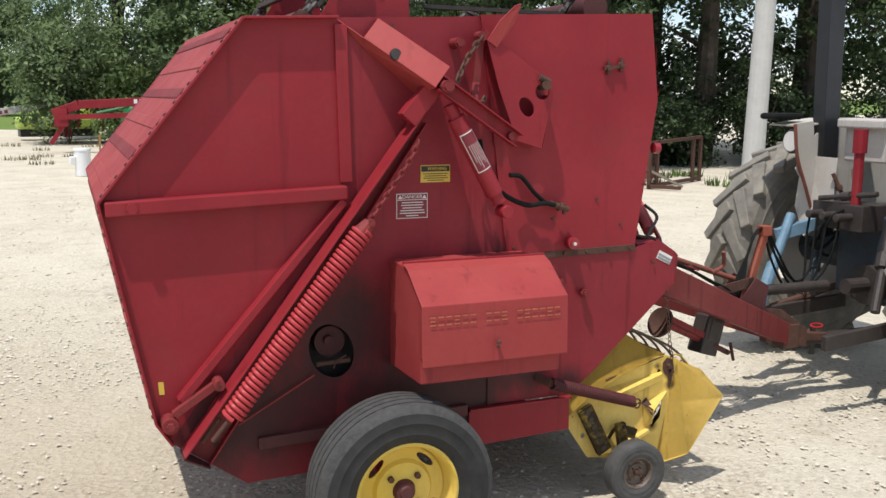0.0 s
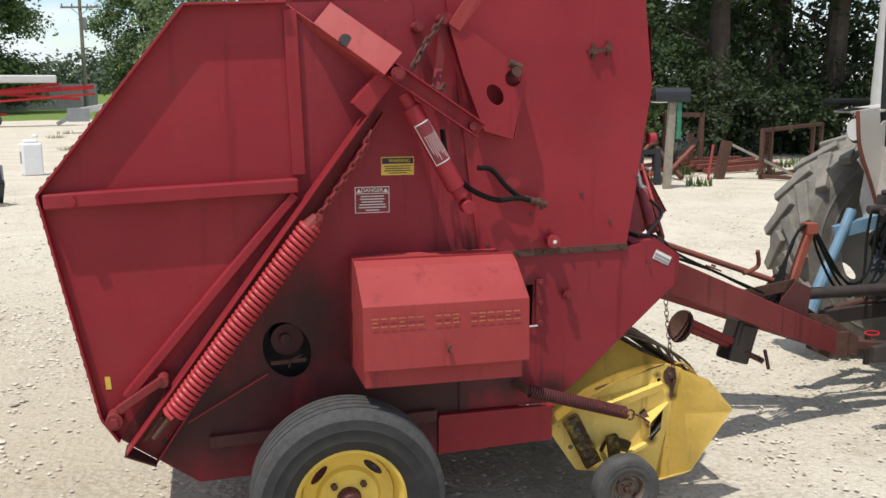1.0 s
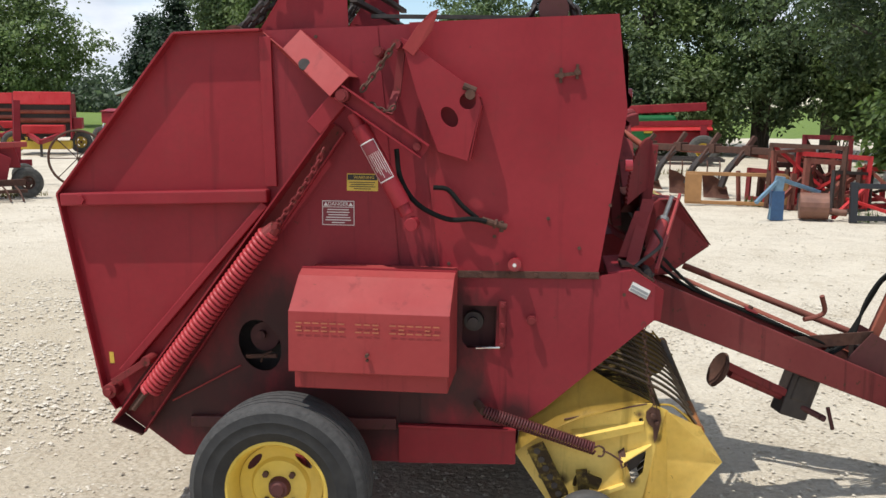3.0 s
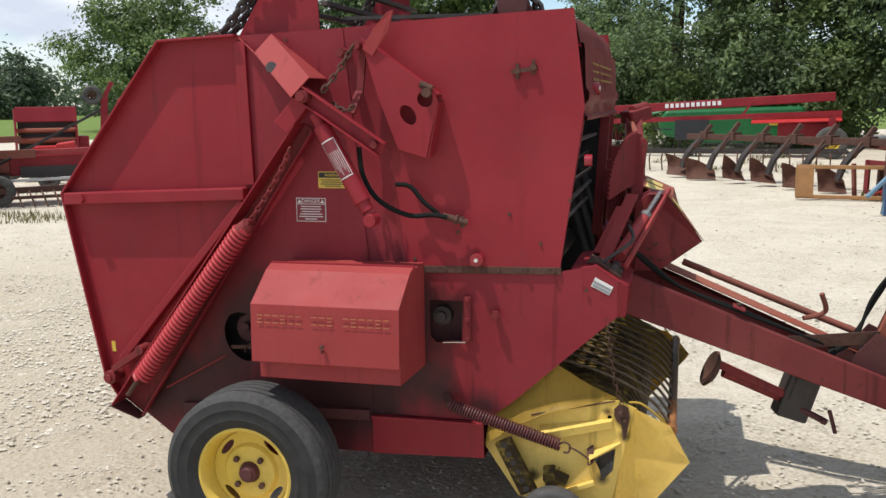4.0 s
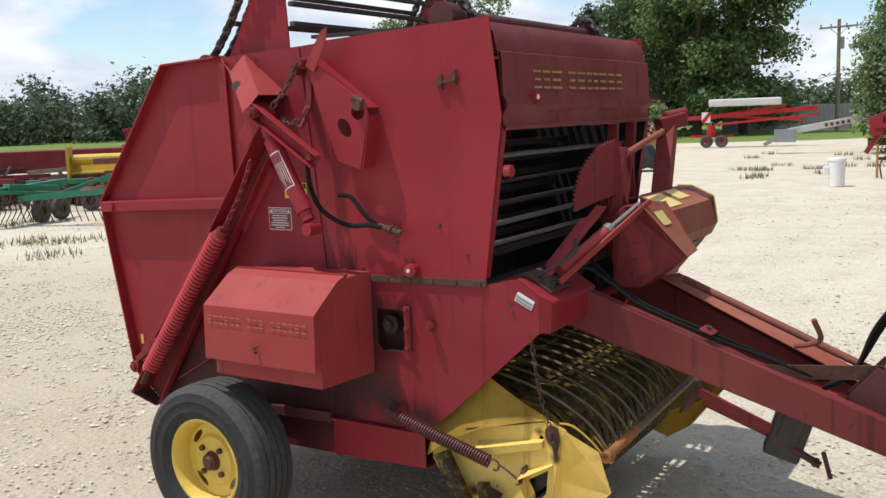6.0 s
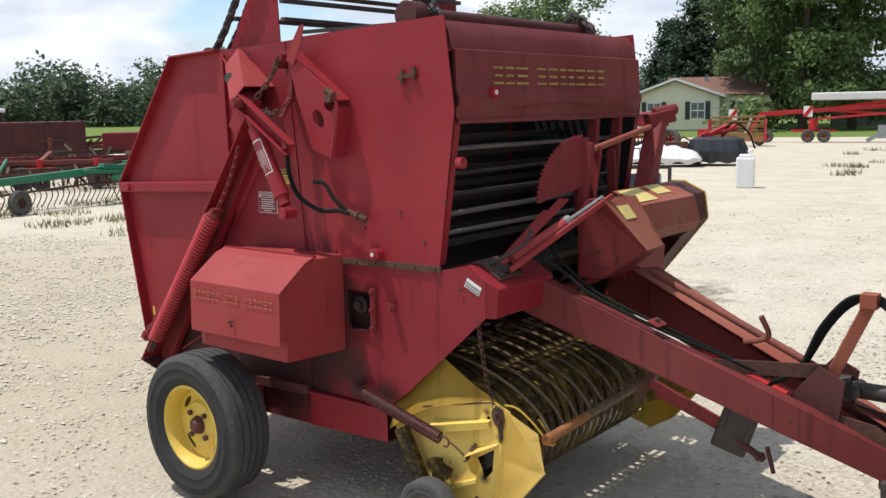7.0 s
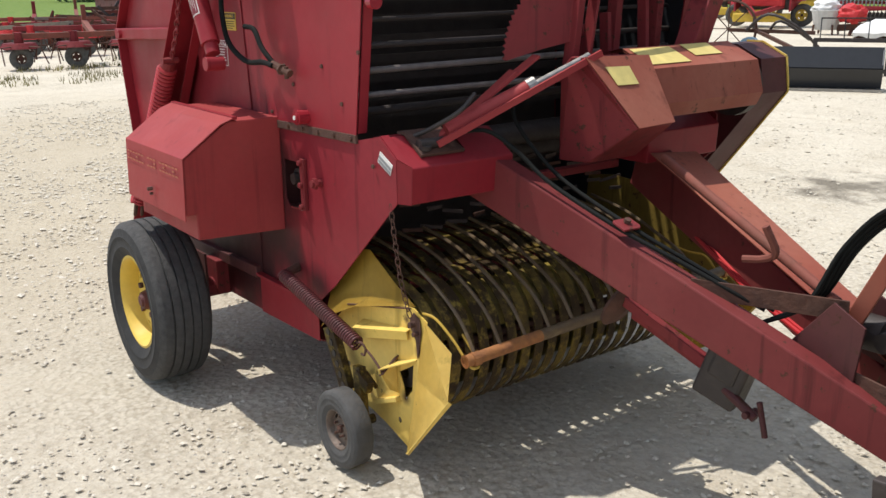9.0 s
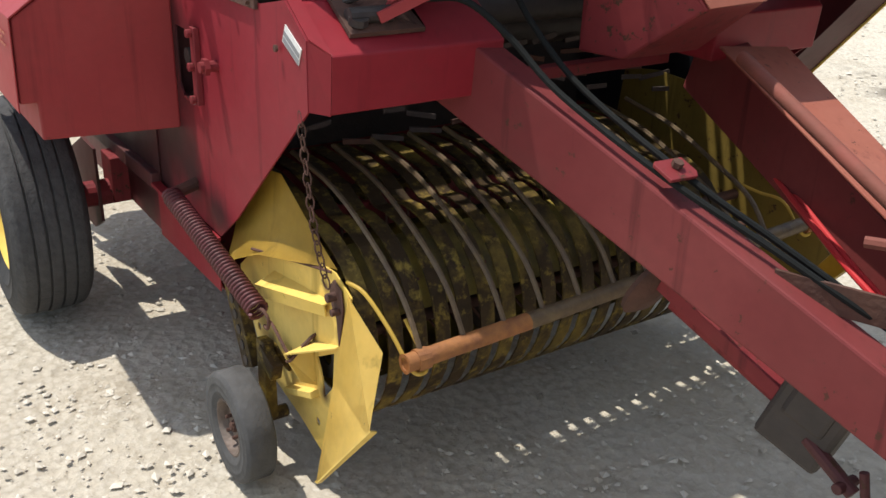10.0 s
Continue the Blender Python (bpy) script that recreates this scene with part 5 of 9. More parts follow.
for y0, y1, f0, f1 in ((1.00, 1.22, 0.1, 0.85), (1.29, 1.45, 0.05, 0.6)):
    bm = bmesh.new()
    p0, p1 = Vector((1.54, 0, 1.475)).lerp(Vector((1.69, 0, 1.41)), f0), Vector((1.54, 0, 1.475)).lerp(Vector((1.69, 0, 1.41)), f1)
    up = Vector((0.0012, 0, 0.003))
    sheet(bm, [p0 + up + Vector((0, y0, 0)), p1 + up + Vector((0, y0, 0)), p1 + up + Vector((0, y1, 0)), p0 + up + Vector((0, y1, 0))], 0.001)
    part("warning_decal", bm, PALE_LABEL, tunnel, "weathered yellow warning decal")
# Added sheet in lighter rust puts the sun on the sloped top into colour
bm = bmesh.new()
q = [Vector(v) for v in ((1.66, 0.665, 1.465), (1.838, 0.755, 1.232), (1.82, 0.958, 1.233), (1.66, 0.985, 1.455))]
spot = lambda u, v: q[0].lerp(q[1], v).lerp(q[3].lerp(q[2], v), u) + Vector((0.003, 0, 0.0025))
sheet(bm, [spot(0.0, 0.0), spot(0.0, 1.0), spot(1.0, 1.0), spot(1.0, 0.0)], 0.003)
part("housing_sunlit_top", bm, DULL_RUST, gearbox, "lighter rusty sheet for the housing's sunlit top")
bm = bmesh.new()
spot = lambda u, v: q[0].lerp(q[1], v).lerp(q[3].lerp(q[2], v), u) + Vector((0.0065, 0, 0.0055))
sheet(bm, [spot(0.18, 0.16), spot(0.18, 0.42), spot(0.58, 0.42), spot(0.58, 0.16)], 0.001)
part("warning_decal", bm, PALE_LABEL, gearbox, "weathered yellow warning decal")
# Shield and rim are coloured dark for the shade inside them
bm = bmesh.new()
oct_ = [(1.42, 1.455), (1.50, 1.455), (1.62, 1.40), (1.64, 1.26), (1.48, 1.06), (1.315, 0.857), (1.20, 0.85), (1.20, 1.40)]
plate(bm, oct_, 1.885, 1.891)
shield = part("drive_shield", bm, GRIME_SHADE, baler)
bm = bmesh.new()
for a, b in zip(oct_[:-2], oct_[1:-1]):
    sheet(bm, [(a[0], 1.72, a[1]), (a[0], 1.89, a[1]), (b[0], 1.89, b[1]), (b[0], 1.72, b[1])], 0.005)
part("shield_rim", bm, GRIME_SHADE, shield)
bm = bmesh.new()
for a, b in zip(oct_[:-2], oct_[1:-1]):
    beam(bm, (a[0], 1.893, a[1]), (b[0], 1.893, b[1]), 0.006, 0.014)
part("shield_edge", bm, YELLOW, shield, "pale worn shield edge")

# twine gear sector, cross rod and uprights in front of the window
bm = bmesh.new()
pts = []
for k in range(45):
    a = radians(-2 + k * 2.1)
    rr = 0.300 + (0.007 if k % 2 else -0.006)
    pts.append((0.80 * rr * math.cos(a), 0.97 * rr * math.sin(a)))
pts += [(-0.03, 0.28), (-0.03, 0.06), (0.10, 0.03)]
plate(bm, pts, -0.005, 0.005)
bmesh.ops.transform(bm, matrix=pose(1.525, 0.728, 1.458, 0, 0, 241), verts=bm.verts)
part("gear_sector", bm, RED_RUST, baler, "rusty red toothed gear sector")
bm = bmesh.new()
beam(bm, (1.545, 0.75, 1.72), (1.515, 0.73, 1.36), 0.03, 0.05)
beam(bm, (1.545, 0.83, 1.70), (1.52, 0.80, 1.38), 0.012, 0.05)
part("sector_post", bm, RED_RUST, baler, bevel=0.003)
bm = bmesh.new()
cyl(bm, (1.548, 0.74, 1.678), (1.45, 1.56, 1.768), 0.016, 12)
part("cross_rod", bm, DULL_RUST, baler, smooth=True)
bm = bmesh.new()
beam(bm, (1.50, 1.36, 1.34), (1.455, 1.63, 1.79), 0.09, 0.10)
beam(bm, (1.42, 1.58, 1.80), (1.52, 1.68, 1.83), 0.11, 0.07)
cyl(bm, (1.45, 1.60, 1.84), (1.52, 1.72, 1.86), 0.03, 12)
part("twine_tower", bm, RED_RUST, baler, bevel=0.006)
for pq in (((1.44, 1.58, 1.76), (1.40, 1.60, 1.30), 0.014), ((1.48, 1.49, 1.62), (1.38, 1.47, 1.30), 0.010)):
    bm = bmesh.new()
    cyl(bm, *pq, 10)
    part("tower_rod", bm, RED_RUST, baler, smooth=True)
for y, z in ((1.05, 1.60), (1.26, 1.66), (0.92, 1.56)):
    bm = bmesh.new()
    beam(bm, (1.40, y, 1.30), (1.38, y, z), 0.02, 0.045)
    part("tower_link", bm, RED_RUST, baler, bevel=0.002)
bm = bmesh.new()
ca, cb = Vector((1.47, 0.15, 1.215)), Vector((1.64, 0.71, 1.47))
cyl(bm, ca.lerp(cb, 0.1), ca.lerp(cb, 0.62), 0.027, 16)
ram = part("twine_cylinder", bm, RED_FADED, baler, smooth=True)
bm = bmesh.new()
cyl(bm, ca.lerp(cb, 0.6), cb, 0.012, 12)
cyl(bm, ca.lerp(cb, 0.60), ca.lerp(cb, 0.65), 0.030, 14)
part("ram_rod", bm, STEEL, ram, "worn steel ram rod")
bm = bmesh.new()
beam(bm, ca + Vector((0.045, 0, -0.01)), cb + Vector((0.04, 0.02, 0.01)), 0.012, 0.022)
beam(bm, ca + Vector((-0.06, 0.05, -0.02)), ca.lerp(cb, 0.8) + Vector((-0.09, -0.02, 0.05)), 0.055, 0.008)
part("ram_guard", bm, RED_FADED, ram)
bm = bmesh.new()
sheet(bm, [(1.36, 0.09, 1.228), (1.40, 0.09, 1.229), (1.50, 0.09, 1.166), (1.50, 0.27, 1.166), (1.40, 0.27, 1.229), (1.36, 0.27, 1.228)], 0.010)
part("ram_base", bm, RUST, baler, "rusty base plate")
bm = bmesh.new()
cyl(bm, (1.475, 0.10, 1.205), (1.475, 0.20, 1.205), 0.018, 12)
cyl(bm, (1.48, 0.12, 1.19), (1.485, 0.12, 1.205), 0.022, 12)
part("ram_pin", bm, DARK, baler)
bm = bmesh.new()
tube(bm, curve_pts([(1.42, 0.12, 1.225), (1.46, 0.16, 1.25), (1.54, 0.22, 1.31), (1.52, 0.30, 1.36)], 5), 0.008, 8)
part("ram_rod_guide", bm, DARK, baler)
bm = bmesh.new()
beam(bm, (1.40, 0.30, 1.235), (1.485, 0.50, 1.42), 0.075, 0.010)
part("sector_plank", bm, RED_FADED, baler, bevel=0.002)

# running wheels
for side, y in ((-1, -0.325), (1, WIDE + 0.325)):
    wheel(baler, (0.0, y, 0.365), 0.365, 0.245, 0.205, RIM_YELLOW, TYRE, 5, "road_wheel", side, 0, None, TREAD)
bm = bmesh.new()
cyl(bm, (0.0, -0.25, 0.365), (0.0, WIDE + 0.25, 0.365), 0.045, 16)
box(bm, -0.06, 0.06, -0.06, WIDE + 0.06, 0.34, 0.50)
part("axle", bm, RED_RUST, baler, bevel=0.004)
# Unseen plates, added to block sun from the ground inside the wheels
for y in (-0.11, WIDE + 0.10):
    bm = bmesh.new()
    plate(bm, [(-0.27, 0.21), (-0.27, 0.46), (-0.10, 0.54), (0.05, 0.54), (0.06, 0.28), (-0.05, 0.22)], y, y + 0.010)
    part("axle_shade_plate", bm, GRIME_SHADE, baler, "grimy plate added to shade the ground by the axle")

# ---- pickup ----
YSIDE = [(0.935, 0.44), (1.12, 0.592), (1.24, 0.63), (1.505, 0.652), (1.580, 0.622), (1.474, 0.10), (1.30, 0.15), (1.077, 0.19), (0.935, 0.40)]
YTOP = [(0.98, 0.05, 0.755), (1.235, 0.046, 0.800), (1.380, 0.052, 0.712), (1.505, 0.054, 0.656), (1.380, 0.020, 0.632), (1.20, -0.010, 0.588), (1.06, -0.014, 0.520), (0.94, -0.008, 0.43)]
for side, y in ((-1, 0.0), (1, WIDE)):
    # Far side gets the darker ochre, so its shade is in the colour
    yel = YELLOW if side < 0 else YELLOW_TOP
    out = lambda v: y - side * v
    bm = bmesh.new()
    plate(bm, YSIDE, out(0.046), out(0.050), [[(1.405, 0.385), (1.495, 0.440), (1.485, 0.34), (1.440, 0.29), (1.428, 0.34)], ring_pts(1.05, 0.30, 0.012, 8), ring_pts(1.468, 0.575, 0.010, 8), ring_pts(1.40, 0.195, 0.012, 8)])
    ysheet = part("pickup_side", bm, yel, baler, "chipped yellow pickup side sheet" if side < 0 else "greasy worn yellow pickup side sheet, darkened for its shade")
    bm = bmesh.new()
    low = [(px, py, pz) for px, py, pz in YTOP[:3:-1]]
    grid_y = []
    for v in range(7):
        f = v / 6
        grid_y.append([bm.verts.new((a[0] + (b[0] - a[0]) * f, out(a[1] + (b[1] - a[1]) * (1 - (1 - f) ** 2)), a[2] + (b[2] - a[2]) * f)) for a, b in zip(low, YTOP[:4])])
    for r0, r1 in zip(grid_y[:-1], grid_y[1:]):
        for k in range(3):
            bm.faces.new((r0[k], r0[k + 1], r1[k + 1], r1[k]))
    bmesh.ops.solidify(bm, geom=bm.faces[:], thickness=0.004)
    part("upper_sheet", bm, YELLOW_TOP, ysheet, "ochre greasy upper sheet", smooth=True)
    bm = bmesh.new()
    fold = [(1.570, out(0.0445), 0.622), (1.718, out(0.046), 0.556), (1.798, out(-0.031), 0.438), (1.587, out(-0.053), 0.173), (1.462, out(0.0445), 0.10)]
    fv = [bm.verts.new(p) for p in fold]
    for tri in ((0, 1, 2), (0, 2, 3), (0, 3, 4)):
        bm.faces.new([fv[i] for i in tri])
    bmesh.ops.solidify(bm, geom=bm.faces[:], thickness=0.004)
    part("flared_shoe", bm, yel, ysheet)
    bm = bmesh.new()
    sheet(bm, [fold[2], fold[3], (1.563, out(-0.030), 0.150), (1.782, out(-0.006), 0.418)], 0.004)
    sheet(bm, [fold[3], fold[4], (1.452, out(0.050), 0.088), (1.563, out(-0.030), 0.150)], 0.004)
    part("shoe_lip", bm, yel, ysheet)
    bm = bmesh.new()
    sheet(bm, [(1.19, out(-0.016), 0.500), (1.479, out(0.030), 0.560), (1.482, out(0.048), 0.568), (1.17, out(0.048), 0.515)], 0.004)
    sheet(bm, [(1.19, out(-0.016), 0.500), (1.479, out(0.030), 0.560), (1.478, out(0.034), 0.532), (1.20, out(-0.010), 0.470)], 0.004)
    part("side_rib", bm, yel, ysheet)
    bm = bmesh.new()
    sheet(bm, [(1.395, out(-0.035), 0.408), (1.515, out(0.040), 0.462), (1.520, out(0.052), 0.470), (1.385, out(0.048), 0.416)], 0.004)
    sheet(bm, [(1.395, out(-0.035), 0.408), (1.385, out(0.048), 0.416), (1.400, out(0.048), 0.30), (1.408, out(0.0), 0.33)], 0.004)
    part("side_rib", bm, yel, ysheet)
    bm = bmesh.new()
    beam(bm, (1.27, out(0.03), 0.225), (1.41, out(0.036), 0.285), 0.03, 0.018)
    part("lower_brace", bm, yel, ysheet, bevel=0.002)
    bm = bmesh.new()
    tube(bm, curve_pts([(1.14, out(0.0), 0.578), (1.25, out(0.012), 0.602), (1.38, out(0.035), 0.625), (1.49, out(0.046), 0.648)], 5), 0.0035, 6)
    part("fold_seam", bm, RUST, ysheet, "rusty fold seam")
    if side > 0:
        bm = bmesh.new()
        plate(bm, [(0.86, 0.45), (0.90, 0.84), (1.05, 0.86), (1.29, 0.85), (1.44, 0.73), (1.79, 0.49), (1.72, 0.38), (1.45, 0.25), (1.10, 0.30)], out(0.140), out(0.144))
        part("inner_end_sheet", bm, OLIVE_SHADE, ysheet, "greasy inner end sheet, olive for its shade")
    bm = bmesh.new()
    beam(bm, (1.02, y + side * 0.012, 0.46), (1.135, y + side * 0.012, 0.235), 0.03, 0.075, up=(1, 0, 0.4))
    adj = part("height_quadrant", bm, YELLOW_GREASE_SHADE, ysheet, bevel=0.002)
    for k in range(6):
        f = (k + 0.5) / 6
        bm = bmesh.new()
        cyl(bm, (1.02 + 0.115 * f, y + side * 0.026, 0.46 - 0.225 * f), (1.02 + 0.115 * f, y + side * 0.030, 0.46 - 0.225 * f), 0.014, 10)
        part("quadrant_hole", bm, DARK, adj)
    bm = bmesh.new()
    plate(bm, [(1.487, 0.615), (1.51, 0.64), (1.545, 0.625), (1.552, 0.58), (1.54, 0.51), (1.528, 0.475), (1.518, 0.545), (1.50, 0.56), (1.487, 0.585)], out(0.040), out(0.044))
    cyl(bm, (1.515, out(0.044), 0.60), (1.515, out(0.018), 0.60), 0.011, 10)
    cyl(bm, (1.532, out(0.044), 0.57), (1.532, out(0.020), 0.57), 0.009, 10)
    part("chain_bracket", bm, RUST, ysheet, "rusted chain bracket", bevel=0.002)
    bm = bmesh.new()
    sheet(bm, [(1.375, out(0.044), 0.43), (1.40, out(0.044), 0.45), (1.41, out(-0.03), 0.40), (1.385, out(-0.03), 0.385)], 0.006)
    part("spring_bracket", bm, RUST, ysheet)
    bm = bmesh.new()
    tube(bm, curve_pts([(1.195, out(0.044), 0.27), (1.20, out(0.02), 0.31), (1.222, out(0.012), 0.335), (1.245, out(0.02), 0.31), (1.25, out(0.044), 0.27)], 5), 0.009, 8)
    part("pull_handle", bm, YELLOW_GREASE_SHADE, ysheet)
bm = bmesh.new()
tube(bm, spring_pts((0.803, -0.088, 0.625), (1.270, -0.042, 0.470), 0.0240, 40, 12), 0.0050, 6)
spr = part("float_spring", bm, FLOAT_RED, baler, "dark red rusty coil spring", smooth=True)
bm = bmesh.new()
cyl(bm, (0.77, -0.004, 0.634), (0.803, -0.088, 0.625), 0.018, 10)
part("spring_anchor", bm, RUST, spr)
bm = bmesh.new()
tube(bm, curve_pts([(1.265, -0.042, 0.472), (1.29, -0.040, 0.482), (1.312, -0.036, 0.465), (1.305, -0.036, 0.438), (1.285, -0.036, 0.436)], 5), 0.0045, 8)
tube(bm, curve_pts([(1.305, -0.03, 0.455), (1.325, -0.03, 0.452), (1.36, -0.028, 0.432), (1.40, -0.024, 0.402)], 5), 0.0045, 8)
part("spring_hook", bm, RUST, spr, "rusty spring hook")
bm = bmesh.new()
chain(bm, [(1.455, -0.004, 1.012), (1.468, 0.0, 0.90), (1.492, 0.006, 0.75), (1.525, 0.020, 0.62)], 0.036, 0.0021)
part("lift_chain", bm, RUST, baler, "rusty link chain")
# gauge wheel
wheel(baler, (1.25, -0.10, 0.15), 0.15, 0.085, 0.075, HUB_RUST, TREAD_DARK, 1, "gauge_wheel", -1, 0, RUST, TREAD_DARK)
bm = bmesh.new()
cyl(bm, (1.25, -0.08, 0.15), (1.25, 0.03, 0.15), 0.018, 12)
beam(bm, (1.25, -0.02, 0.15), (1.22, -0.01, 0.36), 0.03, 0.05, up=(1, 0, 0))
beam(bm, (1.22, -0.015, 0.33), (1.30, -0.015, 0.30), 0.03, 0.05)
part("gauge_bracket", bm, YELLOW_GREASE_SHADE, baler, bevel=0.003)
# drum with curved strippers, tines and the press rod
DRUM = (1.35, 0.452)
bm = bmesh.new()
cyl(bm, (DRUM[0], 0.05, DRUM[1]), (DRUM[0], WIDE - 0.05, DRUM[1]), 0.022, 16)
reel = part("reel_shaft", bm, DARK, baler, smooth=True)
for a in (0.1, 0.9, 2.1, 3.1, 4.2):
    bm = bmesh.new()
    cyl(bm, (DRUM[0] + 0.13 * math.cos(a), 0.06, DRUM[1] + 0.13 * math.sin(a)), (DRUM[0] + 0.13 * math.cos(a), WIDE - 0.06, DRUM[1] + 0.13 * math.sin(a)), 0.016, 10)
    part("tine_bar", bm, RUST, reel, smooth=True)
for ry in (0.08, 0.56, 1.06, WIDE - 0.08):
    bm = bmesh.new()
    plate(bm, ring_pts(DRUM[0], DRUM[1], 0.15, 18), ry - 0.003, ry + 0.003, [ring_pts(DRUM[0] + 0.085 * math.cos(a), DRUM[1] + 0.085 * math.sin(a), 0.03, 10) for a in (0.2, 1.45, 2.7, 3.95, 5.2)])
    part("reel_spider", bm, DARK, reel)
# Added shell darkens the gaps between bands; its slit passes a sun stripe
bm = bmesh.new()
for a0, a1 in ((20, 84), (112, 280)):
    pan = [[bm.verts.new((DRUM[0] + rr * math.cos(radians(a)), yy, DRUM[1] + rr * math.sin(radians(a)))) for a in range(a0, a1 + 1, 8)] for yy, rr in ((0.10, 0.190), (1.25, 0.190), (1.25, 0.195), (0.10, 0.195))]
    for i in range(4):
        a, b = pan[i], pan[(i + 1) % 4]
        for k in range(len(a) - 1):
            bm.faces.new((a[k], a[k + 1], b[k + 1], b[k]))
part("added_reel_shell", bm, YELLOW_SHELL, baler, "grimy yellow shell added inside the reel", smooth=True)
nb = 19
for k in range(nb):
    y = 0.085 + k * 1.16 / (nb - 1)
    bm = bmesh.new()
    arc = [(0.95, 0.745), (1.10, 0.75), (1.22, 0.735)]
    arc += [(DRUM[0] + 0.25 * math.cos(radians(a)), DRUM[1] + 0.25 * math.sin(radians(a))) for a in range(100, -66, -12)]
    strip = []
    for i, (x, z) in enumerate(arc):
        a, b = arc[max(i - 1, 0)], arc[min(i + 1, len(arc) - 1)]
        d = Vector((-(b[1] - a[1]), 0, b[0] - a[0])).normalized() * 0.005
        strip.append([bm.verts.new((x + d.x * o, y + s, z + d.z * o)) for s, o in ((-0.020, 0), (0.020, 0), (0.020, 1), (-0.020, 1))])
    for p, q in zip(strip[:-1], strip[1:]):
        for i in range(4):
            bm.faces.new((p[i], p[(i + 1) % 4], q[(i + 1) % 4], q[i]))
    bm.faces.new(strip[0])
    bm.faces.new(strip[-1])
    part("stripper_band", bm, YELLOW_GREASE_SHADE, baler, "greasy worn yellow stripper band, darkened for the reel's shade")
for j, a in enumerate((0.1, 0.9, 2.1)):
    for k in range(0, nb - 1):
        y = 0.085 + (k + 0.5) * 1.16 / (nb - 1)
        bm = bmesh.new()
        p = Vector((DRUM[0] + 0.12 * math.cos(a), y, DRUM[1] + 0.12 * math.sin(a)))
        q = Vector((DRUM[0] + 0.24 * math.cos(a - 0.22), y, DRUM[1] + 0.24 * math.sin(a - 0.22)))
        tube(bm, [p, p.lerp(q, 0.6), q], 0.004, 5)
        part("tine", bm, RUST, baler)
# windguard: rods lying back over the drum
for k in range(11):
    y = 0.14 + k * 0.113
    bm = bmesh.new()
    tube(bm, curve_pts([(1.72, y, 0.525 + 0.03 * y), (1.64, y, 0.625 + 0.02 * y), (1.50, y, 0.712), (1.32, y, 0.775), (1.14, y - 0.02, 0.815)], 4), 0.0068, 6)
    part("guard_rod", bm, ROD_BROWN, baler)
bm = bmesh.new()
cyl(bm, (1.722, 0.10, 0.515), (1.722, 0.43, 0.528), 0.021, 16)
lathe(bm, [(0.021, 0.0), (0.023, -0.003), (0.015, -0.003), (0.014, 0.05)], (1.722, 0.10, 0.515), "y", 16)
press = part("press_rod", bm, ORANGE_RUST, baler, "orange rusted press rod", smooth=True)
bm = bmesh.new()
cyl(bm, (1.722, 0.43, 0.528), (1.722, WIDE - 0.15, 0.572), 0.0205, 16)
part("rod_extension", bm, ROD_BROWN, press, "brown rusted rod", smooth=True)
for y in (0.125, WIDE - 0.20):
    z = 0.510 + 0.04 * y
    bm = bmesh.new()
    tube(bm, curve_pts([(1.545, y - 0.07, 0.645), (1.60, y - 0.055, 0.635), (1.67, y - 0.035, z + 0.06), (1.725, y - 0.015, z - 0.012), (1.738, y + 0.005, z - 0.026), (1.725, y + 0.025, z - 0.012), (1.66, y + 0.01, z + 0.07)], 5), 0.0048, 8)
    part("press_arm", bm, YELLOW_TOP, press, "bent yellow wire arm")
    bm = bmesh.new()
    cyl(bm, (1.722, y + 0.0, z), (1.722, y + 0.03, z), 0.025, 14)
    part("rod_collar", bm, ORANGE_RUST, press)
rng = random.Random(31)
for fx, fz in ((1.07, 0.80), (1.045, 0.845), (1.03, 0.89), (1.01, 0.94), (0.99, 0.99)):
    for k in range(13):
        if rng.random() < 0.38:
            continue
        y = 0.07 + k * 0.112 + rng.uniform(-0.03, 0.03)
        bm = bmesh.new()
        beam(bm, (fx + rng.uniform(-0.02, 0.02), y, fz + rng.uniform(-0.012, 0.012)), (fx + rng.uniform(0.0, 0.05), y + rng.uniform(0.05, 0.09), fz + rng.uniform(-0.02, 0.02)), 0.010, 0.014, w2=0.004)
        part("feed_tooth", bm, BELT if rng.random() < 0.7 else RUST, baler)
# perforated-looking feeder floor: slats with gaps that let sun through
for k in range(4):
    x = 0.90 + k * 0.055
    bm = bmesh.new()
    for j in range(20):
        y0 = 0.04 + j * (WIDE - 0.08) / 20
        box(bm, x, x + 0.034, y0, y0 + 0.052, 0.60 + 0.01 * k, 0.612 + 0.01 * k)
    part("feeder_slat", bm, YELLOW_GREASE_SHADE, baler)

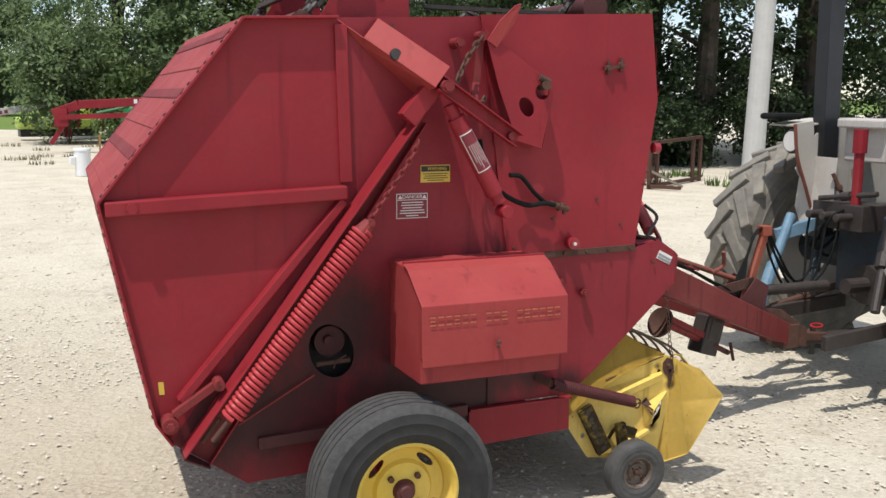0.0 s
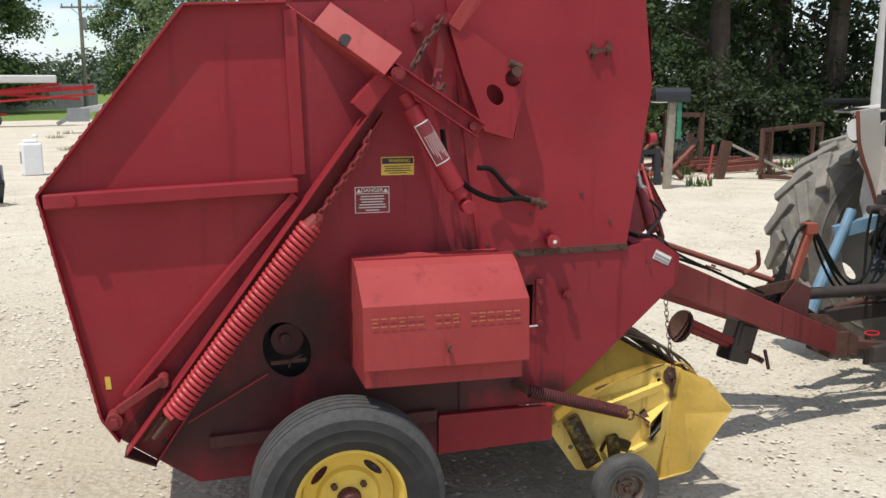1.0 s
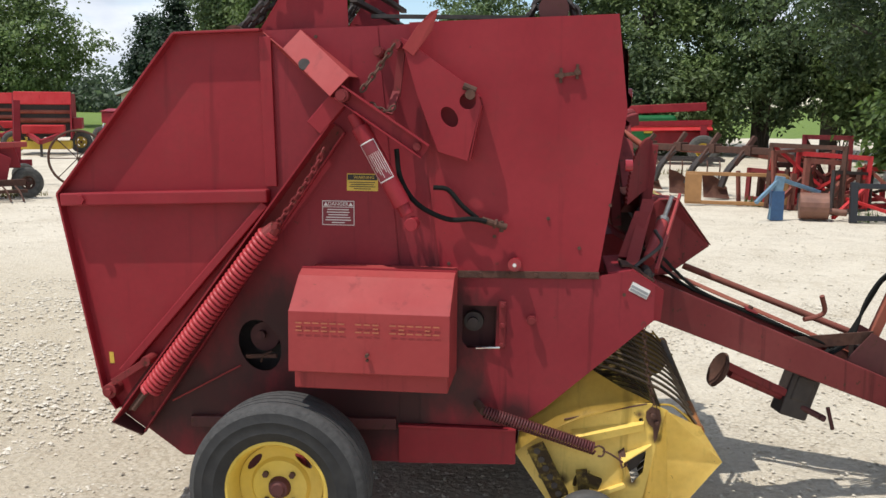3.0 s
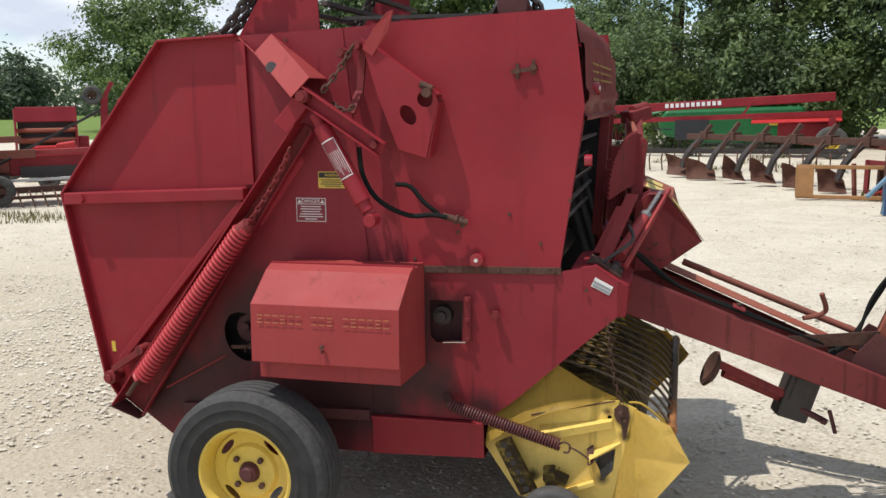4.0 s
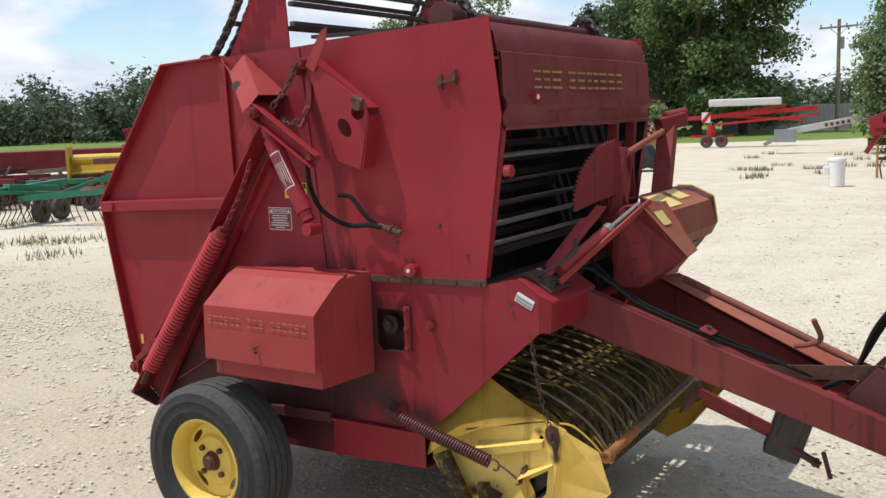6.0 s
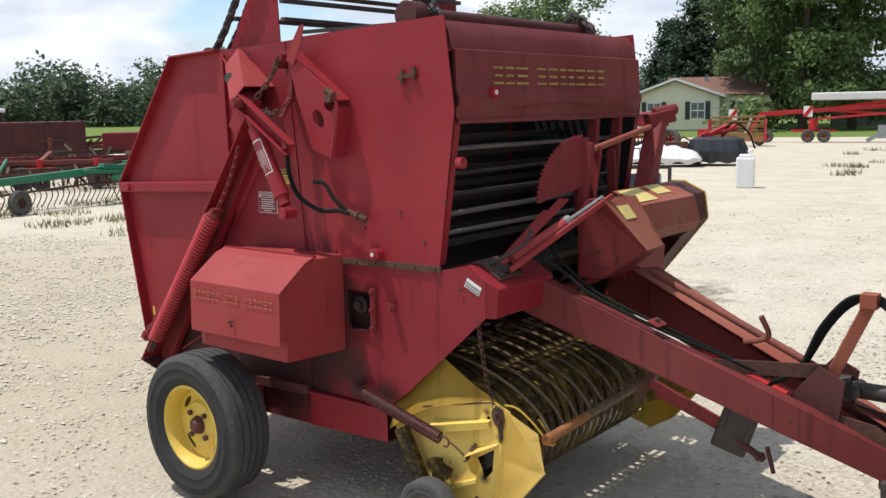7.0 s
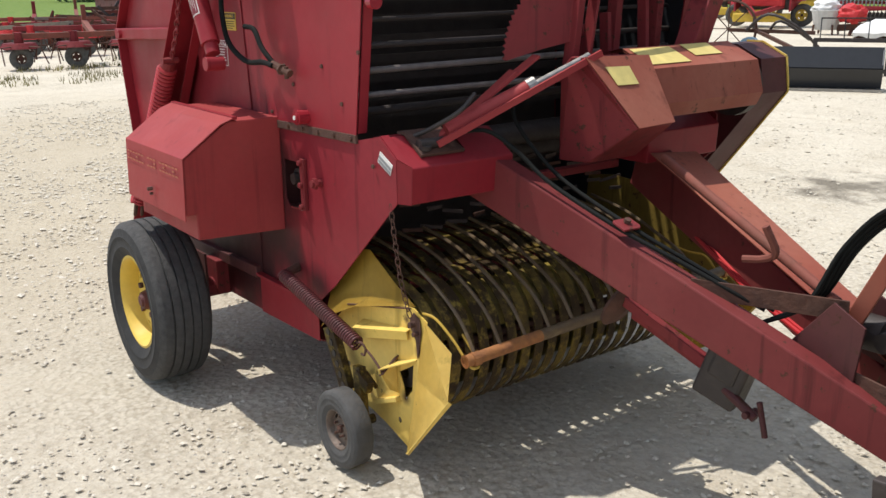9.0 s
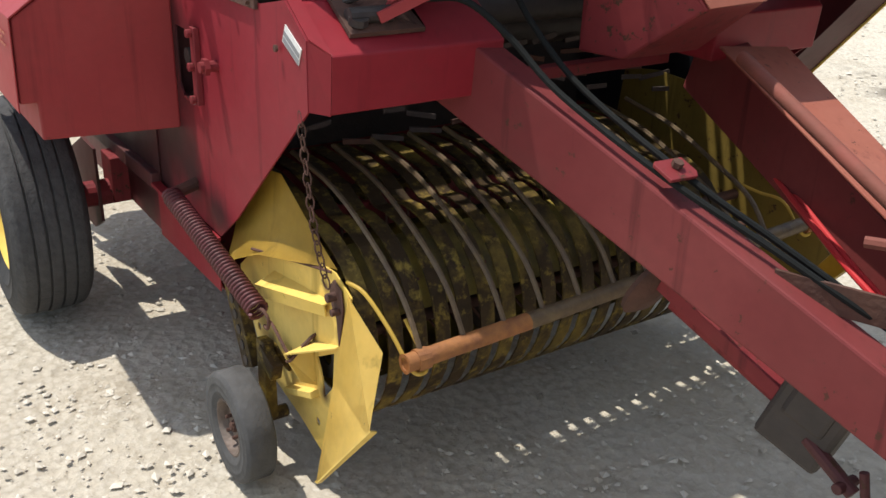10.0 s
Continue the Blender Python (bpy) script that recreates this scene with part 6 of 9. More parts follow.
# ---- ground ----
def ground_sheet():
    def axis(lo, hi, fine0, fine1, step):
        out = list(np.arange(fine0, fine1, step))
        s, v = step, fine1
        while v < hi:
            out.append(v)
            s *= 1.22
            v += s
        out.append(hi)
        s, v = step, fine0
        while v > lo:
            s *= 1.22
            v -= s
            out.append(max(v, lo))
        return np.array(sorted(set(np.round(out, 4))))
    xs = axis(-900, 900, -3.2, 4.6, 0.055)
    ys = axis(-400, 1500, -3.0, 5.0, 0.055)
    X, Y = np.meshgrid(xs, ys, indexing="ij")
    Z = np.zeros_like(X)
    for i in range(X.shape[0]):
        for j in range(X.shape[1]):
            x, y = X[i, j], Y[i, j]
            if abs(x) < 60 and abs(y) < 90:
                Z[i, j] = 0.012 * noise.noise((x * 0.8, y * 0.8, 0)) + 0.012 * noise.noise((x * 3.1, y * 3.1, 4)) + 0.006 * noise.noise((x * 9.0, y * 9.0, 7)) - 0.008
            r = math.hypot(x, y)
            if r > 45:
                Z[i, j] += 0.35 * min(1.0, (r - 45) / 60) * noise.noise((x * 0.02, y * 0.02, 2))
    nx, ny = X.shape
    verts = np.stack([X, Y, Z], -1).reshape(-1, 3).tolist()
    idx = np.arange(nx * ny).reshape(nx, ny)
    faces = np.stack([idx[:-1, :-1], idx[1:, :-1], idx[1:, 1:], idx[:-1, 1:]], -1).reshape(-1, 4).tolist()
    me = bpy.data.meshes.new("ground")
    me.from_pydata(verts, [], faces)
    me.polygons.foreach_set("use_smooth", [True] * len(me.polygons))
    me.materials.append(GRAVEL)
    return tagged(new("ground", me), "pale crushed limestone yard running out into grass", "ground", kind="structure")


ground_sheet()


def stones(name, count, area, size, seed, mat, label, tall=0.26):
    rng = np.random.default_rng(seed)
    base = np.array([(1, 0, 0), (-1, 0, 0), (0, 1, 0), (0, -1, 0), (0, 0, 1), (0, 0, -1)], float)
    tri = np.array([(0, 2, 4), (2, 1, 4), (1, 3, 4), (3, 0, 4), (2, 0, 5), (1, 2, 5), (3, 1, 5), (0, 3, 5)])
    V, F = [], []
    for k in range(count):
        x = rng.uniform(area[0], area[1])
        y = rng.uniform(area[2], area[3])
        if noise.noise((x * 0.7, y * 0.7, 3)) + 0.7 * noise.noise((x * 2.3, y * 2.3, 9)) < rng.uniform(-0.55, 0.45):
            continue
        s = size[0] + (size[1] - size[0]) * rng.random() ** 2.6
        d = base * (1 + 0.45 * (rng.random((6, 3)) - 0.5)) + 0.35 * (rng.random((6, 3)) - 0.5)
        d *= np.array((1.0, 0.72, tall)) * s
        a = rng.uniform(0, math.tau)
        c, sn = math.cos(a), math.sin(a)
        d = np.stack([d[:, 0] * c - d[:, 1] * sn, d[:, 0] * sn + d[:, 1] * c, d[:, 2]], -1)
        F.append(tri + 6 * len(V))
        V.append(d + np.array((x, y, s * 0.02)))
    me = bpy.data.meshes.new(name)
    me.from_pydata(np.concatenate(V).tolist(), [], np.concatenate(F).tolist())
    me.materials.append(mat)
    return tagged(new(name, me), label, "gravel", kind="stuff")


stones("gravel_stones", 62000, (-6.5, 4.2, -2.6, 5.5), (0.004, 0.020), 5, STONE, "loose pale limestone chips on the yard", 0.36)
stones("far_gravel_stones", 14000, (-14.0, 9.0, 4.5, 17.0), (0.008, 0.034), 9, STONE, "loose pale limestone lumps further off on the yard")

stones("coarse_gravel", 22000, (-11.0, -1.6, -1.6, 4.6), (0.008, 0.032), 15, STONE, "coarse flat limestone pieces over bare tan ground", 0.34)

# ---- trees ----
def leaf_mesh(name, blobs, count, size, seed, flat=0.6, mat=None, clump=36, spread=1.35):
    """Small leaf clumps scattered over and in the blobs (centre, radii)."""
    rng = np.random.default_rng(seed)
    vol = np.array([b[1][0] * b[1][1] * b[1][2] for b in blobs]) ** 0.67
    pick = rng.choice(len(blobs), count, p=vol / vol.sum())
    cen = np.array([b[0] for b in blobs])[pick]
    rad = np.array([b[1] for b in blobs])[pick]
    d = rng.normal(size=(count, 3))
    d /= np.linalg.norm(d, axis=1)[:, None]
    r = 1.0 - np.abs(rng.normal(0, 0.20, count))[:, None]
    wob = np.array([noise.noise((p[0] * 2.3, p[1] * 2.3, p[2] * 2.3 + seed)) for p in d * 1.7 + cen * 0.37])
    pos = cen + d * rad * (r + 0.22 * wob[:, None])
    # leaves gather in sprays round every clump-th point
    spray = (np.arange(count) // clump) * clump
    off = rng.normal(size=(count, 3)) * np.array((1.0, 1.0, 0.62))
    pos = pos[spray] + off * size * (1.3 + 1.5 * rng.random((count, 1))) * spread
    d = d[spray] * 0.5 + off * 0.35
    u = rng.normal(size=(count, 3))
    n = d * 0.8 + rng.normal(size=(count, 3)) * flat + np.array((-0.12, -0.10, 0.6))
    n /= np.linalg.norm(n, axis=1)[:, None]
    u -= n * (u * n).sum(1)[:, None]
    u /= np.linalg.norm(u, axis=1)[:, None]
    v = np.cross(n, u)
    s = size * (0.5 + rng.random(count))[:, None]
    quad = np.stack([pos - u * s, pos - v * s * 0.55 + n * s * 0.15, pos + u * s, pos + v * s * 0.55 + n * s * 0.15], 1).reshape(-1, 3)
    f = np.arange(count * 4).reshape(-1, 4)
    me = bpy.data.meshes.new(name)
    me.from_pydata(quad.tolist(), [], f.tolist())
    me.materials.append(mat)
    return me


def broad_tree(x, y, h, r, count, size, seed, mat, label, low=0.25, group=""):
    rng = random.Random(seed)
    t = thing("tree", label, "tree", pose(x, y, 0), group)
    bm = bmesh.new()
    pts = [Vector((0, 0, -0.1)), Vector((rng.uniform(-.1, .1), rng.uniform(-.1, .1), h * 0.25)), Vector((rng.uniform(-.3, .3), rng.uniform(-.3, .3), h * 0.55)), Vector((rng.uniform(-.5, .5), rng.uniform(-.5, .5), h * 0.85))]
    rr = [0.022 * h, 0.017 * h, 0.011 * h, 0.004 * h]
    for k in range(3):
        cyl(bm, pts[k], pts[k + 1], rr[k], 10, rr[k + 1])
    part("trunk", bm, BARK, t)
    blobs = []
    for k in range(9):
        a = k * 2.4 + rng.uniform(-0.4, 0.4)
        f = low + (0.92 - low) * (k + 0.5) / 9
        z = h * f
        out = r * (0.75 - 0.5 * max(0.0, f - 0.55)) * rng.uniform(0.45, 0.85)
        c = Vector((out * math.cos(a), out * math.sin(a), z))
        bm = bmesh.new()
        base = pts[1].lerp(pts[2], min(1, max(0, f - 0.2)))
        base = Vector((base.x, base.y, z - out * 0.55))
        cyl(bm, base, c, 0.006 * h, 6, 0.002 * h)
        part("limb", bm, BARK, t)
        s = r * rng.uniform(0.36, 0.56)
        blobs.append(((c.x, c.y, c.z), (s, s, s * 0.8)))
        for j in range(2):
            o = Vector((rng.uniform(-1, 1), rng.uniform(-1, 1), rng.uniform(-0.6, 0.6))) * s * 1.05
            s2 = s * rng.uniform(0.4, 0.65)
            blobs.append((tuple(c + o), (s2, s2, s2 * 0.8)))
    blobs.append(((0, 0, h * 0.9), (r * 0.4, r * 0.4, h * 0.1)))
    crown = new("crown", leaf_mesh("crown", blobs, count, size, seed, mat=mat))
    crown.parent = t
    return t


def pine(x, y, h, r, count, size, seed, label, group=""):
    rng = random.Random(seed)
    t = thing("pine_tree", label, "tree", pose(x, y, 0), group)
    bm = bmesh.new()
    cyl(bm, (0, 0, -0.1), (0, 0, h * 0.96), 0.018 * h, 10, 0.003 * h)
    part("trunk", bm, BARK, t)
    blobs = []
    for k in range(26):
        f = 0.10 + 0.88 * k / 26
        a = k * 2.4
        rad = r * (1 - f) ** 0.75 * rng.uniform(0.75, 1.1) + 0.15
        s = rad * 0.5 + 0.12
        blobs.append(((math.cos(a) * rad * 0.55, math.sin(a) * rad * 0.55, h * f), (s, s, s * 0.42)))
        blobs.append(((math.cos(a + 2.1) * rad * 0.6, math.sin(a + 2.1) * rad * 0.6, h * (f + 0.01)), (s * 0.8, s * 0.8, s * 0.36)))
    crown = new("crown", leaf_mesh("crown", blobs, count, size, seed, 0.5, NEEDLE))
    crown.parent = t
    return t


def bush(x, y, h, r, count, size, seed, mat, label, group=""):
    rng = random.Random(seed)
    t = thing("bush", label, "bush", pose(x, y, 0), group)
    for k in range(4):
        bm = bmesh.new()
        cyl(bm, (0, 0, -0.05), (r * 0.4 * math.cos(k * 1.6), r * 0.4 * math.sin(k * 1.6), h * 0.6), 0.03, 6, 0.01)
        part("stem", bm, BARK, t)
    blobs = [((rng.uniform(-.6, .6) * r, rng.uniform(-.6, .6) * r, h * rng.uniform(0.2, 0.75)), (r * 0.5, r * 0.5, h * 0.28)) for _ in range(7)]
    crown = new("foliage", leaf_mesh("foliage", blobs, count, size, seed, mat=mat))
    crown.parent = t
    return t


wood_rows = [(11.6, 33.0, 15, 4.0), (9.9, 20.6, 16, 3.8), (12.6, 18.8, 15, 3.8), (15.8, 18.6, 16, 4.0), (19.2, 18.0, 15, 4.0), (22.8, 16.6, 16, 4.0), (26.5, 15.0, 15, 4.0), (30.0, 12.0, 15, 4.2),
             (3.5, 45, 16, 4.2), (8.4, 41, 17, 4.5), (12.5, 24.5, 17, 4.5), (17.5, 23.8, 17, 4.5), (22.5, 22.0, 17, 4.5), (28, 20, 17, 4.5)]
for k, (x, y, h, r) in enumerate(wood_rows):
    broad_tree(x, y, h, r, 19500 if k < 8 else 11500, 0.080 if k < 8 else 0.12, 100 + k, LEAF_WOOD_SHADE if k % 3 else LEAF_SHADE, "tall leafy tree at the edge of the yard", 0.12, "woodland edge")
for k, (x, y, h, r) in enumerate(((1.2, 39.5, 17, 4.6), (5.2, 37, 17, 5.0), (9.5, 35, 17, 5.0), (14, 33.5, 17, 5), (19, 32, 17, 5))):
    broad_tree(x, y, h, r, 30000, 0.104, 130 + k, LEAF if k % 2 else LEAF_DARK, "tall leafy tree behind the parked implements", 0.12, "woodland edge")
for k in range(4, 17):
    x = 4.2 + 1.55 * k
    y = 18.2 - 0.012 * (x - 10) ** 2 + 0.6 * math.sin(k * 2.1)
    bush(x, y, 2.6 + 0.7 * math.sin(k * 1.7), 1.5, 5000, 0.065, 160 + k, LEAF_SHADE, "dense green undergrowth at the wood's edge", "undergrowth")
bush(7.9, 15.0, 2.1, 0.7, 1500, 0.09, 190, WEED, "bright green sapling behind the scrap pile")
for k, (x, y, h, r) in enumerate(((-16.6, 60, 15, 3.9), (-20.5, 64, 16, 4.6), (-23.2, 71, 16, 4.5), (-6, 84, 13, 5), (-14.2, 62.5, 14, 3.2))):
    broad_tree(x, y, h, r, 23000, 0.150, 200 + k, LEAF_DARK if k % 2 else LEAF, "tall leafy tree beside the house lawn", 0.12, "trees by the house")
broad_tree(-37.0, 59.4, 10.2, 5.5, 34000, 0.14, 210, LEAF, "broad leafy tree beyond the red machines", 0.16)
for k, (x, y, h, r) in enumerate(((-34.6, 78, 9.6, 2.7), (-31.2, 76, 11.4, 3.4), (-27.5, 77, 13.0, 4.2), (-24, 76, 14, 4.4))):
    pine(x, y, h, r, 22000, 0.18, 220 + k, "dark pine tree behind the house", "pines")
bush(-19.2, 57.5, 2.0, 1.6, 1400, 0.2, 240, LEAF, "round shrub at the house corner")
broad_tree(-41.8, 40.2, 4.5, 2.9, 16000, 0.12, 250, LEAF_DARK, "low spreading dark tree at the field's far edge", 0.08)
broad_tree(-103, 29, 8.8, 4.4, 9000, 0.28, 251, LEAF_DARK, "dark tree standing out of the far tree line", 0.08)
for k in range(10):
    bush(-1.0 + 2.6 * k, 35.2 - 0.35 * k + 0.8 * math.sin(k * 2.3), 5.2, 2.4, 8500, 0.094, 260 + k, LEAF if k % 2 else LEAF_DARK, "tall green undergrowth behind the implements", "undergrowth")


def far_woods():
    rng = random.Random(8)
    blobs = []
    for k in range(230):
        az = radians(-38 - 70 * k / 230)
        d = rng.uniform(150, 185)
        h = rng.uniform(3.4, 5.6) + 1.2 * math.sin(k * 0.35)
        blobs.append(((d * math.sin(az), d * math.cos(az), h * 0.8), (rng.uniform(3, 5), rng.uniform(3, 5), h)))
    ob = new("far_woods", leaf_mesh("far_woods", blobs, 120000, 0.44, 77, mat=LEAF_HAZE))
    tagged(ob, "long green tree line beyond the fields", "woodland", kind="stuff")
    blobs = []
    for k in range(60):
        az = radians(-38 + 50 * k / 60)
        d = rng.uniform(170, 210)
        h = rng.uniform(3.0, 4.5)
        blobs.append(((d * math.sin(az), d * math.cos(az), h * 0.8), (5, 5, h)))
    ob = new("distant_hedge", leaf_mesh("distant_hedge", blobs, 26000, 0.55, 78, mat=LEAF_HAZE))
    tagged(ob, "low dark hedge line in the distance", "woodland", kind="stuff")


far_woods()


def tufts(name, spots, seed, label, mat):
    rng = np.random.default_rng(seed)
    V, F = [], []
    for x, y, r, n, h in spots:
        for _ in range(n):
            a, d = rng.uniform(0, math.tau), r * math.sqrt(rng.random())
            px, py = x + d * math.cos(a), y + d * math.sin(a)
            b = rng.uniform(0, math.tau)
            w = h * 0.09
            lean = rng.uniform(0.1, 0.6) * h
            hh = h * rng.uniform(0.5, 1.1)
            i = len(V)
            V += [(px - w * math.cos(b), py - w * math.sin(b), 0), (px + w * math.cos(b), py + w * math.sin(b), 0), (px + lean * math.sin(b), py - lean * math.cos(b), hh)]
            F.append((i, i + 1, i + 2))
    me = bpy.data.meshes.new(name)
    me.from_pydata(V, [], F)
    me.materials.append(mat)
    return tagged(new(name, me), label, "weeds", kind="stuff")


rng_t = random.Random(3)
spots = [(8.0 + rng_t.uniform(-3, 8), 12.5 + rng_t.uniform(-0.6, 3.0), 0.25, 40, 0.22) for _ in range(26)]
tufts("weed_tufts", spots, 4, "scattered green weeds by the scrap pile", WEED)
spots = [(-12.5 + rng_t.uniform(-4, 4), 9.0 + rng_t.uniform(-4, 5), 0.5, 70, 0.13) for _ in range(30)]
spots += [(-16 + rng_t.uniform(-3, 3), 5.0 + rng_t.uniform(-3, 3), 0.5, 60, 0.12) for _ in range(18)]
spots += [(rng_t.uniform(-6, 6), 24 + rng_t.uniform(-3, 12), 0.35, 40, 0.16) for _ in range(40)]
tufts("dry_weed_tufts", spots, 6, "scattered half-dry weeds on the yard", DRY_WEED)

# ---- things standing round the yard ----
def solids(bm, prims):
    for p in prims:
        kind, *a = p
        if kind == "box":
            box(bm, *a)
        elif kind == "beam":
            beam(bm, *a)
        elif kind == "cyl":
            cyl(bm, *a)
        elif kind == "tube":
            tube(bm, curve_pts(a[0], 4), *a[1:])
        elif kind == "sheet":
            sheet(bm, *a)
        elif kind == "plate":
            plate(bm, *a)


def make(name, label, category, m, parts, wheels=(), group=""):
    t = thing(name, label, category, m, group)
    single = {"upright": "upright", "rail": "rail", "rails": "rail", "hoop": "hoop", "reel_bats": "reel_bat", "seed_tubes": "seed_tube", "openers": "opener", "tines": "tine", "teeth": "tooth",
              "shanks": "shank", "warning_board": "warning_board", "board_stripe": "board_stripe", "ribs": "rib", "brace": "brace", "spokes": "spoke", "leg": "leg", "legs": "leg", "frame": "frame_bar",
              "insulators": "insulator", "opening": "opening", "vent": "vent", "end_plate": "end_plate", "end_frame": "end_frame", "cross": "cross_bar", "mesh": "mesh_wire", "reel_tines": "reel_tine"}
    for pname, mat, prims, *bev in parts:
        if pname in single and len(prims) > 1:
            for prim in prims:
                bm = bmesh.new()
                solids(bm, [prim])
                part(single[pname], bm, mat, t, bevel=bev[0] if bev else 0.0)
            continue
        bm = bmesh.new()
        solids(bm, prims)
        part(pname, bm, mat, t, bevel=bev[0] if bev else 0.0)
    for c, r, w, rim, mat in wheels:
        wheel(t, c, r, w, rim, mat, TYRE_DARK, 2, "wheel", -1)
    return t


# house
t = thing("house", "cream single-storey house with brown shingle roof", "house", pose(-27.5, 56.9, 0, 0, 0, 24))
bm = bmesh.new()
gable = [(0, 0.15), (6.0, 0.15), (6.0, 2.45), (3.0, 3.5), (0, 2.45)]
plate(bm, gable, 0, 0.2)
box(bm, 0, 0.2, 0.2, 8, 0.15, 2.45)
box(bm, 6.0, 9.3, 1.2, 1.4, 0.15, 2.45)
box(bm, 9.1, 9.3, 1.4, 8, 0.15, 2.45)
box(bm, 0, 9.3, 8, 8.2, 0.15, 2.45)
wall = part("wall", bm, SIDING, t)
for k in range(14):
    bm = bmesh.new()
    z = 0.25 + k * 0.155
    beam(bm, (0, -0.012, z), (6.0, -0.012, z), 0.02, 0.012)
    beam(bm, (6.0, 1.188, z), (9.3, 1.188, z), 0.02, 0.012)
    part("siding_board", bm, SIDING, wall)
bm = bmesh.new()
box(bm, -0.05, 9.35, 1.0, 8.2, 0, 0.15)
box(bm, -0.05, 6.05, -0.05, 1.0, 0, 0.15)
part("foundation", bm, GREY_METAL, t)
bm = bmesh.new()
sheet(bm, [(-0.35, -0.4, 2.36), (-0.35, 4, 2.36), (3.0, 4, 3.58), (3.0, -0.4, 3.58)], 0.12)
sheet(bm, [(3.0, -0.4, 3.58), (3.0, 4, 3.58), (6.35, 4, 2.36), (6.35, -0.4, 2.36)], 0.12)
sheet(bm, [(2.4, 0.9, 2.42), (9.6, 0.9, 2.42), (9.6, 4.6, 3.72), (2.4, 4.6, 3.72)], 0.12)
sheet(bm, [(2.4, 8.5, 2.42), (9.6, 8.5, 2.42), (9.6, 4.6, 3.72), (2.4, 4.6, 3.72)], -0.12)
roof = part("roof", bm, ROOF, t)
bm = bmesh.new()
beam(bm, (-0.38, -0.42, 2.38), (3.0, -0.42, 3.62), 0.05, 0.16)
beam(bm, (3.0, -0.42, 3.62), (6.38, -0.42, 2.38), 0.05, 0.16)
part("fascia", bm, TRIM_WHITE, roof)
bm = bmesh.new()
for x in (5.0, 7.6):
    box(bm, x, x + 0.25, 3.6, 3.85, 3.4, 3.85)
part("vent", bm, GREY_METAL, roof)
for x, y in ((1.6, 0.0), (4.55, 0.0), (7.6, 1.2)):
    win = new("window")
    win.parent = t
    win.matrix_basis = pose(x, y, 1.45)
    bm = bmesh.new()
    for a in ((-0.5, -0.42, -0.6, 0.6), (0.42, 0.5, -0.6, 0.6), (-0.42, 0.42, 0.52, 0.6), (-0.42, 0.42, -0.6, -0.52), (-0.42, 0.42, -0.04, 0.04), (-0.03, 0.03, -0.52, -0.04), (-0.03, 0.03, 0.04, 0.52)):
        box(bm, a[0], a[1], -0.06, -0.01, a[2], a[3])
    part("window_frame", bm, TRIM_WHITE, win)
    bm = bmesh.new()
    box(bm, -0.42, 0.42, -0.02, -0.005, -0.52, 0.52)
    part("pane", bm, GLASS_DARK, win)
    for s in (-1, 1):
        bm = bmesh.new()
        box(bm, s * 0.68 - 0.16, s * 0.68 + 0.16, -0.05, -0.005, -0.62, 0.62)
        part("shutter", bm, SHUTTER, win)

# poles
make("utility_pole", "tall wooden utility pole with crossarm and wires", "utility pole", pose(-8.8, 66.3, 0), [
    ("pole", WOOD, [("cyl", (0, 0, -0.2), (0, 0, 7.6), 0.16, 12, 0.11)]),
    ("crossarm", WOOD, [("beam", (-1.25, -0.1, 7.05), (1.25, -0.1, 7.1), 0.1, 0.12), ("beam", (-0.6, -0.1, 7.05), (0, -0.1, 6.5), 0.03, 0.04), ("beam", (0.6, -0.1, 7.05), (0, -0.1, 6.5), 0.03, 0.04)]),
    ("insulators", GREY_METAL, [("cyl", (x, -0.1, 7.1), (x, -0.1, 7.3), 0.05, 8) for x in (-1.15, -0.5, 0.5, 1.15)]),
    ("transformer", GREY_METAL, [("cyl", (0.22, -0.1, 5.6), (0.22, -0.1, 6.4), 0.16, 12)]),
    ("wire", BLACK_RUBBER, [("tube", [(0, 0, 4.0), (-6, 4, 2.7), (-14, 9, 1.9)], 0.02, 5), ("tube", [(0, 0, 4.2), (8, -4, 3.9), (30, -20, 4.4)], 0.018, 5)])])
make("wooden_pole", "thick bleached wooden pole behind the tractor", "pole", pose(12.25, 12.2, 0), [
    ("pole", POLE_WHITE, [("cyl", (0, 0, -0.2), (0.35, 0.1, 9), 0.23, 16, 0.17)])])
make("mailbox", "black mailbox on a weathered wooden post", "mailbox", pose(7.5, 11.7, 0, 0, 0, -12), [
    ("post", WOOD, [("beam", (0, 0, -0.1), (0.05, 0, 1.55), 0.13, 0.13)], 0.01),
    ("box", BLACK_PAINT, [("box", -0.28, 0.34, -0.13, 0.13, 1.55, 1.68), ("cyl", (-0.28, 0, 1.68), (0.34, 0, 1.68), 0.13, 18)]),
    ("floor_board", WHITE_PAINT, [("box", -0.3, -0.08, -0.14, 0.14, 1.535, 1.552)]),
    ("strap", MINT, [("box", 0.12, 0.2, -0.09, -0.07, 0.9, 1.54)])])

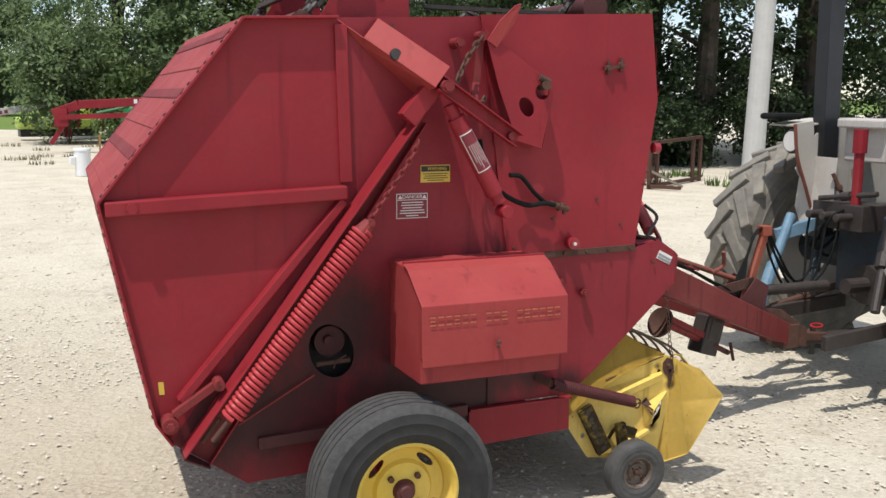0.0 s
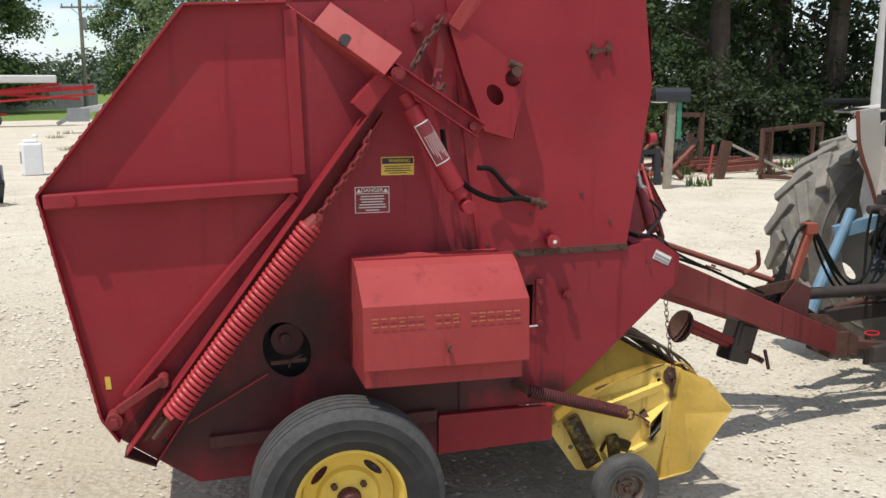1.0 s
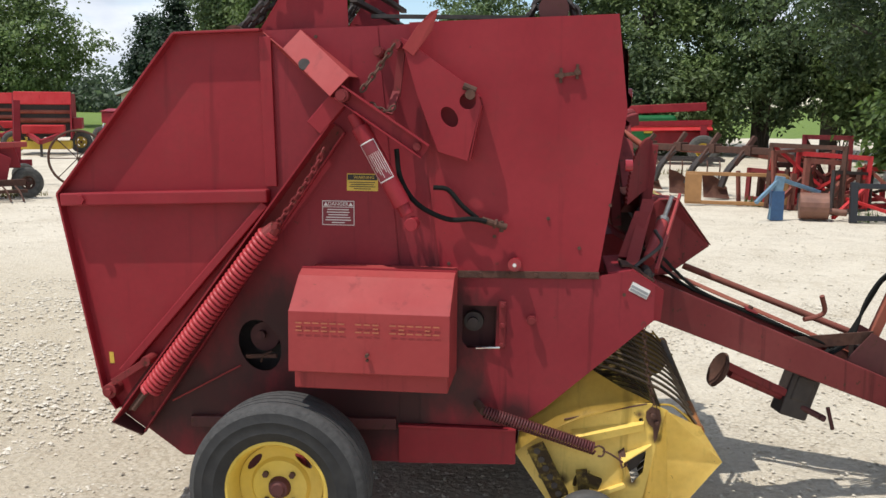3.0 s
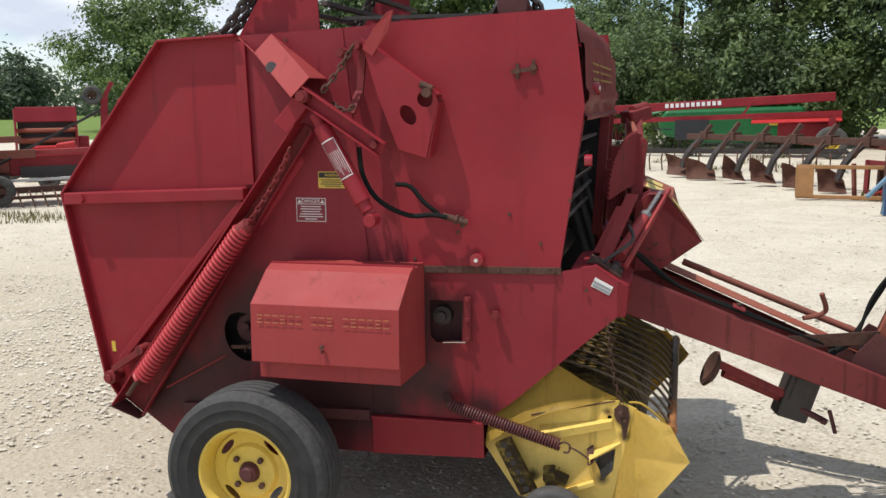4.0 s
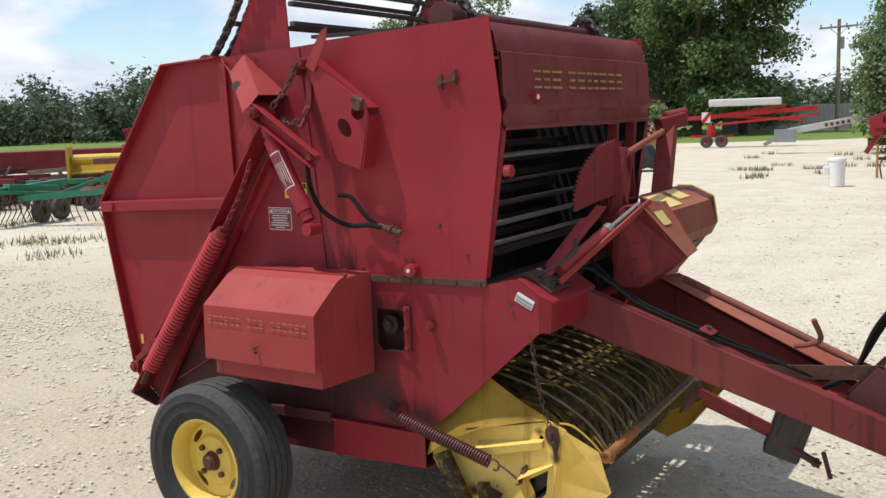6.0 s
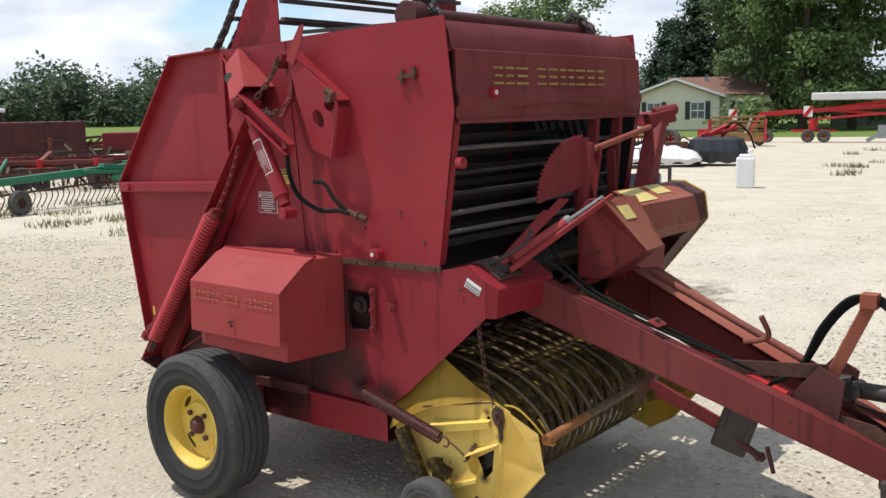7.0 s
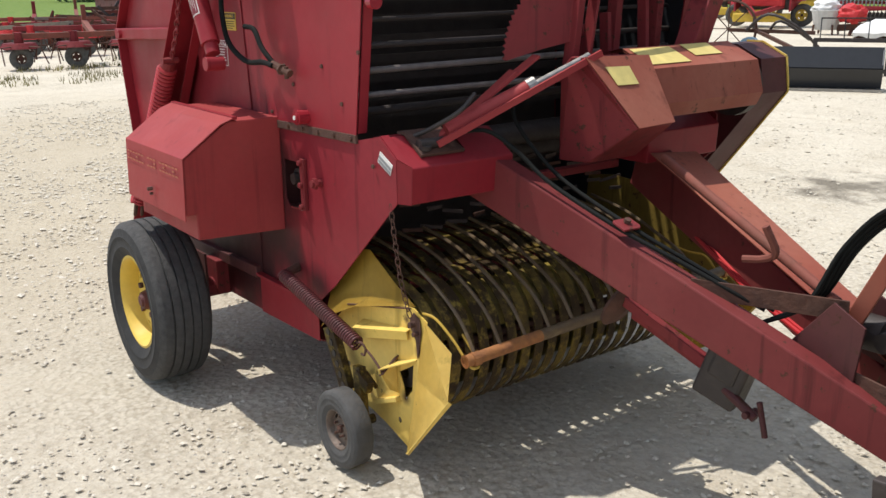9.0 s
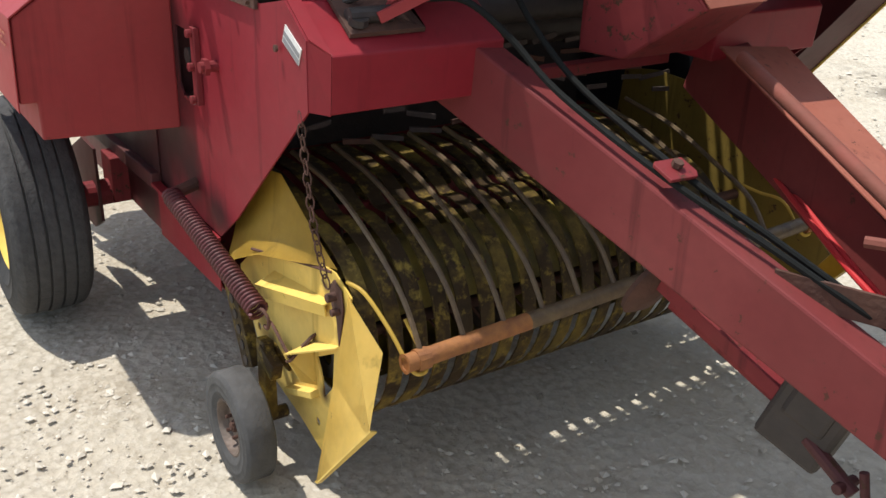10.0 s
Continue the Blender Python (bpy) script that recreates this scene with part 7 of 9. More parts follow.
# buckets
def drum_thing(x, y, name, label, square):
    t = thing(name, label, "bucket", pose(x, y, 0, 0, 0, 20))
    bm = bmesh.new()
    if square:
        box(bm, -0.20, 0.20, -0.18, 0.18, 0.0, 0.68)
        box(bm, -0.14, 0.14, -0.11, 0.11, 0.68, 0.75)
        cyl(bm, (0.1, 0, 0.78), (0.1, 0, 0.86), 0.06, 12)
        part("jug", bm, WHITE_PLASTIC, t, bevel=0.05)
        bm = bmesh.new()
        box(bm, -0.206, -0.201, -0.06, 0.1, 0.25, 0.5)
        part("mark", bm, GREY_METAL, t)
    else:
        lathe(bm, [(0.001, 0.0), (0.168, 0.0), (0.176, 0.28), (0.184, 0.58), (0.196, 0.59), (0.196, 0.63), (0.184, 0.65), (0.001, 0.655)], (0, 0, 0), "z", 28)
        part("pail", bm, WHITE_PLASTIC, t, smooth=True)
        bm = bmesh.new()
        tube(bm, [(0.196 * math.cos(a), 0.196 * math.sin(a), 0.58 - 0.12 * math.sin(a)) for a in [k * math.pi / 10 for k in range(11)]], 0.006, 6)
        part("bail_handle", bm, STEEL, t)
        bm = bmesh.new()
        box(bm, -0.30, -0.17, -0.06, 0.06, 0.28, 0.46)
        part("hung_cup", bm, WHITE_PLASTIC, t, bevel=0.02)
    return t


drum_thing(-0.8, 19.8, "plastic_pail", "large white plastic pail standing on gravel", False)
drum_thing(-4.15, 17.6, "plastic_jug", "big white square plastic jug on gravel", True)

# loader bucket and fork rack
make("loader_bucket", "black front-loader bucket lying on gravel", "loader bucket", pose(-4.68, 11.8, 0, 0, 0, 34), [
    ("floor_sheet", BLACK_PAINT, [("sheet", [(-1.15, 0.0, 0.05), (1.15, 0.0, 0.05), (1.15, 0.65, 0.02), (-1.15, 0.65, 0.02)], 0.02)]),
    ("heel_sheet", BLACK_PAINT, [("sheet", [(-1.15, 0.0, 0.05), (1.15, 0.0, 0.05), (1.15, -0.12, 0.35), (-1.15, -0.12, 0.35)], 0.02)]),
    ("back_sheet", BLACK_PAINT, [("sheet", [(-1.15, -0.12, 0.35), (1.15, -0.12, 0.35), (1.15, 0.02, 0.66), (-1.15, 0.02, 0.66)], 0.02)]),
    ("end_plate", GREY_METAL, [("box", -1.17, -1.14, -0.12, 0.62, 0.02, 0.12), ("sheet", [(1.15, -0.1, 0.64), (1.15, 0.62, 0.03), (1.15, 0.0, 0.03), (1.15, -0.12, 0.35)], 0.025), ("sheet", [(-1.15, -0.1, 0.64), (-1.15, 0.62, 0.03), (-1.15, 0.0, 0.03), (-1.15, -0.12, 0.35)], 0.025)]),
    ("lip", STEEL, [("box", -1.18, 1.18, -0.16, -0.02, 0.0, 0.035)])])
make("fork_rack", "rusty black steel fork rack on gravel", "fork rack", pose(-5.3, 14.4, 0, 0, 0, 30), [
    ("rail", DARK, [("beam", (-0.75, 0, 0.62), (0.75, 0, 0.62), 0.06, 0.07), ("beam", (0.3, 0, 0.08), (0.75, 0, 0.08), 0.06, 0.07), ("beam", (-0.65, 0.1, 1.0), (0.55, 0.1, 1.0), 0.025, 0.025)]),
    ("upright", DARK, [("beam", (x, 0, 0), (x, 0, 0.64), 0.07, 0.07) for x in (0.75, 0.5, -0.72)]),
    ("hoop", BLACK_PAINT, [("beam", (x, 0.1, 0.6), (x, 0.1, 1.01), 0.02, 0.02) for x in (-0.65, -0.25, 0.15, 0.55)])])

# covered mowers
def tarp(name, label, x, y, rz, l, w, h, mat, frame_mat, seed):
    t = thing(name, label, "covered mower", pose(x, y, 0, 0, 0, rz))
    bm = bmesh.new()
    nx, ny = 22, 9
    vs = []
    for i in range(nx):
        row = []
        for j in range(ny):
            u, v = i / (nx - 1) * 2 - 1, j / (ny - 1) * 2 - 1
            d = max(abs(u) ** 3, abs(v) ** 2)
            z = h * (1 - 0.62 * d) + 0.10 * noise.noise((u * 4 + seed, v * 3, 1)) + 0.05 * noise.noise((u * 11 + seed, v * 9, 5))
            row.append(bm.verts.new((u * l / 2, v * w / 2, max(0.22, z))))
        vs.append(row)
    for i in range(nx - 1):
        for j in range(ny - 1):
            bm.faces.new((vs[i][j], vs[i + 1][j], vs[i + 1][j + 1], vs[i][j + 1]))
    edge = [vs[i][0] for i in range(nx)] + [vs[-1][j] for j in range(1, ny)] + [vs[i][-1] for i in range(nx - 2, -1, -1)] + [vs[0][j] for j in range(ny - 2, 0, -1)]
    low = [bm.verts.new((v.co.x * 0.97, v.co.y * 0.97, 0.12 + 0.05 * math.sin(k * 1.3))) for k, v in enumerate(edge)]
    n = len(edge)
    for k in range(n):
        bm.faces.new((edge[k], edge[(k + 1) % n], low[(k + 1) % n], low[k]))
    part("cover", bm, mat, t, smooth=True)
    bm = bmesh.new()
    beam(bm, (-l / 2, 0, 0.12), (l / 2, 0, 0.12), 0.25, 0.12)
    beam(bm, (l * 0.2, w * 0.3, 0.25), (l * 0.55, w * 0.9, 0.6), 0.1, 0.12)
    part("cutter_bar", bm, frame_mat, t)
    bm = bmesh.new()
    box(bm, l * 0.1, l * 0.35, -0.2, 0.35, h * 0.8, h * 1.12)
    tube(bm, [(l * 0.2, 0.2, h), (l * 0.3, 0.3, h * 1.35), (l * 0.4, 0.2, h * 1.1)], 0.03, 6)
    part("head_gear", bm, RED_BRIGHT if mat is TARP_BLACK else RUST, t)
    return t


tarp("covered_mower", "disc mower under a white tarpaulin", -9.35, 23.8, 26, 2.7, 1.3, 0.66, TARP_WHITE, RUST, 1)
def seed_tub(x, y, rz):
    t = make("seed_tub", "grey-white tapered tub holding crumpled red and white bags", "tub", pose(x, y, 0, 0, 0, rz), [
        ("tub", WHITE_PAINT, [("cyl", (0, 0, 0.14), (0, 0, 0.74), 0.34, 18, 0.46)], 0.02),
        ("leg", RUST, [("beam", (0.3 * c, 0.3 * s, 0), (0.28 * c, 0.28 * s, 0.3), 0.05, 0.05) for c, s in ((1, 1), (1, -1), (-1, 1), (-1, -1))]),
        ("spout", RUST, [("beam", (0.35, 0, 0.2), (1.5, -0.1, 0.3), 0.12, 0.2), ("beam", (0.8, -0.3, 0), (0.8, 0.3, 0.45), 0.08, 0.08)])])
    for name, mat, cx, cz, r, seed in (("white_bag", TARP_WHITE, -0.05, 0.8, 0.40, 3), ("red_bag", RED_BRIGHT, 0.75, 0.62, 0.42, 7)):
        bm = bmesh.new()
        bmesh.ops.create_icosphere(bm, subdivisions=3, radius=r)
        for v in bm.verts:
            n = noise.noise(v.co * 5.5 + Vector((seed, 0, 0))) + 0.5 * noise.noise(v.co * 12)
            v.co = v.co * (1 + 0.34 * n)
            v.co.z = v.co.z * 0.72 + cz
            v.co.x += cx
        part(name, bm, mat, t)


seed_tub(-12.8, 25.4, 15)
def skirted_mower(x, y, rz):
    """A disc mower with a dark canvas skirt hanging in folds round a steel frame."""
    t = thing("skirted_mower", "red disc mower with a folded dark canvas skirt", "hay mower", pose(x, y, 0, 0, 0, rz))
    bm = bmesh.new()
    n = 44
    loops = []
    for wx, wy, z, fold in ((0.62, 0.42, 0.86, 0.0), (0.78, 0.58, 0.80, 0.01), (0.92, 0.66, 0.45, 0.03), (0.86, 0.60, 0.10, 0.05)):
        ring = []
        for k in range(n):
            a = k * math.tau / n
            c, s = math.cos(a), math.sin(a)
            q = 1.0 / max(abs(c), abs(s)) ** 0.75
            f = 1 + fold * math.sin(k * 2.4) + fold * 0.7 * math.sin(k * 5.1)
            ring.append(bm.verts.new((wx * c * q * f, wy * s * q * f, z + fold * 0.6 * math.sin(k * 1.7))))
        loops.append(ring)
    for a, b in zip(loops[:-1], loops[1:]):
        for k in range(n):
            bm.faces.new((a[k], a[(k + 1) % n], b[(k + 1) % n], b[k]))
    bm.faces.new(loops[0])
    part("canvas_skirt", bm, TARP_BLACK, t)
    for k, (p, q, w) in enumerate((((-0.5, 0.1, 0.9), (0.6, 0.2, 1.1), 0.12), ((0.1, 0.3, 0.9), (0.5, 0.9, 1.25), 0.10), ((-0.2, -0.1, 0.95), (0.3, 0.4, 1.2), 0.14))):
        bm = bmesh.new()
        beam(bm, p, q, w, w)
        part("mower_arm", bm, RED_BRIGHT if k else RED, t, bevel=0.02)
    bm = bmesh.new()
    tube(bm, curve_pts([(0.2, 0.2, 1.1), (0.5, 0.1, 1.3), (0.9, 0.2, 1.0), (1.1, 0.3, 0.5)], 5), 0.03, 6)
    part("mower_hose", bm, BLACK_RUBBER, t, smooth=True)


skirted_mower(-7.9, 25.0, 15)

# grain drill
make("grain_drill", "long dark red grain drill with seed tubes", "grain drill", pose(-15.75, 34.1, 0, 0, 0, 0), [
    ("hopper", RED, [("box", -1.8, 1.8, -0.35, 0.35, 0.98, 1.45)], 0.05),
    ("lid", RED, [("sheet", [(-1.8, -0.4, 1.46), (1.8, -0.4, 1.46), (1.8, 0.36, 1.56), (-1.8, 0.36, 1.56)], 0.03)]),
    ("frame", RED, [("beam", (-1.8, 0, 0.72), (1.8, 0, 0.72), 0.5, 0.1), ("beam", (-1.75, -0.5, 0.55), (1.75, -0.5, 0.55), 0.1, 0.1)]),
    ("seed_tubes", GREY_METAL, [("tube", [(x * 0.16 - 1.68, -0.36, 0.98), (x * 0.16 - 1.68, -0.45, 0.8), (x * 0.16 - 1.68, -0.4, 0.35)], 0.03, 6) for x in range(22)]),
    ("openers", DARK, [("cyl", (x * 0.16 - 1.68, -0.4, 0.2), (x * 0.16 - 1.66, -0.4, 0.2), 0.19, 12) for x in range(22)]),
    ("drawbar", RED, [("beam", (-1.0, -0.5, 0.55), (0, -2.0, 0.5), 0.1, 0.1), ("beam", (1.0, -0.5, 0.55), (0, -2.0, 0.5), 0.1, 0.1)])],
    [((-2.0, 0.1, 0.42), 0.42, 0.24, 0.2, RED), ((2.0, 0.1, 0.42), 0.42, 0.24, 0.2, RED)])

# haybine in front of the house
make("haybine", "orange-yellow hay mower with reel and red drawbar", "hay mower", pose(-12.2, 37.6, 0, 0, 0, 18) @ Matrix.Scale(0.76, 4), [
    ("platform", FAR_ORANGE, [("box", -1.5, 1.5, -0.3, 0.5, 0.28, 0.75), ("beam", (-1.5, 0.55, 1.1), (1.5, 0.55, 1.1), 0.05, 0.08), ("beam", (-1.5, 0.6, 1.4), (1.5, 0.6, 1.4), 0.05, 0.08), ("beam", (-1.5, 0.65, 1.68), (1.5, 0.65, 1.68), 0.06, 0.12)], 0.02),
    ("reel_bats", FAR_ORANGE, [("beam", (-1.45, -0.15 + 0.22 * math.cos(a), 1.15 + 0.3 * math.sin(a)), (1.45, -0.15 + 0.22 * math.cos(a), 1.15 + 0.3 * math.sin(a)), 0.05, 0.07) for a in (0.3, 1.6, 2.8, 4.1, 5.3)]),
    ("reel_tines", RUST, [("beam", (-1.4 + 0.14 * k, -0.4, 1.15), (-1.4 + 0.14 * k, -0.45, 0.85), 0.02, 0.02) for k in range(21)]),
    ("end_frame", RED_BRIGHT, [("plate", [(-1.62, 0.3), (-1.62, 1.55), (-1.5, 1.6), (-1.45, 0.3)], -0.5, 0.4), ("plate", [(1.5, 0.3), (1.5, 1.6), (1.6, 1.55), (1.62, 0.3)], -0.5, 0.4)]),
    ("drawbar", RED_BRIGHT, [("beam", (-1.6, 0, 0.9), (-2.0, -1.6, 0.6), 0.14, 0.18), ("box", -2.2, -1.7, -0.5, 0.3, 0.4, 1.0)])],
    [((-1.2, 0.8, 0.33), 0.33, 0.22, 0.16, FAR_YELLOW), ((1.2, 0.8, 0.33), 0.33, 0.22, 0.16, FAR_YELLOW)])

# rotary rake with long red arms and a white covered box, warning boards
make("rotary_rake", "red folding rotary rake with striped warning boards", "hay rake", pose(-9.2, 42.5, 0, 0, 0, 12), [
    ("main_beam", RED_BRIGHT, [("beam", (-3.6, 0, 1.35), (3.6, 0, 1.75), 0.2, 0.2), ("beam", (-1.6, 0, 1.55), (3.0, 0.3, 1.2), 0.14, 0.12), ("beam", (-3.6, 0, 1.35), (-4.1, 0, 0.4), 0.12, 0.16)]),
    ("wing_arm", RED_BRIGHT, [("beam", (-3.0, 0.4, 1.3), (2.2, 0.7, 1.9), 0.12, 0.12), ("beam", (-1.0, -0.4, 1.1), (3.6, -0.4, 1.45), 0.1, 0.1), ("cyl", (-1.2, 0, 1.1), (-1.2, 0, 0.5), 0.2, 12), ("beam", (-2.2, 0, 0.55), (-0.2, 0, 0.55), 0.1, 0.12)]),
    ("white_cover", TARP_WHITE, [("box", -1.3, 2.0, -0.35, 0.45, 1.95, 2.3)], 0.06),
    ("warning_board", TRIM_WHITE, [("box", -5.0, -4.6, -0.45, -0.42, 1.1, 1.6), ("box", -1.6, -1.2, -0.55, -0.52, 1.2, 1.7)]),
    ("board_stripe", RED_BRIGHT, [("plate", [(-5.0, 1.1), (-4.85, 1.1), (-4.6, 1.45), (-4.6, 1.6), (-4.7, 1.6), (-5.0, 1.2)], -0.46, -0.452), ("plate", [(-1.6, 1.2), (-1.45, 1.2), (-1.2, 1.55), (-1.2, 1.7), (-1.3, 1.7), (-1.6, 1.3)], -0.56, -0.552)]),
    ("skid", WHITE_PAINT, [("beam", (-4.0, 0, 1.2), (-4.4, 0, 0.1), 0.08, 0.1)])],
    [((-3.2, -0.3, 0.28), 0.28, 0.2, 0.12, RED), ((-1.4, -0.3, 0.3), 0.3, 0.2, 0.12, RED), ((-0.7, -0.3, 0.3), 0.3, 0.2, 0.12, RED)])
make("shipping_shed", "grey metal container beyond the lawn", "container", pose(-13.0, 70, 0, 0, 0, 8), [
    ("wall", GREY_METAL, [("box", -4.5, 4.5, -1, 1, 0, 1.9)]), ("ribs", GREY_METAL, [("box", -4.4 + 0.3 * k, -4.3 + 0.3 * k, -1.05, -1.0, 0.05, 1.85) for k in range(30)])])

# white-armed mower, lime mower
make("trailed_mower", "white and red trailed mower with long white arm", "hay mower", pose(-3.9, 36.0, 0, 0, 0, 10), [
    ("arm", WHITE_PAINT, [("beam", (-1.5, 0, 0.85), (2.6, 0, 1.55), 0.16, 0.26), ("beam", (2.6, 0, 1.55), (3.6, 0.3, 1.6), 0.12, 0.2)], 0.02),
    ("hitch", GREY_METAL, [("beam", (-1.5, 0, 0.85), (-2.4, 0, 0.35), 0.15, 0.15), ("box", -2.0, -1.2, -0.3, 0.3, 0.45, 0.95)]),
    ("head", RED_BRIGHT, [("box", 2.4, 3.3, -0.6, 0.6, 0.6, 1.3), ("beam", (2.9, 0, 0.2), (2.9, 0, 1.3), 0.3, 0.3)]),
    ("arm_marking", RED_INK, [("box", -0.15 + 0.2 * k, -0.03 + 0.2 * k, -0.095, -0.086, 1.03 + 0.03 * k, 1.15 + 0.03 * k) for k in range(5)])])
make("disc_mower", "lime green covered disc mower", "hay mower", pose(-1.4, 39.0, 0, 0, 0, 8), [
    ("cover", LIME, [("box", -1.6, 1.6, -0.6, 0.6, 0.45, 0.95), ("box", 0.6, 1.5, -0.4, 0.4, 0.95, 1.3)], 0.12),
    ("frame", BLACK_PAINT, [("box", -1.5, 1.5, -0.5, 0.5, 0.15, 0.45)]), ("headstock", RED, [("beam", (1.7, 0, 0.3), (1.7, 0, 1.5), 0.3, 0.3)])])

# red boom mower-conditioner, green tank behind it
make("mower_conditioner", "red mower-conditioner with long swing tongue", "hay mower", pose(4.7, 28.6, 0, 0, 0, -6), [
    ("tongue", RED, [("beam", (-5.4, 0, 1.55), (1.6, 0, 1.92), 0.25, 0.28), ("beam", (-5.4, 0, 1.55), (-6.2, 0, 1.25), 0.25, 0.3)], 0.02),
    ("lower_beam", RED, [("beam", (-6.0, -0.2, 1.15), (1.8, -0.2, 1.4), 0.16, 0.16), ("box", -6.15, -5.75, -0.25, 0.25, 0.85, 1.45), ("beam", (-5.9, 0, 0.9), (-6.3, 0, 0.3), 0.12, 0.14)]),
    ("header", RED, [("box", -0.1, 1.7, -0.4, 0.9, 0.62, 1.10)], 0.03), ("hood", RED_BRIGHT, [("sheet", [(-0.9, -0.8, 1.08), (1.8, -0.8, 1.14), (1.8, 0.4, 1.30), (-0.9, 0.4, 1.24)], 0.04)], 0.01), ("strut", RED, [("beam", (-1.2, -0.1, 1.36), (-0.9, -0.1, 1.80), 0.07, 0.07)]),
    ("tongue_marking", TRIM_WHITE, [("box", -3.7 + 0.17 * k, -3.59 + 0.17 * k, -0.135, -0.127, 1.595 + 0.0085 * k, 1.735 + 0.0085 * k) for k in range(11)]),
    ("hopper", BLACK_PAINT, [("box", -3.3, -2.25, -0.7, -0.3, 0.55, 1.2), ("beam", (-4.0, -0.5, 0.9), (-3.4, -0.5, 0.9), 0.05, 0.05)]),
    ("wheel_strut", RED, [("beam", (1.5, -0.8, 1.3), (1.5, -0.8, 0.5), 0.12, 0.2)])],
    [((1.5, -1.1, 0.5), 0.5, 0.3, 0.24, FAR_YELLOW)])
make("sprayer_tank", "green farm tank with yellow badge", "farm tank", pose(3.3, 31.2, 0, 0, 0, 0), [
    ("tank", GREEN, [("plate", [(-2.4, 0.6), (-2.6, 1.1), (-2.3, 1.5), (2.3, 1.6), (2.5, 1.1), (1.4, 0.35), (-1.0, 0.35)], -0.5, 1.0)], 0.1),
    ("badge", FAR_YELLOW, [("box", 1.2, 1.5, -0.52, -0.505, 0.95, 1.2)]),
    ("tube_frame", GREEN, [("tube", [(-3.4, -0.3, 1.25), (-1, -0.3, 1.7), (2.2, -0.3, 1.72)], 0.05, 6)]),
    ("legs", DARK, [("beam", (x, 0, 0), (x, 0, 0.5), 0.12, 0.12) for x in (-1.8, 1.6)])])

# mouldboard plough
def plough():
    t = thing("mouldboard_plough", "rusty mouldboard plough with curved boards on gravel", "plough", pose(3.6, 17.9, 0, 0, 0, -50))
    bm = bmesh.new()
    beam(bm, (-3.0, 0.15, 0.98), (3.0, 0.15, 1.02), 0.12, 0.14)
    part("frame_beam", bm, RUST, t, bevel=0.01)
    for p, q in (((2.0, 0.15, 1.0), (3.4, 0.9, 0.75)), ((3.0, 0.15, 1.0), (3.4, 0.9, 0.75)), ((-1.2, 0.15, 1.0), (0.6, 1.0, 0.9))):
        bm = bmesh.new()
        beam(bm, p, q, 0.1, 0.12)
        part("hitch_bar", bm, RUST_RED, t, bevel=0.01)
    rng = random.Random(4)
    for k in range(6):
        x = -2.5 + k * 0.94
        bm = bmesh.new()
        tube(bm, curve_pts([(x + 0.12, 0.2, 1.0), (x + 0.05, 0.1, 0.95), (x - 0.10, -0.18, 0.62), (x - 0.18, -0.30, 0.25)], 4), 0.075, 6)
        part("shank", bm, DARK, t)
        bm = bmesh.new()
        beam(bm, (x + 0.15, 0.3, 1.25 + 0.1 * rng.random()), (x - 0.02, -0.1, 0.72), 0.09, 0.10)
        box(bm, x + 0.02, x + 0.24, 0.05, 0.3, 0.92, 1.12)
        part("trip_link", bm, RUST, t, bevel=0.008)
        bm = bmesh.new()
        n, size = 7, 0.50 + 0.16 * rng.random()
        g = []
        for i in range(n):
            row = []
            for j in range(5):
                u, v = i / (n - 1), j / 4
                curl = 0.26 * u * u * v + 0.30 * (v - 0.45) ** 2
                row.append(bm.verts.new((x - 0.02 - size * 0.66 * u + curl - 0.30 * v, -0.20 - size * 0.80 * u - curl + 0.24 * v, 0.01 + 0.62 * v * (0.30 + 0.95 * u - 0.42 * u * u) + 0.04 * u)))
            g.append(row)
        for i in range(n - 1):
            for j in range(4):
                bm.faces.new((g[i][j], g[i + 1][j], g[i + 1][j + 1], g[i][j + 1]))
        bmesh.ops.solidify(bm, geom=bm.faces[:], thickness=0.02)
        bmesh.ops.transform(bm, matrix=pose(x - 0.1, -0.25, 0, rng.uniform(-6, 6), rng.uniform(-5, 5), rng.uniform(-28, 22)) @ pose(-(x - 0.1), 0.25, 0) @ pose(0, 0, rng.uniform(0.0, 0.06)), verts=bm.verts)
        part("mouldboard", bm, BROWN_METAL, t, smooth=True)
    return t


plough()
make("harrow", "dark spring-tooth harrow behind the plough", "harrow", pose(2.8, 22.5, 0, 0, 0, -5), [
    ("frame", DARK, [("beam", (-3, y, 0.5), (3, y, 0.5), 0.08, 0.08) for y in (-0.6, 0, 0.6)]),
    ("cross", DARK, [("beam", (x, -0.6, 0.5), (x, 0.6, 0.5), 0.08, 0.06) for x in (-2.8, -1, 1, 2.8)]),
    ("teeth", RUST, [("tube", [(-2.9 + 0.32 * k, -0.6, 0.5), (-2.9 + 0.32 * k, -0.9, 0.35), (-2.9 + 0.32 * k, -0.7, 0.02)], 0.02, 5) for k in range(19)]),
    ("stand", FAR_ORANGE, [("beam", (-3.1, -0.3, 0), (-3.1, -0.3, 0.85), 0.05, 0.05)])])
make("pallet_frame", "rusty yellow box-section frame on gravel", "steel frame", pose(4.55, 14.75, 0, 0, 0, -8), [
    ("rail", FAR_ORANGE, [("beam", (-0.8, 0, 0.62), (1.1, 0, 0.62), 0.08, 0.07), ("beam", (-0.8, 0, 0.06), (1.1, 0, 0.06), 0.08, 0.07)], 0.01),
    ("upright", FAR_ORANGE, [("box", x - 0.16, x + 0.16, -0.05, 0.05, 0.06, 0.62) for x in (-0.65, 0.95)], 0.01)])

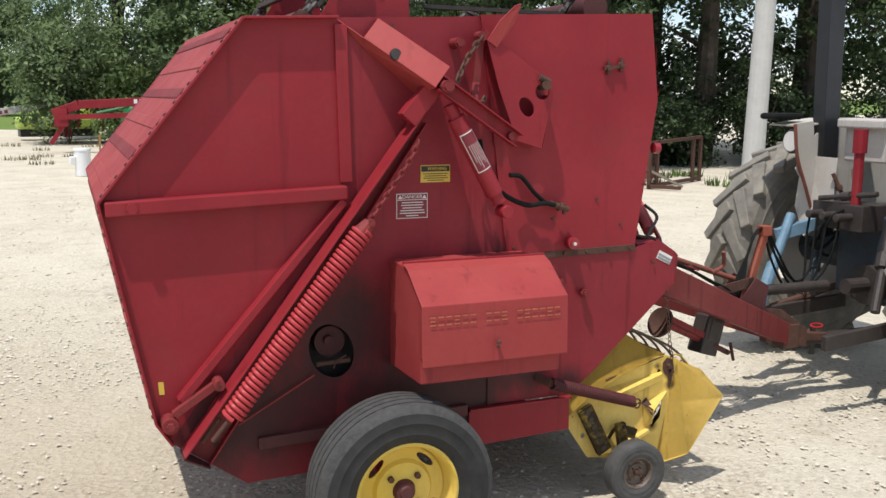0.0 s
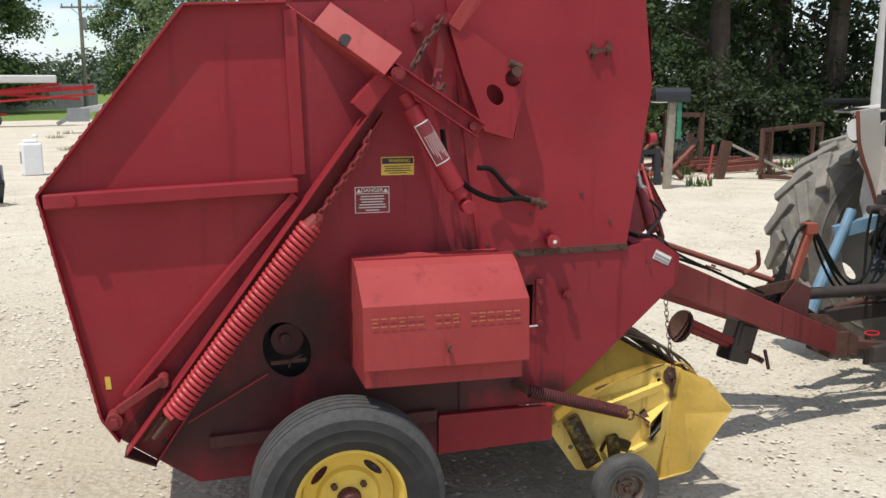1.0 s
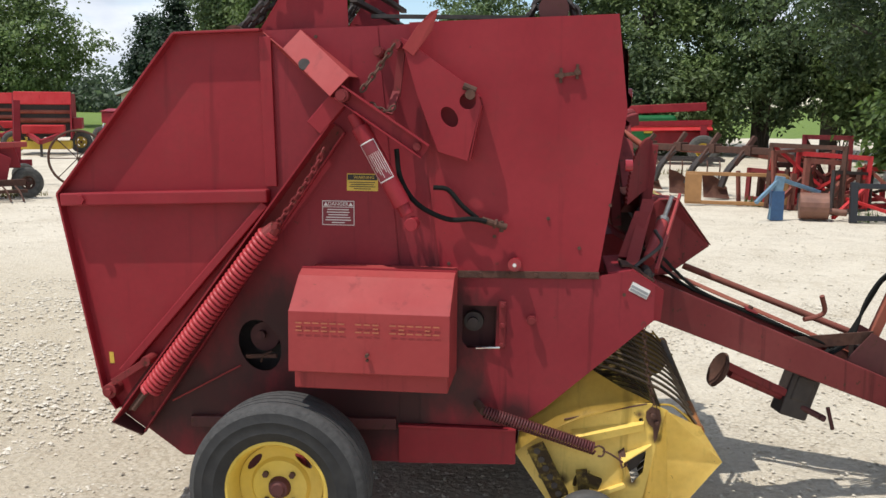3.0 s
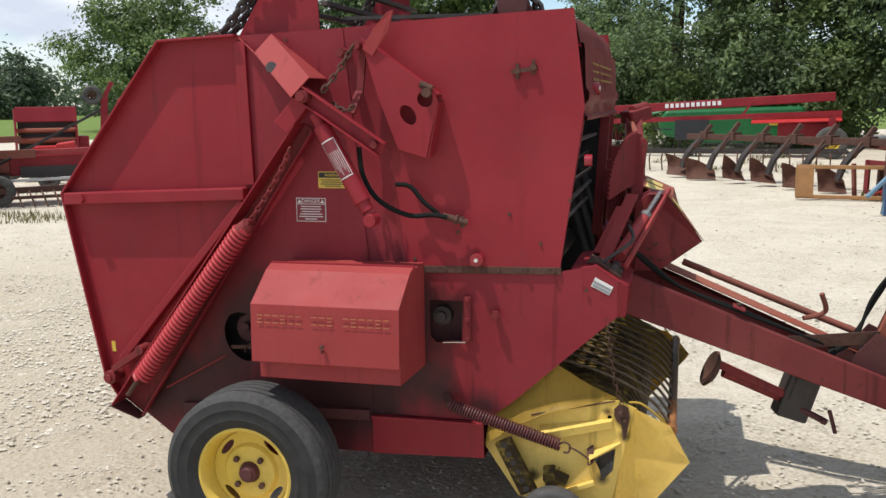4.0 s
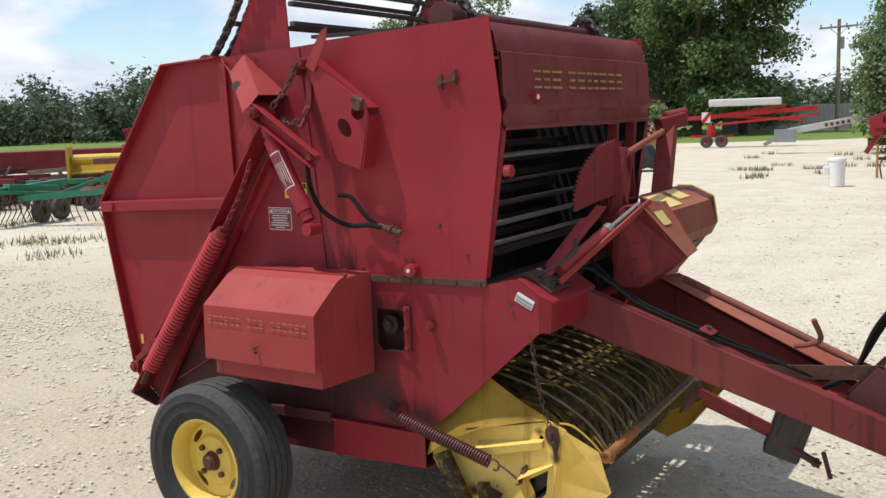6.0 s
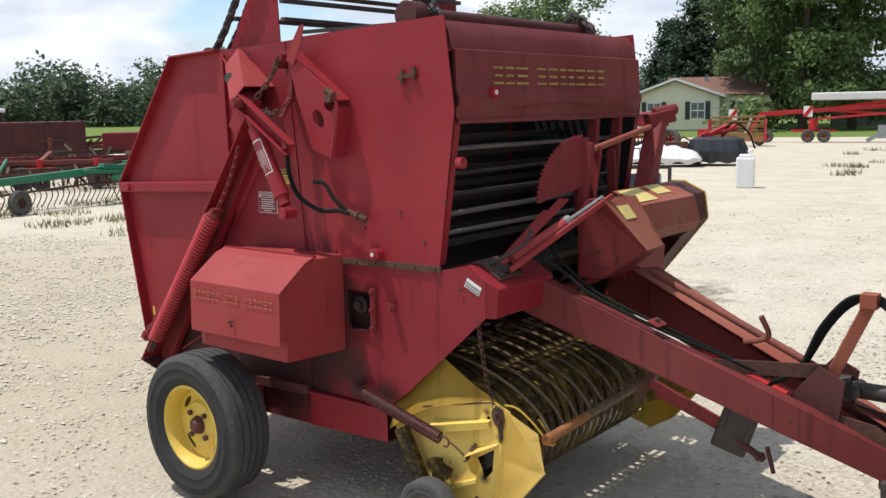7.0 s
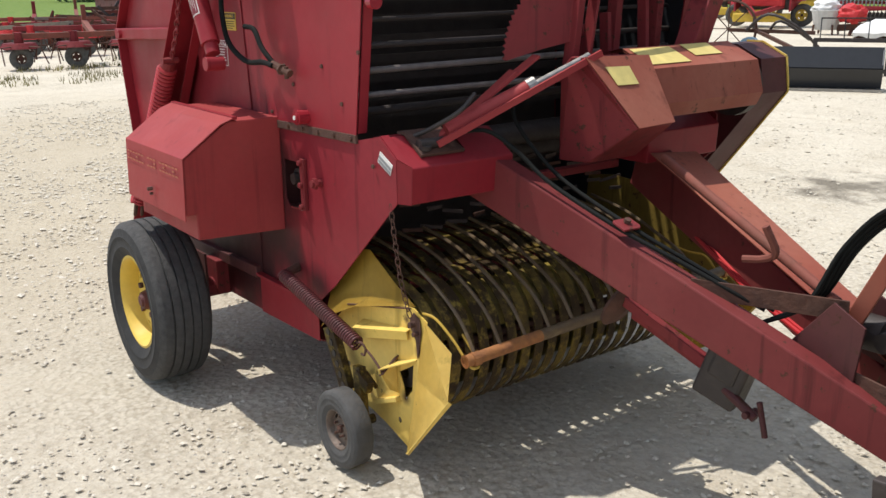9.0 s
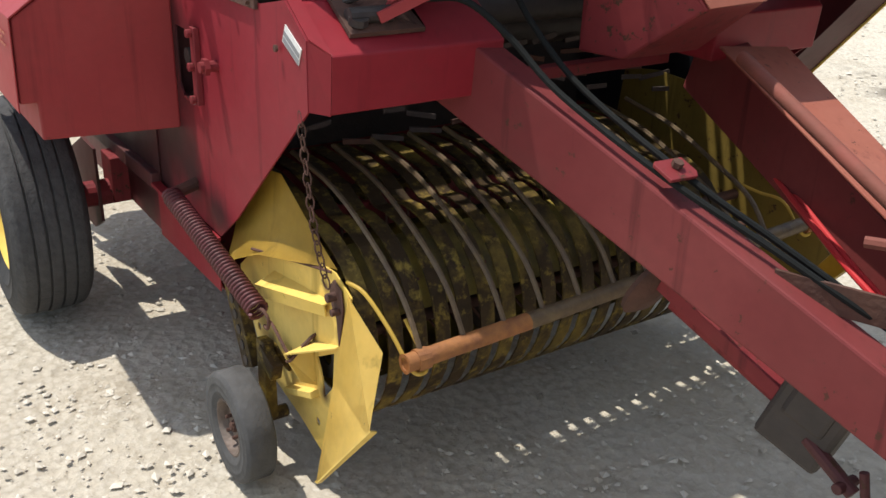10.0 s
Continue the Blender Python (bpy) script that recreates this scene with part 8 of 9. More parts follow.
# scrap pile of old frames
def scrap():
    rng = random.Random(21)
    mats = [RUST_RED, RUST, RUST, RED_RUST, RUST_RED, RED_BRIGHT, DARK]
    for k in range(15):
        x, y = 5.7 + rng.uniform(0, 3.8), 13.6 + rng.uniform(0, 2.6)
        w, h, d = rng.uniform(0.7, 1.5), rng.uniform(0.6, 1.35), rng.uniform(0.4, 0.9)
        s = rng.uniform(0.05, 0.10)
        m = mats[k % len(mats)]
        prims = [("beam", (-w / 2, 0, 0.04), (w / 2, 0, 0.04), s, s), ("beam", (-w / 2, 0, h), (w / 2, 0, h), s, s), ("beam", (-w / 2, d, 0.04), (w / 2, d, 0.04), s, s)]
        up = [("beam", (sx * w / 2, 0, 0), (sx * w / 2, 0, h + s / 2), s, s) for sx in (-1, 1)] + [("beam", (sx * w / 2, d, 0), (sx * w / 2, d, h * rng.uniform(0.4, 0.9)), s, s) for sx in (-1, 1)]
        br = [("beam", (-w / 2, 0, h), (w / 2 * rng.uniform(-0.3, 1), d, 0.05), s * 0.7, s * 0.7), ("beam", (w / 2, 0, h * 0.6), (-w / 3, d * 0.8, 0.1), s * 0.7, s * 0.7)]
        make("welded_skeleton", rng.choice(("rusty red welded frame on the scrap pile", "brown rusted implement frame on the scrap pile")), "scrap frame", pose(x, y, 0, rng.uniform(-4, 4), rng.uniform(-4, 4), rng.uniform(-50, 50)),
             [("rail", m, prims), ("upright", m, up), ("brace", rng.choice(mats), br)], (), "scrap pile")
    for k in range(14):
        x, y = 5.5 + rng.uniform(0, 3.6), 12.9 + rng.uniform(0, 2.2)
        l, a = rng.uniform(0.7, 1.6), rng.uniform(0, math.pi)
        make("steel_bar", "loose rusty steel bar lying on the pile", "steel bar", pose(x, y, 0.05, 0, 0, math.degrees(a)),
             [("bar", rng.choice(mats), [("beam", (-l / 2, 0, 0), (l / 2, 0, rng.uniform(0.05, 0.8)), rng.uniform(0.04, 0.09), rng.uniform(0.04, 0.08))])], (), "scrap pile")


scrap()
make("quick_hitch", "black steel carrier frame leaning on the scrap pile", "steel frame", pose(6.9, 12.35, 0, -6, 0, -4), [
    ("rail", BLACK_PAINT, [("beam", (-0.75, 0, 0.62), (0.75, 0, 0.62), 0.09, 0.09), ("beam", (-0.75, 0, 0.08), (0.75, 0, 0.08), 0.09, 0.09)], 0.01),
    ("upright", BLACK_PAINT, [("beam", (x, 0, 0), (x, 0, 0.68), 0.1, 0.12) for x in (-0.72, 0.02, 0.36, 0.72)], 0.01)])
make("blue_hitch", "pale blue steel A-frame hitch", "steel frame", pose(4.95, 12.55, 0, 0, 0, 10), [
    ("leg", LIGHT_BLUE, [("beam", (-0.05, 0, 0), (0.05, 0, 0.75), 0.08, 0.16), ("beam", (0.05, 0, 0.72), (-0.4, -0.1, 0.3), 0.06, 0.06), ("beam", (0.05, 0, 0.7), (0.9, 0.3, 0.45), 0.06, 0.07)], 0.01),
    ("plate", BLUE, [("box", -0.1, 0.12, -0.05, 0.05, 0.0, 0.5)])])
make("tank_stub", "rusty brown cast tank on the ground", "tank", pose(5.6, 12.7, 0, 0, 0, -10), [
    ("barrel", BROWN_METAL, [("cyl", (-0.22, 0, 0.24), (0.25, 0, 0.24), 0.23, 18), ("cyl", (0.25, 0, 0.16), (0.55, 0, 0.14), 0.06, 10)], 0.01)])
make("cage_frame", "rusty brown open steel cage", "steel frame", pose(11.2, 13.4, 0, 0, 0, 30), [
    ("rail", RUST, [("beam", (-1.3, 0, 0.95), (1.3, 0, 1.0), 0.07, 0.07), ("beam", (-1.3, 0, 0.06), (1.3, 0, 0.06), 0.07, 0.07), ("beam", (-1.3, -0.7, 0.06), (-1.3, 0, 0.06), 0.07, 0.07)]),
    ("upright", RUST, [("beam", (x, 0, 0), (x, 0, 1.0), 0.07, 0.07) for x in (-1.3, -0.95, 0.9, 1.3)]),
    ("mesh", RUST, [("beam", (-1.28 + 0.06 * k, 0, 0.1), (-1.28 + 0.06 * k, 0, 0.9), 0.012, 0.012) for k in range(6)])])
make("leaning_post", "brown board propped over a short post", "board", pose(9.3, 13.0, 0, 0, 0, 0), [
    ("post", RUST, [("beam", (0, 0, 0), (0.15, 0, 0.75), 0.16, 0.16)]), ("board", WOOD, [("beam", (0.15, 0, 0.72), (1.5, -0.4, 0.04), 0.1, 0.05)])])
make("rail_heap", "low heap of red rusty rails", "scrap heap", pose(10.4, 14.6, 0, 0, 0, 15), [
    ("rails", RUST_RED, [("beam", (-1.0, -0.4 + 0.2 * k, 0.06 + 0.07 * (k % 3)), (1.0, -0.5 + 0.22 * k, 0.12 + 0.06 * (k % 2)), 0.12, 0.10) for k in range(6)])])

# clutter by the loader bucket
make("dump_rake", "old dump rake with a spoked iron wheel", "hay rake", pose(-8.9, 16.4, 0, 0, 0, 20), [
    ("iron_wheel", RUST, [("tube", [(0.62 * math.cos(k * math.tau / 16) - 0.6, 0, 0.62 + 0.62 * math.sin(k * math.tau / 16)) for k in range(17)], 0.03, 6)]),
    ("spokes", RUST, [("beam", (-0.6, 0, 0.62), (-0.6 + 0.6 * math.cos(k * math.tau / 8), 0, 0.62 + 0.6 * math.sin(k * math.tau / 8)), 0.02, 0.02) for k in range(8)]),
    ("axle", RUST, [("beam", (-0.6, 0, 0.6), (1.2, 0.3, 0.55), 0.08, 0.08), ("beam", (0, 0, 0.6), (1.0, -0.8, 0.3), 0.07, 0.07)]),
    ("shaft", DARK, [("tube", [(-0.2, 0, 0.6), (0.3, -0.2, 0.95), (0.9, -0.1, 0.7), (1.4, 0.1, 0.2)], 0.035, 6), ("tube", [(0.2, 0.2, 0.5), (0.5, 0.1, 0.8), (1.1, 0.3, 0.4)], 0.03, 6)]),
    ("blue_hub", LIGHT_BLUE, [("cyl", (0.0, -0.45, 0.24), (0.0, -0.3, 0.24), 0.24, 18), ("cyl", (0.0, -0.5, 0.24), (0.0, -0.28, 0.24), 0.08, 12)])])

# red round balers parked further off
for x, y, rz, wid, top in ((-17.0, 28.4, 22, 1.9, RED_BRIGHT), (-27.0, 45.6, 24, 1.9, TRIM_WHITE), (-21.8, 33.6, 26, 1.9, RED_BRIGHT), (-14.7, 17.7, 40, 1.7, RED)):
    make("parked_baler", "red round baler with open dark front, parked", "hay baler", pose(x, y, 0, 0, 0, rz) @ Matrix.Scale(1.0 if wid > 1.8 else 0.86, 4), [
        ("side", RED, [("sheet", [(-wid / 2, -0.9, 0.55), (-wid / 2, -0.6, 2.15), (-wid / 2, 0.7, 2.15), (-wid / 2, 1.1, 0.9)], 0.05)]),
        ("side", RED, [("sheet", [(wid / 2, -0.9, 0.55), (wid / 2, -0.6, 2.15), (wid / 2, 0.7, 2.15), (wid / 2, 1.1, 0.9)], 0.05)]),
        ("front", top, [("sheet", [(-wid / 2, -0.66, 1.75), (wid / 2, -0.66, 1.75), (wid / 2, -0.56, 2.2), (-wid / 2, -0.56, 2.2)], 0.05)], 0.02),
        ("sill", RED_BRIGHT, [("box", -wid / 2 + 0.3, wid / 2 - 0.2, -1.25, -0.8, 0.75, 1.05)], 0.04),
        ("chamber", DARK, [("box", -wid / 2 + 0.05, wid / 2 - 0.05, -0.35, 0.6, 0.6, 2.1)]),
        ("roller", DULL_RUST, [("cyl", (-wid / 2, -0.5, 1.2), (wid / 2, -0.5, 1.2), 0.09, 10), ("cyl", (-wid / 2, -0.5, 1.5), (wid / 2, -0.5, 1.5), 0.07, 10)]),
        ("twine_box", RED, [("box", wid / 2 + 0.02, wid / 2 + 0.32, -0.6, 0.2, 0.9, 1.3)], 0.03),
        ("drawbar", RED, [("beam", (-0.5, -0.9, 0.75), (0.1, -2.4, 0.5), 0.12, 0.14), ("beam", (0.7, -0.9, 0.75), (0.1, -2.4, 0.5), 0.12, 0.14)]),
        ("stand", DARK, [("beam", (0.1, -2.3, 0), (0.1, -2.3, 0.55), 0.08, 0.08)]),
        ("pickup", FAR_YELLOW, [("box", -wid / 2, wid / 2, -1.2, -0.7, 0.2, 0.5)], 0.05)],
        [((-wid / 2 - 0.2, 0.2, 0.4), 0.4, 0.28, 0.2, FAR_YELLOW), ((wid / 2 + 0.2, 0.2, 0.4), 0.4, 0.28, 0.2, FAR_YELLOW)], "parked balers")

# machines along the field side
make("hay_conditioner", "dark red hay conditioner with small wheel", "hay mower", pose(-12.1, 10.8, 0, 0, 0, 35), [
    ("frame", RUST_RED, [("beam", (-1.9, 0, 0.95), (1.9, 0, 1.0), 0.14, 0.16), ("beam", (-1.9, -0.7, 1.25), (1.7, -0.5, 1.3), 0.1, 0.12), ("beam", (0.5, 0, 1.0), (0.6, -0.9, 0.35), 0.14, 0.16)]),
    ("hood", RED, [("plate", [(-1.3, 0.6), (-1.4, 1.2), (0.9, 1.3), (1.0, 0.6)], -0.4, 0.6)], 0.05),
    ("cutter", DARK, [("box", -1.6, 1.4, 0.0, 0.8, 0.2, 0.6)]),
    ("reel", RUST_RED, [("cyl", (-1.4, 0.3, 0.75), (1.4, 0.3, 0.75), 0.22, 12)]),
    ("hose", BLACK_RUBBER, [("tube", [(0.8, -0.5, 1.1), (1.1, -0.7, 0.8), (1.5, -0.6, 0.95)], 0.025, 6)])],
    [((0.75, -1.0, 0.38), 0.38, 0.22, 0.17, FAR_ORANGE)])
make("green_rake_bar", "faded green rake bar beside the conditioner", "hay rake", pose(-12.9, 8.7, 0, 0, 0, 20), [
    ("bar", MINT, [("beam", (-1.6, 0, 0.55), (1.4, 0, 0.75), 0.12, 0.12), ("beam", (-0.8, 0, 0.6), (0.2, 0.8, 1.0), 0.08, 0.08)]),
    ("tines", RUST, [("tube", [(-1.5 + 0.16 * k, 0, 0.6), (-1.5 + 0.16 * k, -0.15, 0.4), (-1.5 + 0.16 * k, 0, 0.08)], 0.012, 5) for k in range(18)])])


def tedder(x, y, rz, mat, arms, label, mat2):
    t = thing("hay_tedder", label, "hay tedder", pose(x, y, 0, 0, 0, rz))
    bm = bmesh.new()
    n = len(arms)
    beam(bm, (arms[0] - 0.4, 0, 0.7), (arms[-1] + 0.4, 0, 0.7), 0.12, 0.12)
    beam(bm, (0, 0, 0.7), (0, 1.4, 0.9), 0.12, 0.12)
    beam(bm, (0, 1.4, 0.4), (0, 1.4, 1.3), 0.1, 0.1)
    part("frame", bm, mat, t, bevel=0.01)
    for k, a in enumerate(arms):
        bm = bmesh.new()
        cyl(bm, (a, 0, 0.45), (a, 0, 0.56), 0.40, 18, 0.34)
        cyl(bm, (a, 0, 0.56), (a, 0, 0.78), 0.10, 10)
        part("rotor", bm, mat2, t, smooth=True)
        for j in range(6):
            bm = bmesh.new()
            g = j * math.tau / 6 + k
            tube(bm, [(a + 0.3 * math.cos(g), 0.3 * math.sin(g), 0.5), (a + 0.75 * math.cos(g), 0.75 * math.sin(g), 0.5), (a + 0.85 * math.cos(g + 0.1), 0.85 * math.sin(g + 0.1), 0.15)], 0.015, 5)
            part("tine_arm", bm, RUST, t)
        wheel(t, (a, -0.15, 0.24), 0.24, 0.16, 0.1, RUST, TYRE_DARK, 1, "wheel", -1)
    return t


tedder(-15.6, 11.4, 38, MINT, (-1.6, -0.5, 0.6, 1.7), "green hay tedder with rust-red rotors", RUST_RED)
tedder(-20.6, 6.3, 68, RED_RUST, (-2.2, -0.9, 0.5, 1.8), "red hay tedder with round rotor covers", RED_BRIGHT)
tedder(-24.2, 5.0, 74, RED_RUST, (-2.0, -0.7, 0.6, 1.9), "red hay tedder with round rotor covers", RED_BRIGHT)
tedder(-19.6, 9.3, 50, RUST_RED, (-1.4, 0, 1.4), "red hay tedder with round rotor covers", RED_BRIGHT)
tedder(-17.4, 4.6, 80, RUST_RED, (-1.5, -0.4, 0.7, 1.8), "rusty hay tedder with small tyres", RED_RUST)
tedder(-23.0, 8.6, 66, RED_RUST, (-1.8, -0.6, 0.6, 1.8), "red hay tedder with round rotor covers", RUST_RED)
tedder(-28.5, 7.4, 75, RUST_RED, (-2.0, -0.7, 0.6, 1.9), "faded red hay tedder among the rows", RED_BRIGHT)
make("header", "yellow harvester header on its stand", "header", pose(-17.2, 12.6, 0, 0, 0, 48), [
    ("trough", FAR_YELLOW, [("box", -0.95, 0.95, -0.3, 0.3, 0.70, 0.85), ("sheet", [(-0.95, 0.3, 0.8), (0.95, 0.3, 0.8), (0.95, 0.45, 1.2), (-0.95, 0.45, 1.2)], 0.04)], 0.02),
    ("auger", FAR_YELLOW, [("cyl", (-0.9, 0, 1.15), (0.9, 0, 1.15), 0.14, 12)]),
    ("end", FAR_YELLOW, [("plate", [(-1.0, 0.7), (-1.0, 1.5), (-0.94, 1.5), (-0.94, 0.7)], -0.5, 0.5), ("plate", [(0.94, 0.7), (0.94, 1.5), (1.0, 1.5), (1.0, 0.7)], -0.5, 0.5)]),
    ("stand", RUST, [("box", -0.9, 0.9, -0.4, 0.5, 0.0, 0.8)])])


def combine(x, y, rz, mat, label):
    return make("combine_harvester", label, "combine", pose(x, y, 0, 0, 0, rz) @ Matrix.Scale(0.72, 4), [
        ("body", mat, [("box", -1.2, 1.2, -1.6, 2.2, 0.8, 1.9)], 0.06),
        ("cab", mat, [("box", -0.8, 0.8, -2.3, -1.0, 1.0, 1.3), ("box", -0.85, 0.85, -2.4, -0.9, 2.5, 2.65)] + [("box", sx * 0.75 - 0.05, sx * 0.75 + 0.05, yy - 0.05, yy + 0.05, 1.3, 2.5) for sx in (-1, 1) for yy in (-2.2, -1.05)], 0.02),
        ("cab_glass", GLASS_DARK, [("box", -0.7, 0.7, -2.2, -1.1, 1.3, 2.5)]),
        ("feeder", RUST_RED, [("beam", (0, -2.0, 0.9), (0, -3.2, 0.5), 0.9, 0.5)])],
        [((-1.4, -1.2, 0.75), 0.75, 0.5, 0.35, FAR_YELLOW), ((1.4, -1.2, 0.75), 0.75, 0.5, 0.35, FAR_YELLOW)])


combine(-24.0, 19.9, 35, RED, "old red combine harvester with dark cab")
combine(-27.1, 24.6, 35, GREEN, "old green combine harvester with glass cab")
make("grain_cart", "low dark red wagon bodies in a row", "wagon", pose(-21.5, 15.4, 0, 0, 0, 52), [
    ("bed", RED_RUST, [("box", -2.6, 2.6, -0.8, 0.8, 0.7, 1.35)], 0.03), ("gear", DARK, [("beam", (-2.4, 0, 0.5), (2.4, 0, 0.5), 0.2, 0.2)])],
    [((-1.7, -0.9, 0.35), 0.35, 0.22, 0.16, RUST), ((1.7, -0.9, 0.35), 0.35, 0.22, 0.16, RUST)])
# green wheel rake
make("green_hay_rake", "green side-delivery hay rake on small tyres", "hay rake", pose(-14.5, 7.3, 0, 0, 0, 105), [
    ("boom", MINT, [("beam", (-2.8, 0, 0.62), (2.6, 0, 0.78), 0.13, 0.14), ("beam", (-2.7, 0, 0.64), (-3.15, -0.55, 0.03), 0.13, 0.13), ("beam", (-2.0, 0.0, 0.66), (-1.2, 0.5, 1.05), 0.05, 0.06), ("beam", (0.2, -0.1, 0.74), (1.6, -0.5, 0.60), 0.22, 0.07), ("beam", (0.8, 0, 0.8), (1.8, -0.4, 0.7), 0.3, 0.12)], 0.01),
    ("basket_bar", RUST, [("beam", (-2.2, 0.35, z), (2.4, 0.35, z + 0.1), 0.04, 0.04) for z in (0.35, 0.55)]),
    ("tines", RUST, [("tube", [(-2.2 + 0.15 * k, 0.35, 0.5), (-2.2 + 0.15 * k, 0.2, 0.3), (-2.2 + 0.15 * k, 0.35, 0.05)], 0.012, 5) for k in range(30)])],
    [((-1.6, -0.2, 0.24), 0.24, 0.16, 0.1, RUST), ((1.4, -0.3, 0.24), 0.24, 0.16, 0.1, RUST), ((2.0, -0.3, 0.24), 0.24, 0.16, 0.1, RUST)])
# forage wagons and trailer beyond
for k, (x, y, rz) in enumerate(((-26.3, 11.8, 66),)):
    make("forage_wagon", "dark red forage wagon", "wagon", pose(x, y, 0, 0, 0, rz), [
        ("box", GRIME_SHADE, [("box", -2.3, 2.3, -1.0, 1.0, 0.75, 1.72)], 0.04),
        ("ribs", GRIME_SHADE, [("box", -2.2 + 0.55 * j, -2.12 + 0.55 * j, -1.03, -1.0, 0.75, 1.72) for j in range(9)]),
        ("gear", DARK, [("beam", (-2.2, 0, 0.6), (2.2, 0, 0.6), 0.25, 0.2)])],
        [((-1.5, -0.9, 0.42), 0.42, 0.25, 0.2, RUST), ((1.5, -0.9, 0.42), 0.42, 0.25, 0.2, RUST)], "forage wagons")
make("stock_trailer", "long red trailer with white roof and dark openings", "trailer", pose(-35.5, 12.6, 0, 0, 0, -4), [
    ("wall", GRIME_SHADE, [("box", -6.0, 6.0, -1.1, 1.1, 0.5, 2.05)], 0.03),
    ("roof", TRIM_WHITE, [("box", -6.1, 6.1, -1.2, 1.2, 2.05, 2.2)], 0.08),
    ("opening", DARK, [("box", -5.6 + 2.0 * k, -4.2 + 2.0 * k, -1.24, -1.1, 1.5, 2.28) for k in range(4)], 0.1),
    ("gear", DARK, [("box", -5.5, 5.5, -0.9, 0.9, 0.2, 0.5)]),
    ("end_door", BLACK_PAINT, [("box", -6.06, -6.0, -1.0, 1.0, 0.5, 2.0), ("box", 6.0, 6.06, -1.0, 1.0, 0.5, 2.0)])])
make("tillage_frame", "low rusty tillage frame among weeds", "harrow", pose(-23.0, 10.8, 0, 0, 0, 58), [
    ("frame", RUST, [("beam", (-3, y, 0.6 + 0.15 * y), (3, y, 0.65 + 0.15 * y), 0.1, 0.1) for y in (-0.8, 0, 0.8)]),
    ("shanks", RUST, [("tube", [(-2.8 + 0.4 * k, 0.2, 0.6), (-2.8 + 0.4 * k, -0.1, 0.4), (-2.8 + 0.4 * k, 0.1, 0.05)], 0.03, 5) for k in range(15)]),
    ("shield", FAR_YELLOW, [("box", -1.2, -0.85, 0.0, 0.03, 0.75, 1.05)])])

make("tillage_frame", "dark rusty tillage frame behind the green rake", "harrow", pose(-18.6, 10.4, 0, 0, 0, 62), [
    ("frame", RUST, [("beam", (-3, y, 0.52 + 0.12 * y), (3, y, 0.56 + 0.12 * y), 0.09, 0.09) for y in (-0.7, 0, 0.7)] + [("beam", (x, -0.9, 0.5), (x, 1.0, 0.62), 0.07, 0.07) for x in (-2.2, -0.6, 0.9, 2.3)]),
    ("shanks", DARK, [("tube", [(-2.8 + 0.37 * k, 0.25 - 0.7 * (k % 2), 0.55), (-2.8 + 0.37 * k, -0.1 - 0.7 * (k % 2), 0.36), (-2.8 + 0.37 * k, 0.1 - 0.7 * (k % 2), 0.03)], 0.03, 5) for k in range(16)])],
    [((-1.9, 0.2, 0.30), 0.30, 0.2, 0.16, RUST), ((1.7, 0.2, 0.30), 0.30, 0.2, 0.16, RUST)])
make("tillage_frame", "rusty tillage frame standing in weeds", "harrow", pose(-27.0, 10.0, 0, 0, 0, 70), [
    ("frame", RUST, [("beam", (-3, y, 0.6 + 0.15 * y), (3, y, 0.65 + 0.15 * y), 0.1, 0.1) for y in (-0.8, 0, 0.8)]),
    ("shanks", RUST, [("tube", [(-2.8 + 0.4 * k, 0.2, 0.6), (-2.8 + 0.4 * k, -0.1, 0.4), (-2.8 + 0.4 * k, 0.1, 0.05)], 0.03, 5) for k in range(15)])])


# dense rows of old frames along the field side
def old_frames():
    rng = random.Random(31)
    mats = [RUST, RUST_RED, DARK, RED_RUST, RUST, RUST_RED, DARK, WOOD]
    rows = [(-18.6, 12.4, 4.4, 46, 13, 0.9), (-27.0, 10.4, 7.5, 62, 26, 1.1), (-23.4, 6.6, 4.6, 66, 16, 0.9), (-31.0, 13.2, 7.0, 64, 14, 1.5)]
    for x0, y0, span, rz, count, top in rows:
        c, s = math.cos(radians(rz)), math.sin(radians(rz))
        for k in range(count):
            u, v = rng.uniform(-span / 2, span / 2), rng.uniform(-0.8, 0.8)
            l, h, d = rng.uniform(1.2, 2.6), top * rng.uniform(0.45, 1.0), rng.uniform(0.5, 1.1)
            b = rng.uniform(0.05, 0.09)
            m = rng.choice(mats)
            rails = [("beam", (-l / 2, y, z), (l / 2, y, z + rng.uniform(-0.12, 0.12)), b, b * 1.3) for y, z in ((0, h), (d, h * 0.8), (d / 2, h * 0.45))]
            ups = [("beam", (rng.uniform(-l / 2, l / 2), y, 0), (rng.uniform(-l / 2, l / 2), y + rng.uniform(-0.1, 0.1), h * rng.uniform(0.8, 1.25)), b, b) for y in (0, d, d / 2, 0)]
            tin = [("tube", [(xx, 0, h * 0.7), (xx + 0.05, -0.22, h * 0.4), (xx, -0.05, 0.03)], 0.018, 5) for xx in (-l * 0.4, -l * 0.2, 0.0, l * 0.2, l * 0.4)]
            make("implement_frame", rng.choice(("rusty brown implement frame standing in the row", "old tine implement with bent rusty bars")), "implement", pose(x0 + u * c - v * s, y0 + u * s + v * c, 0, 0, 0, rz + rng.uniform(-22, 22)),
                 [("rail", m, rails), ("upright", rng.choice(mats), ups), ("tines", RUST, tin)],
                 [((rng.uniform(-0.5, 0.5), -0.1, 0.26), 0.26, 0.16, 0.11, RUST)] if k % 3 == 0 else (), "old implements")


old_frames()


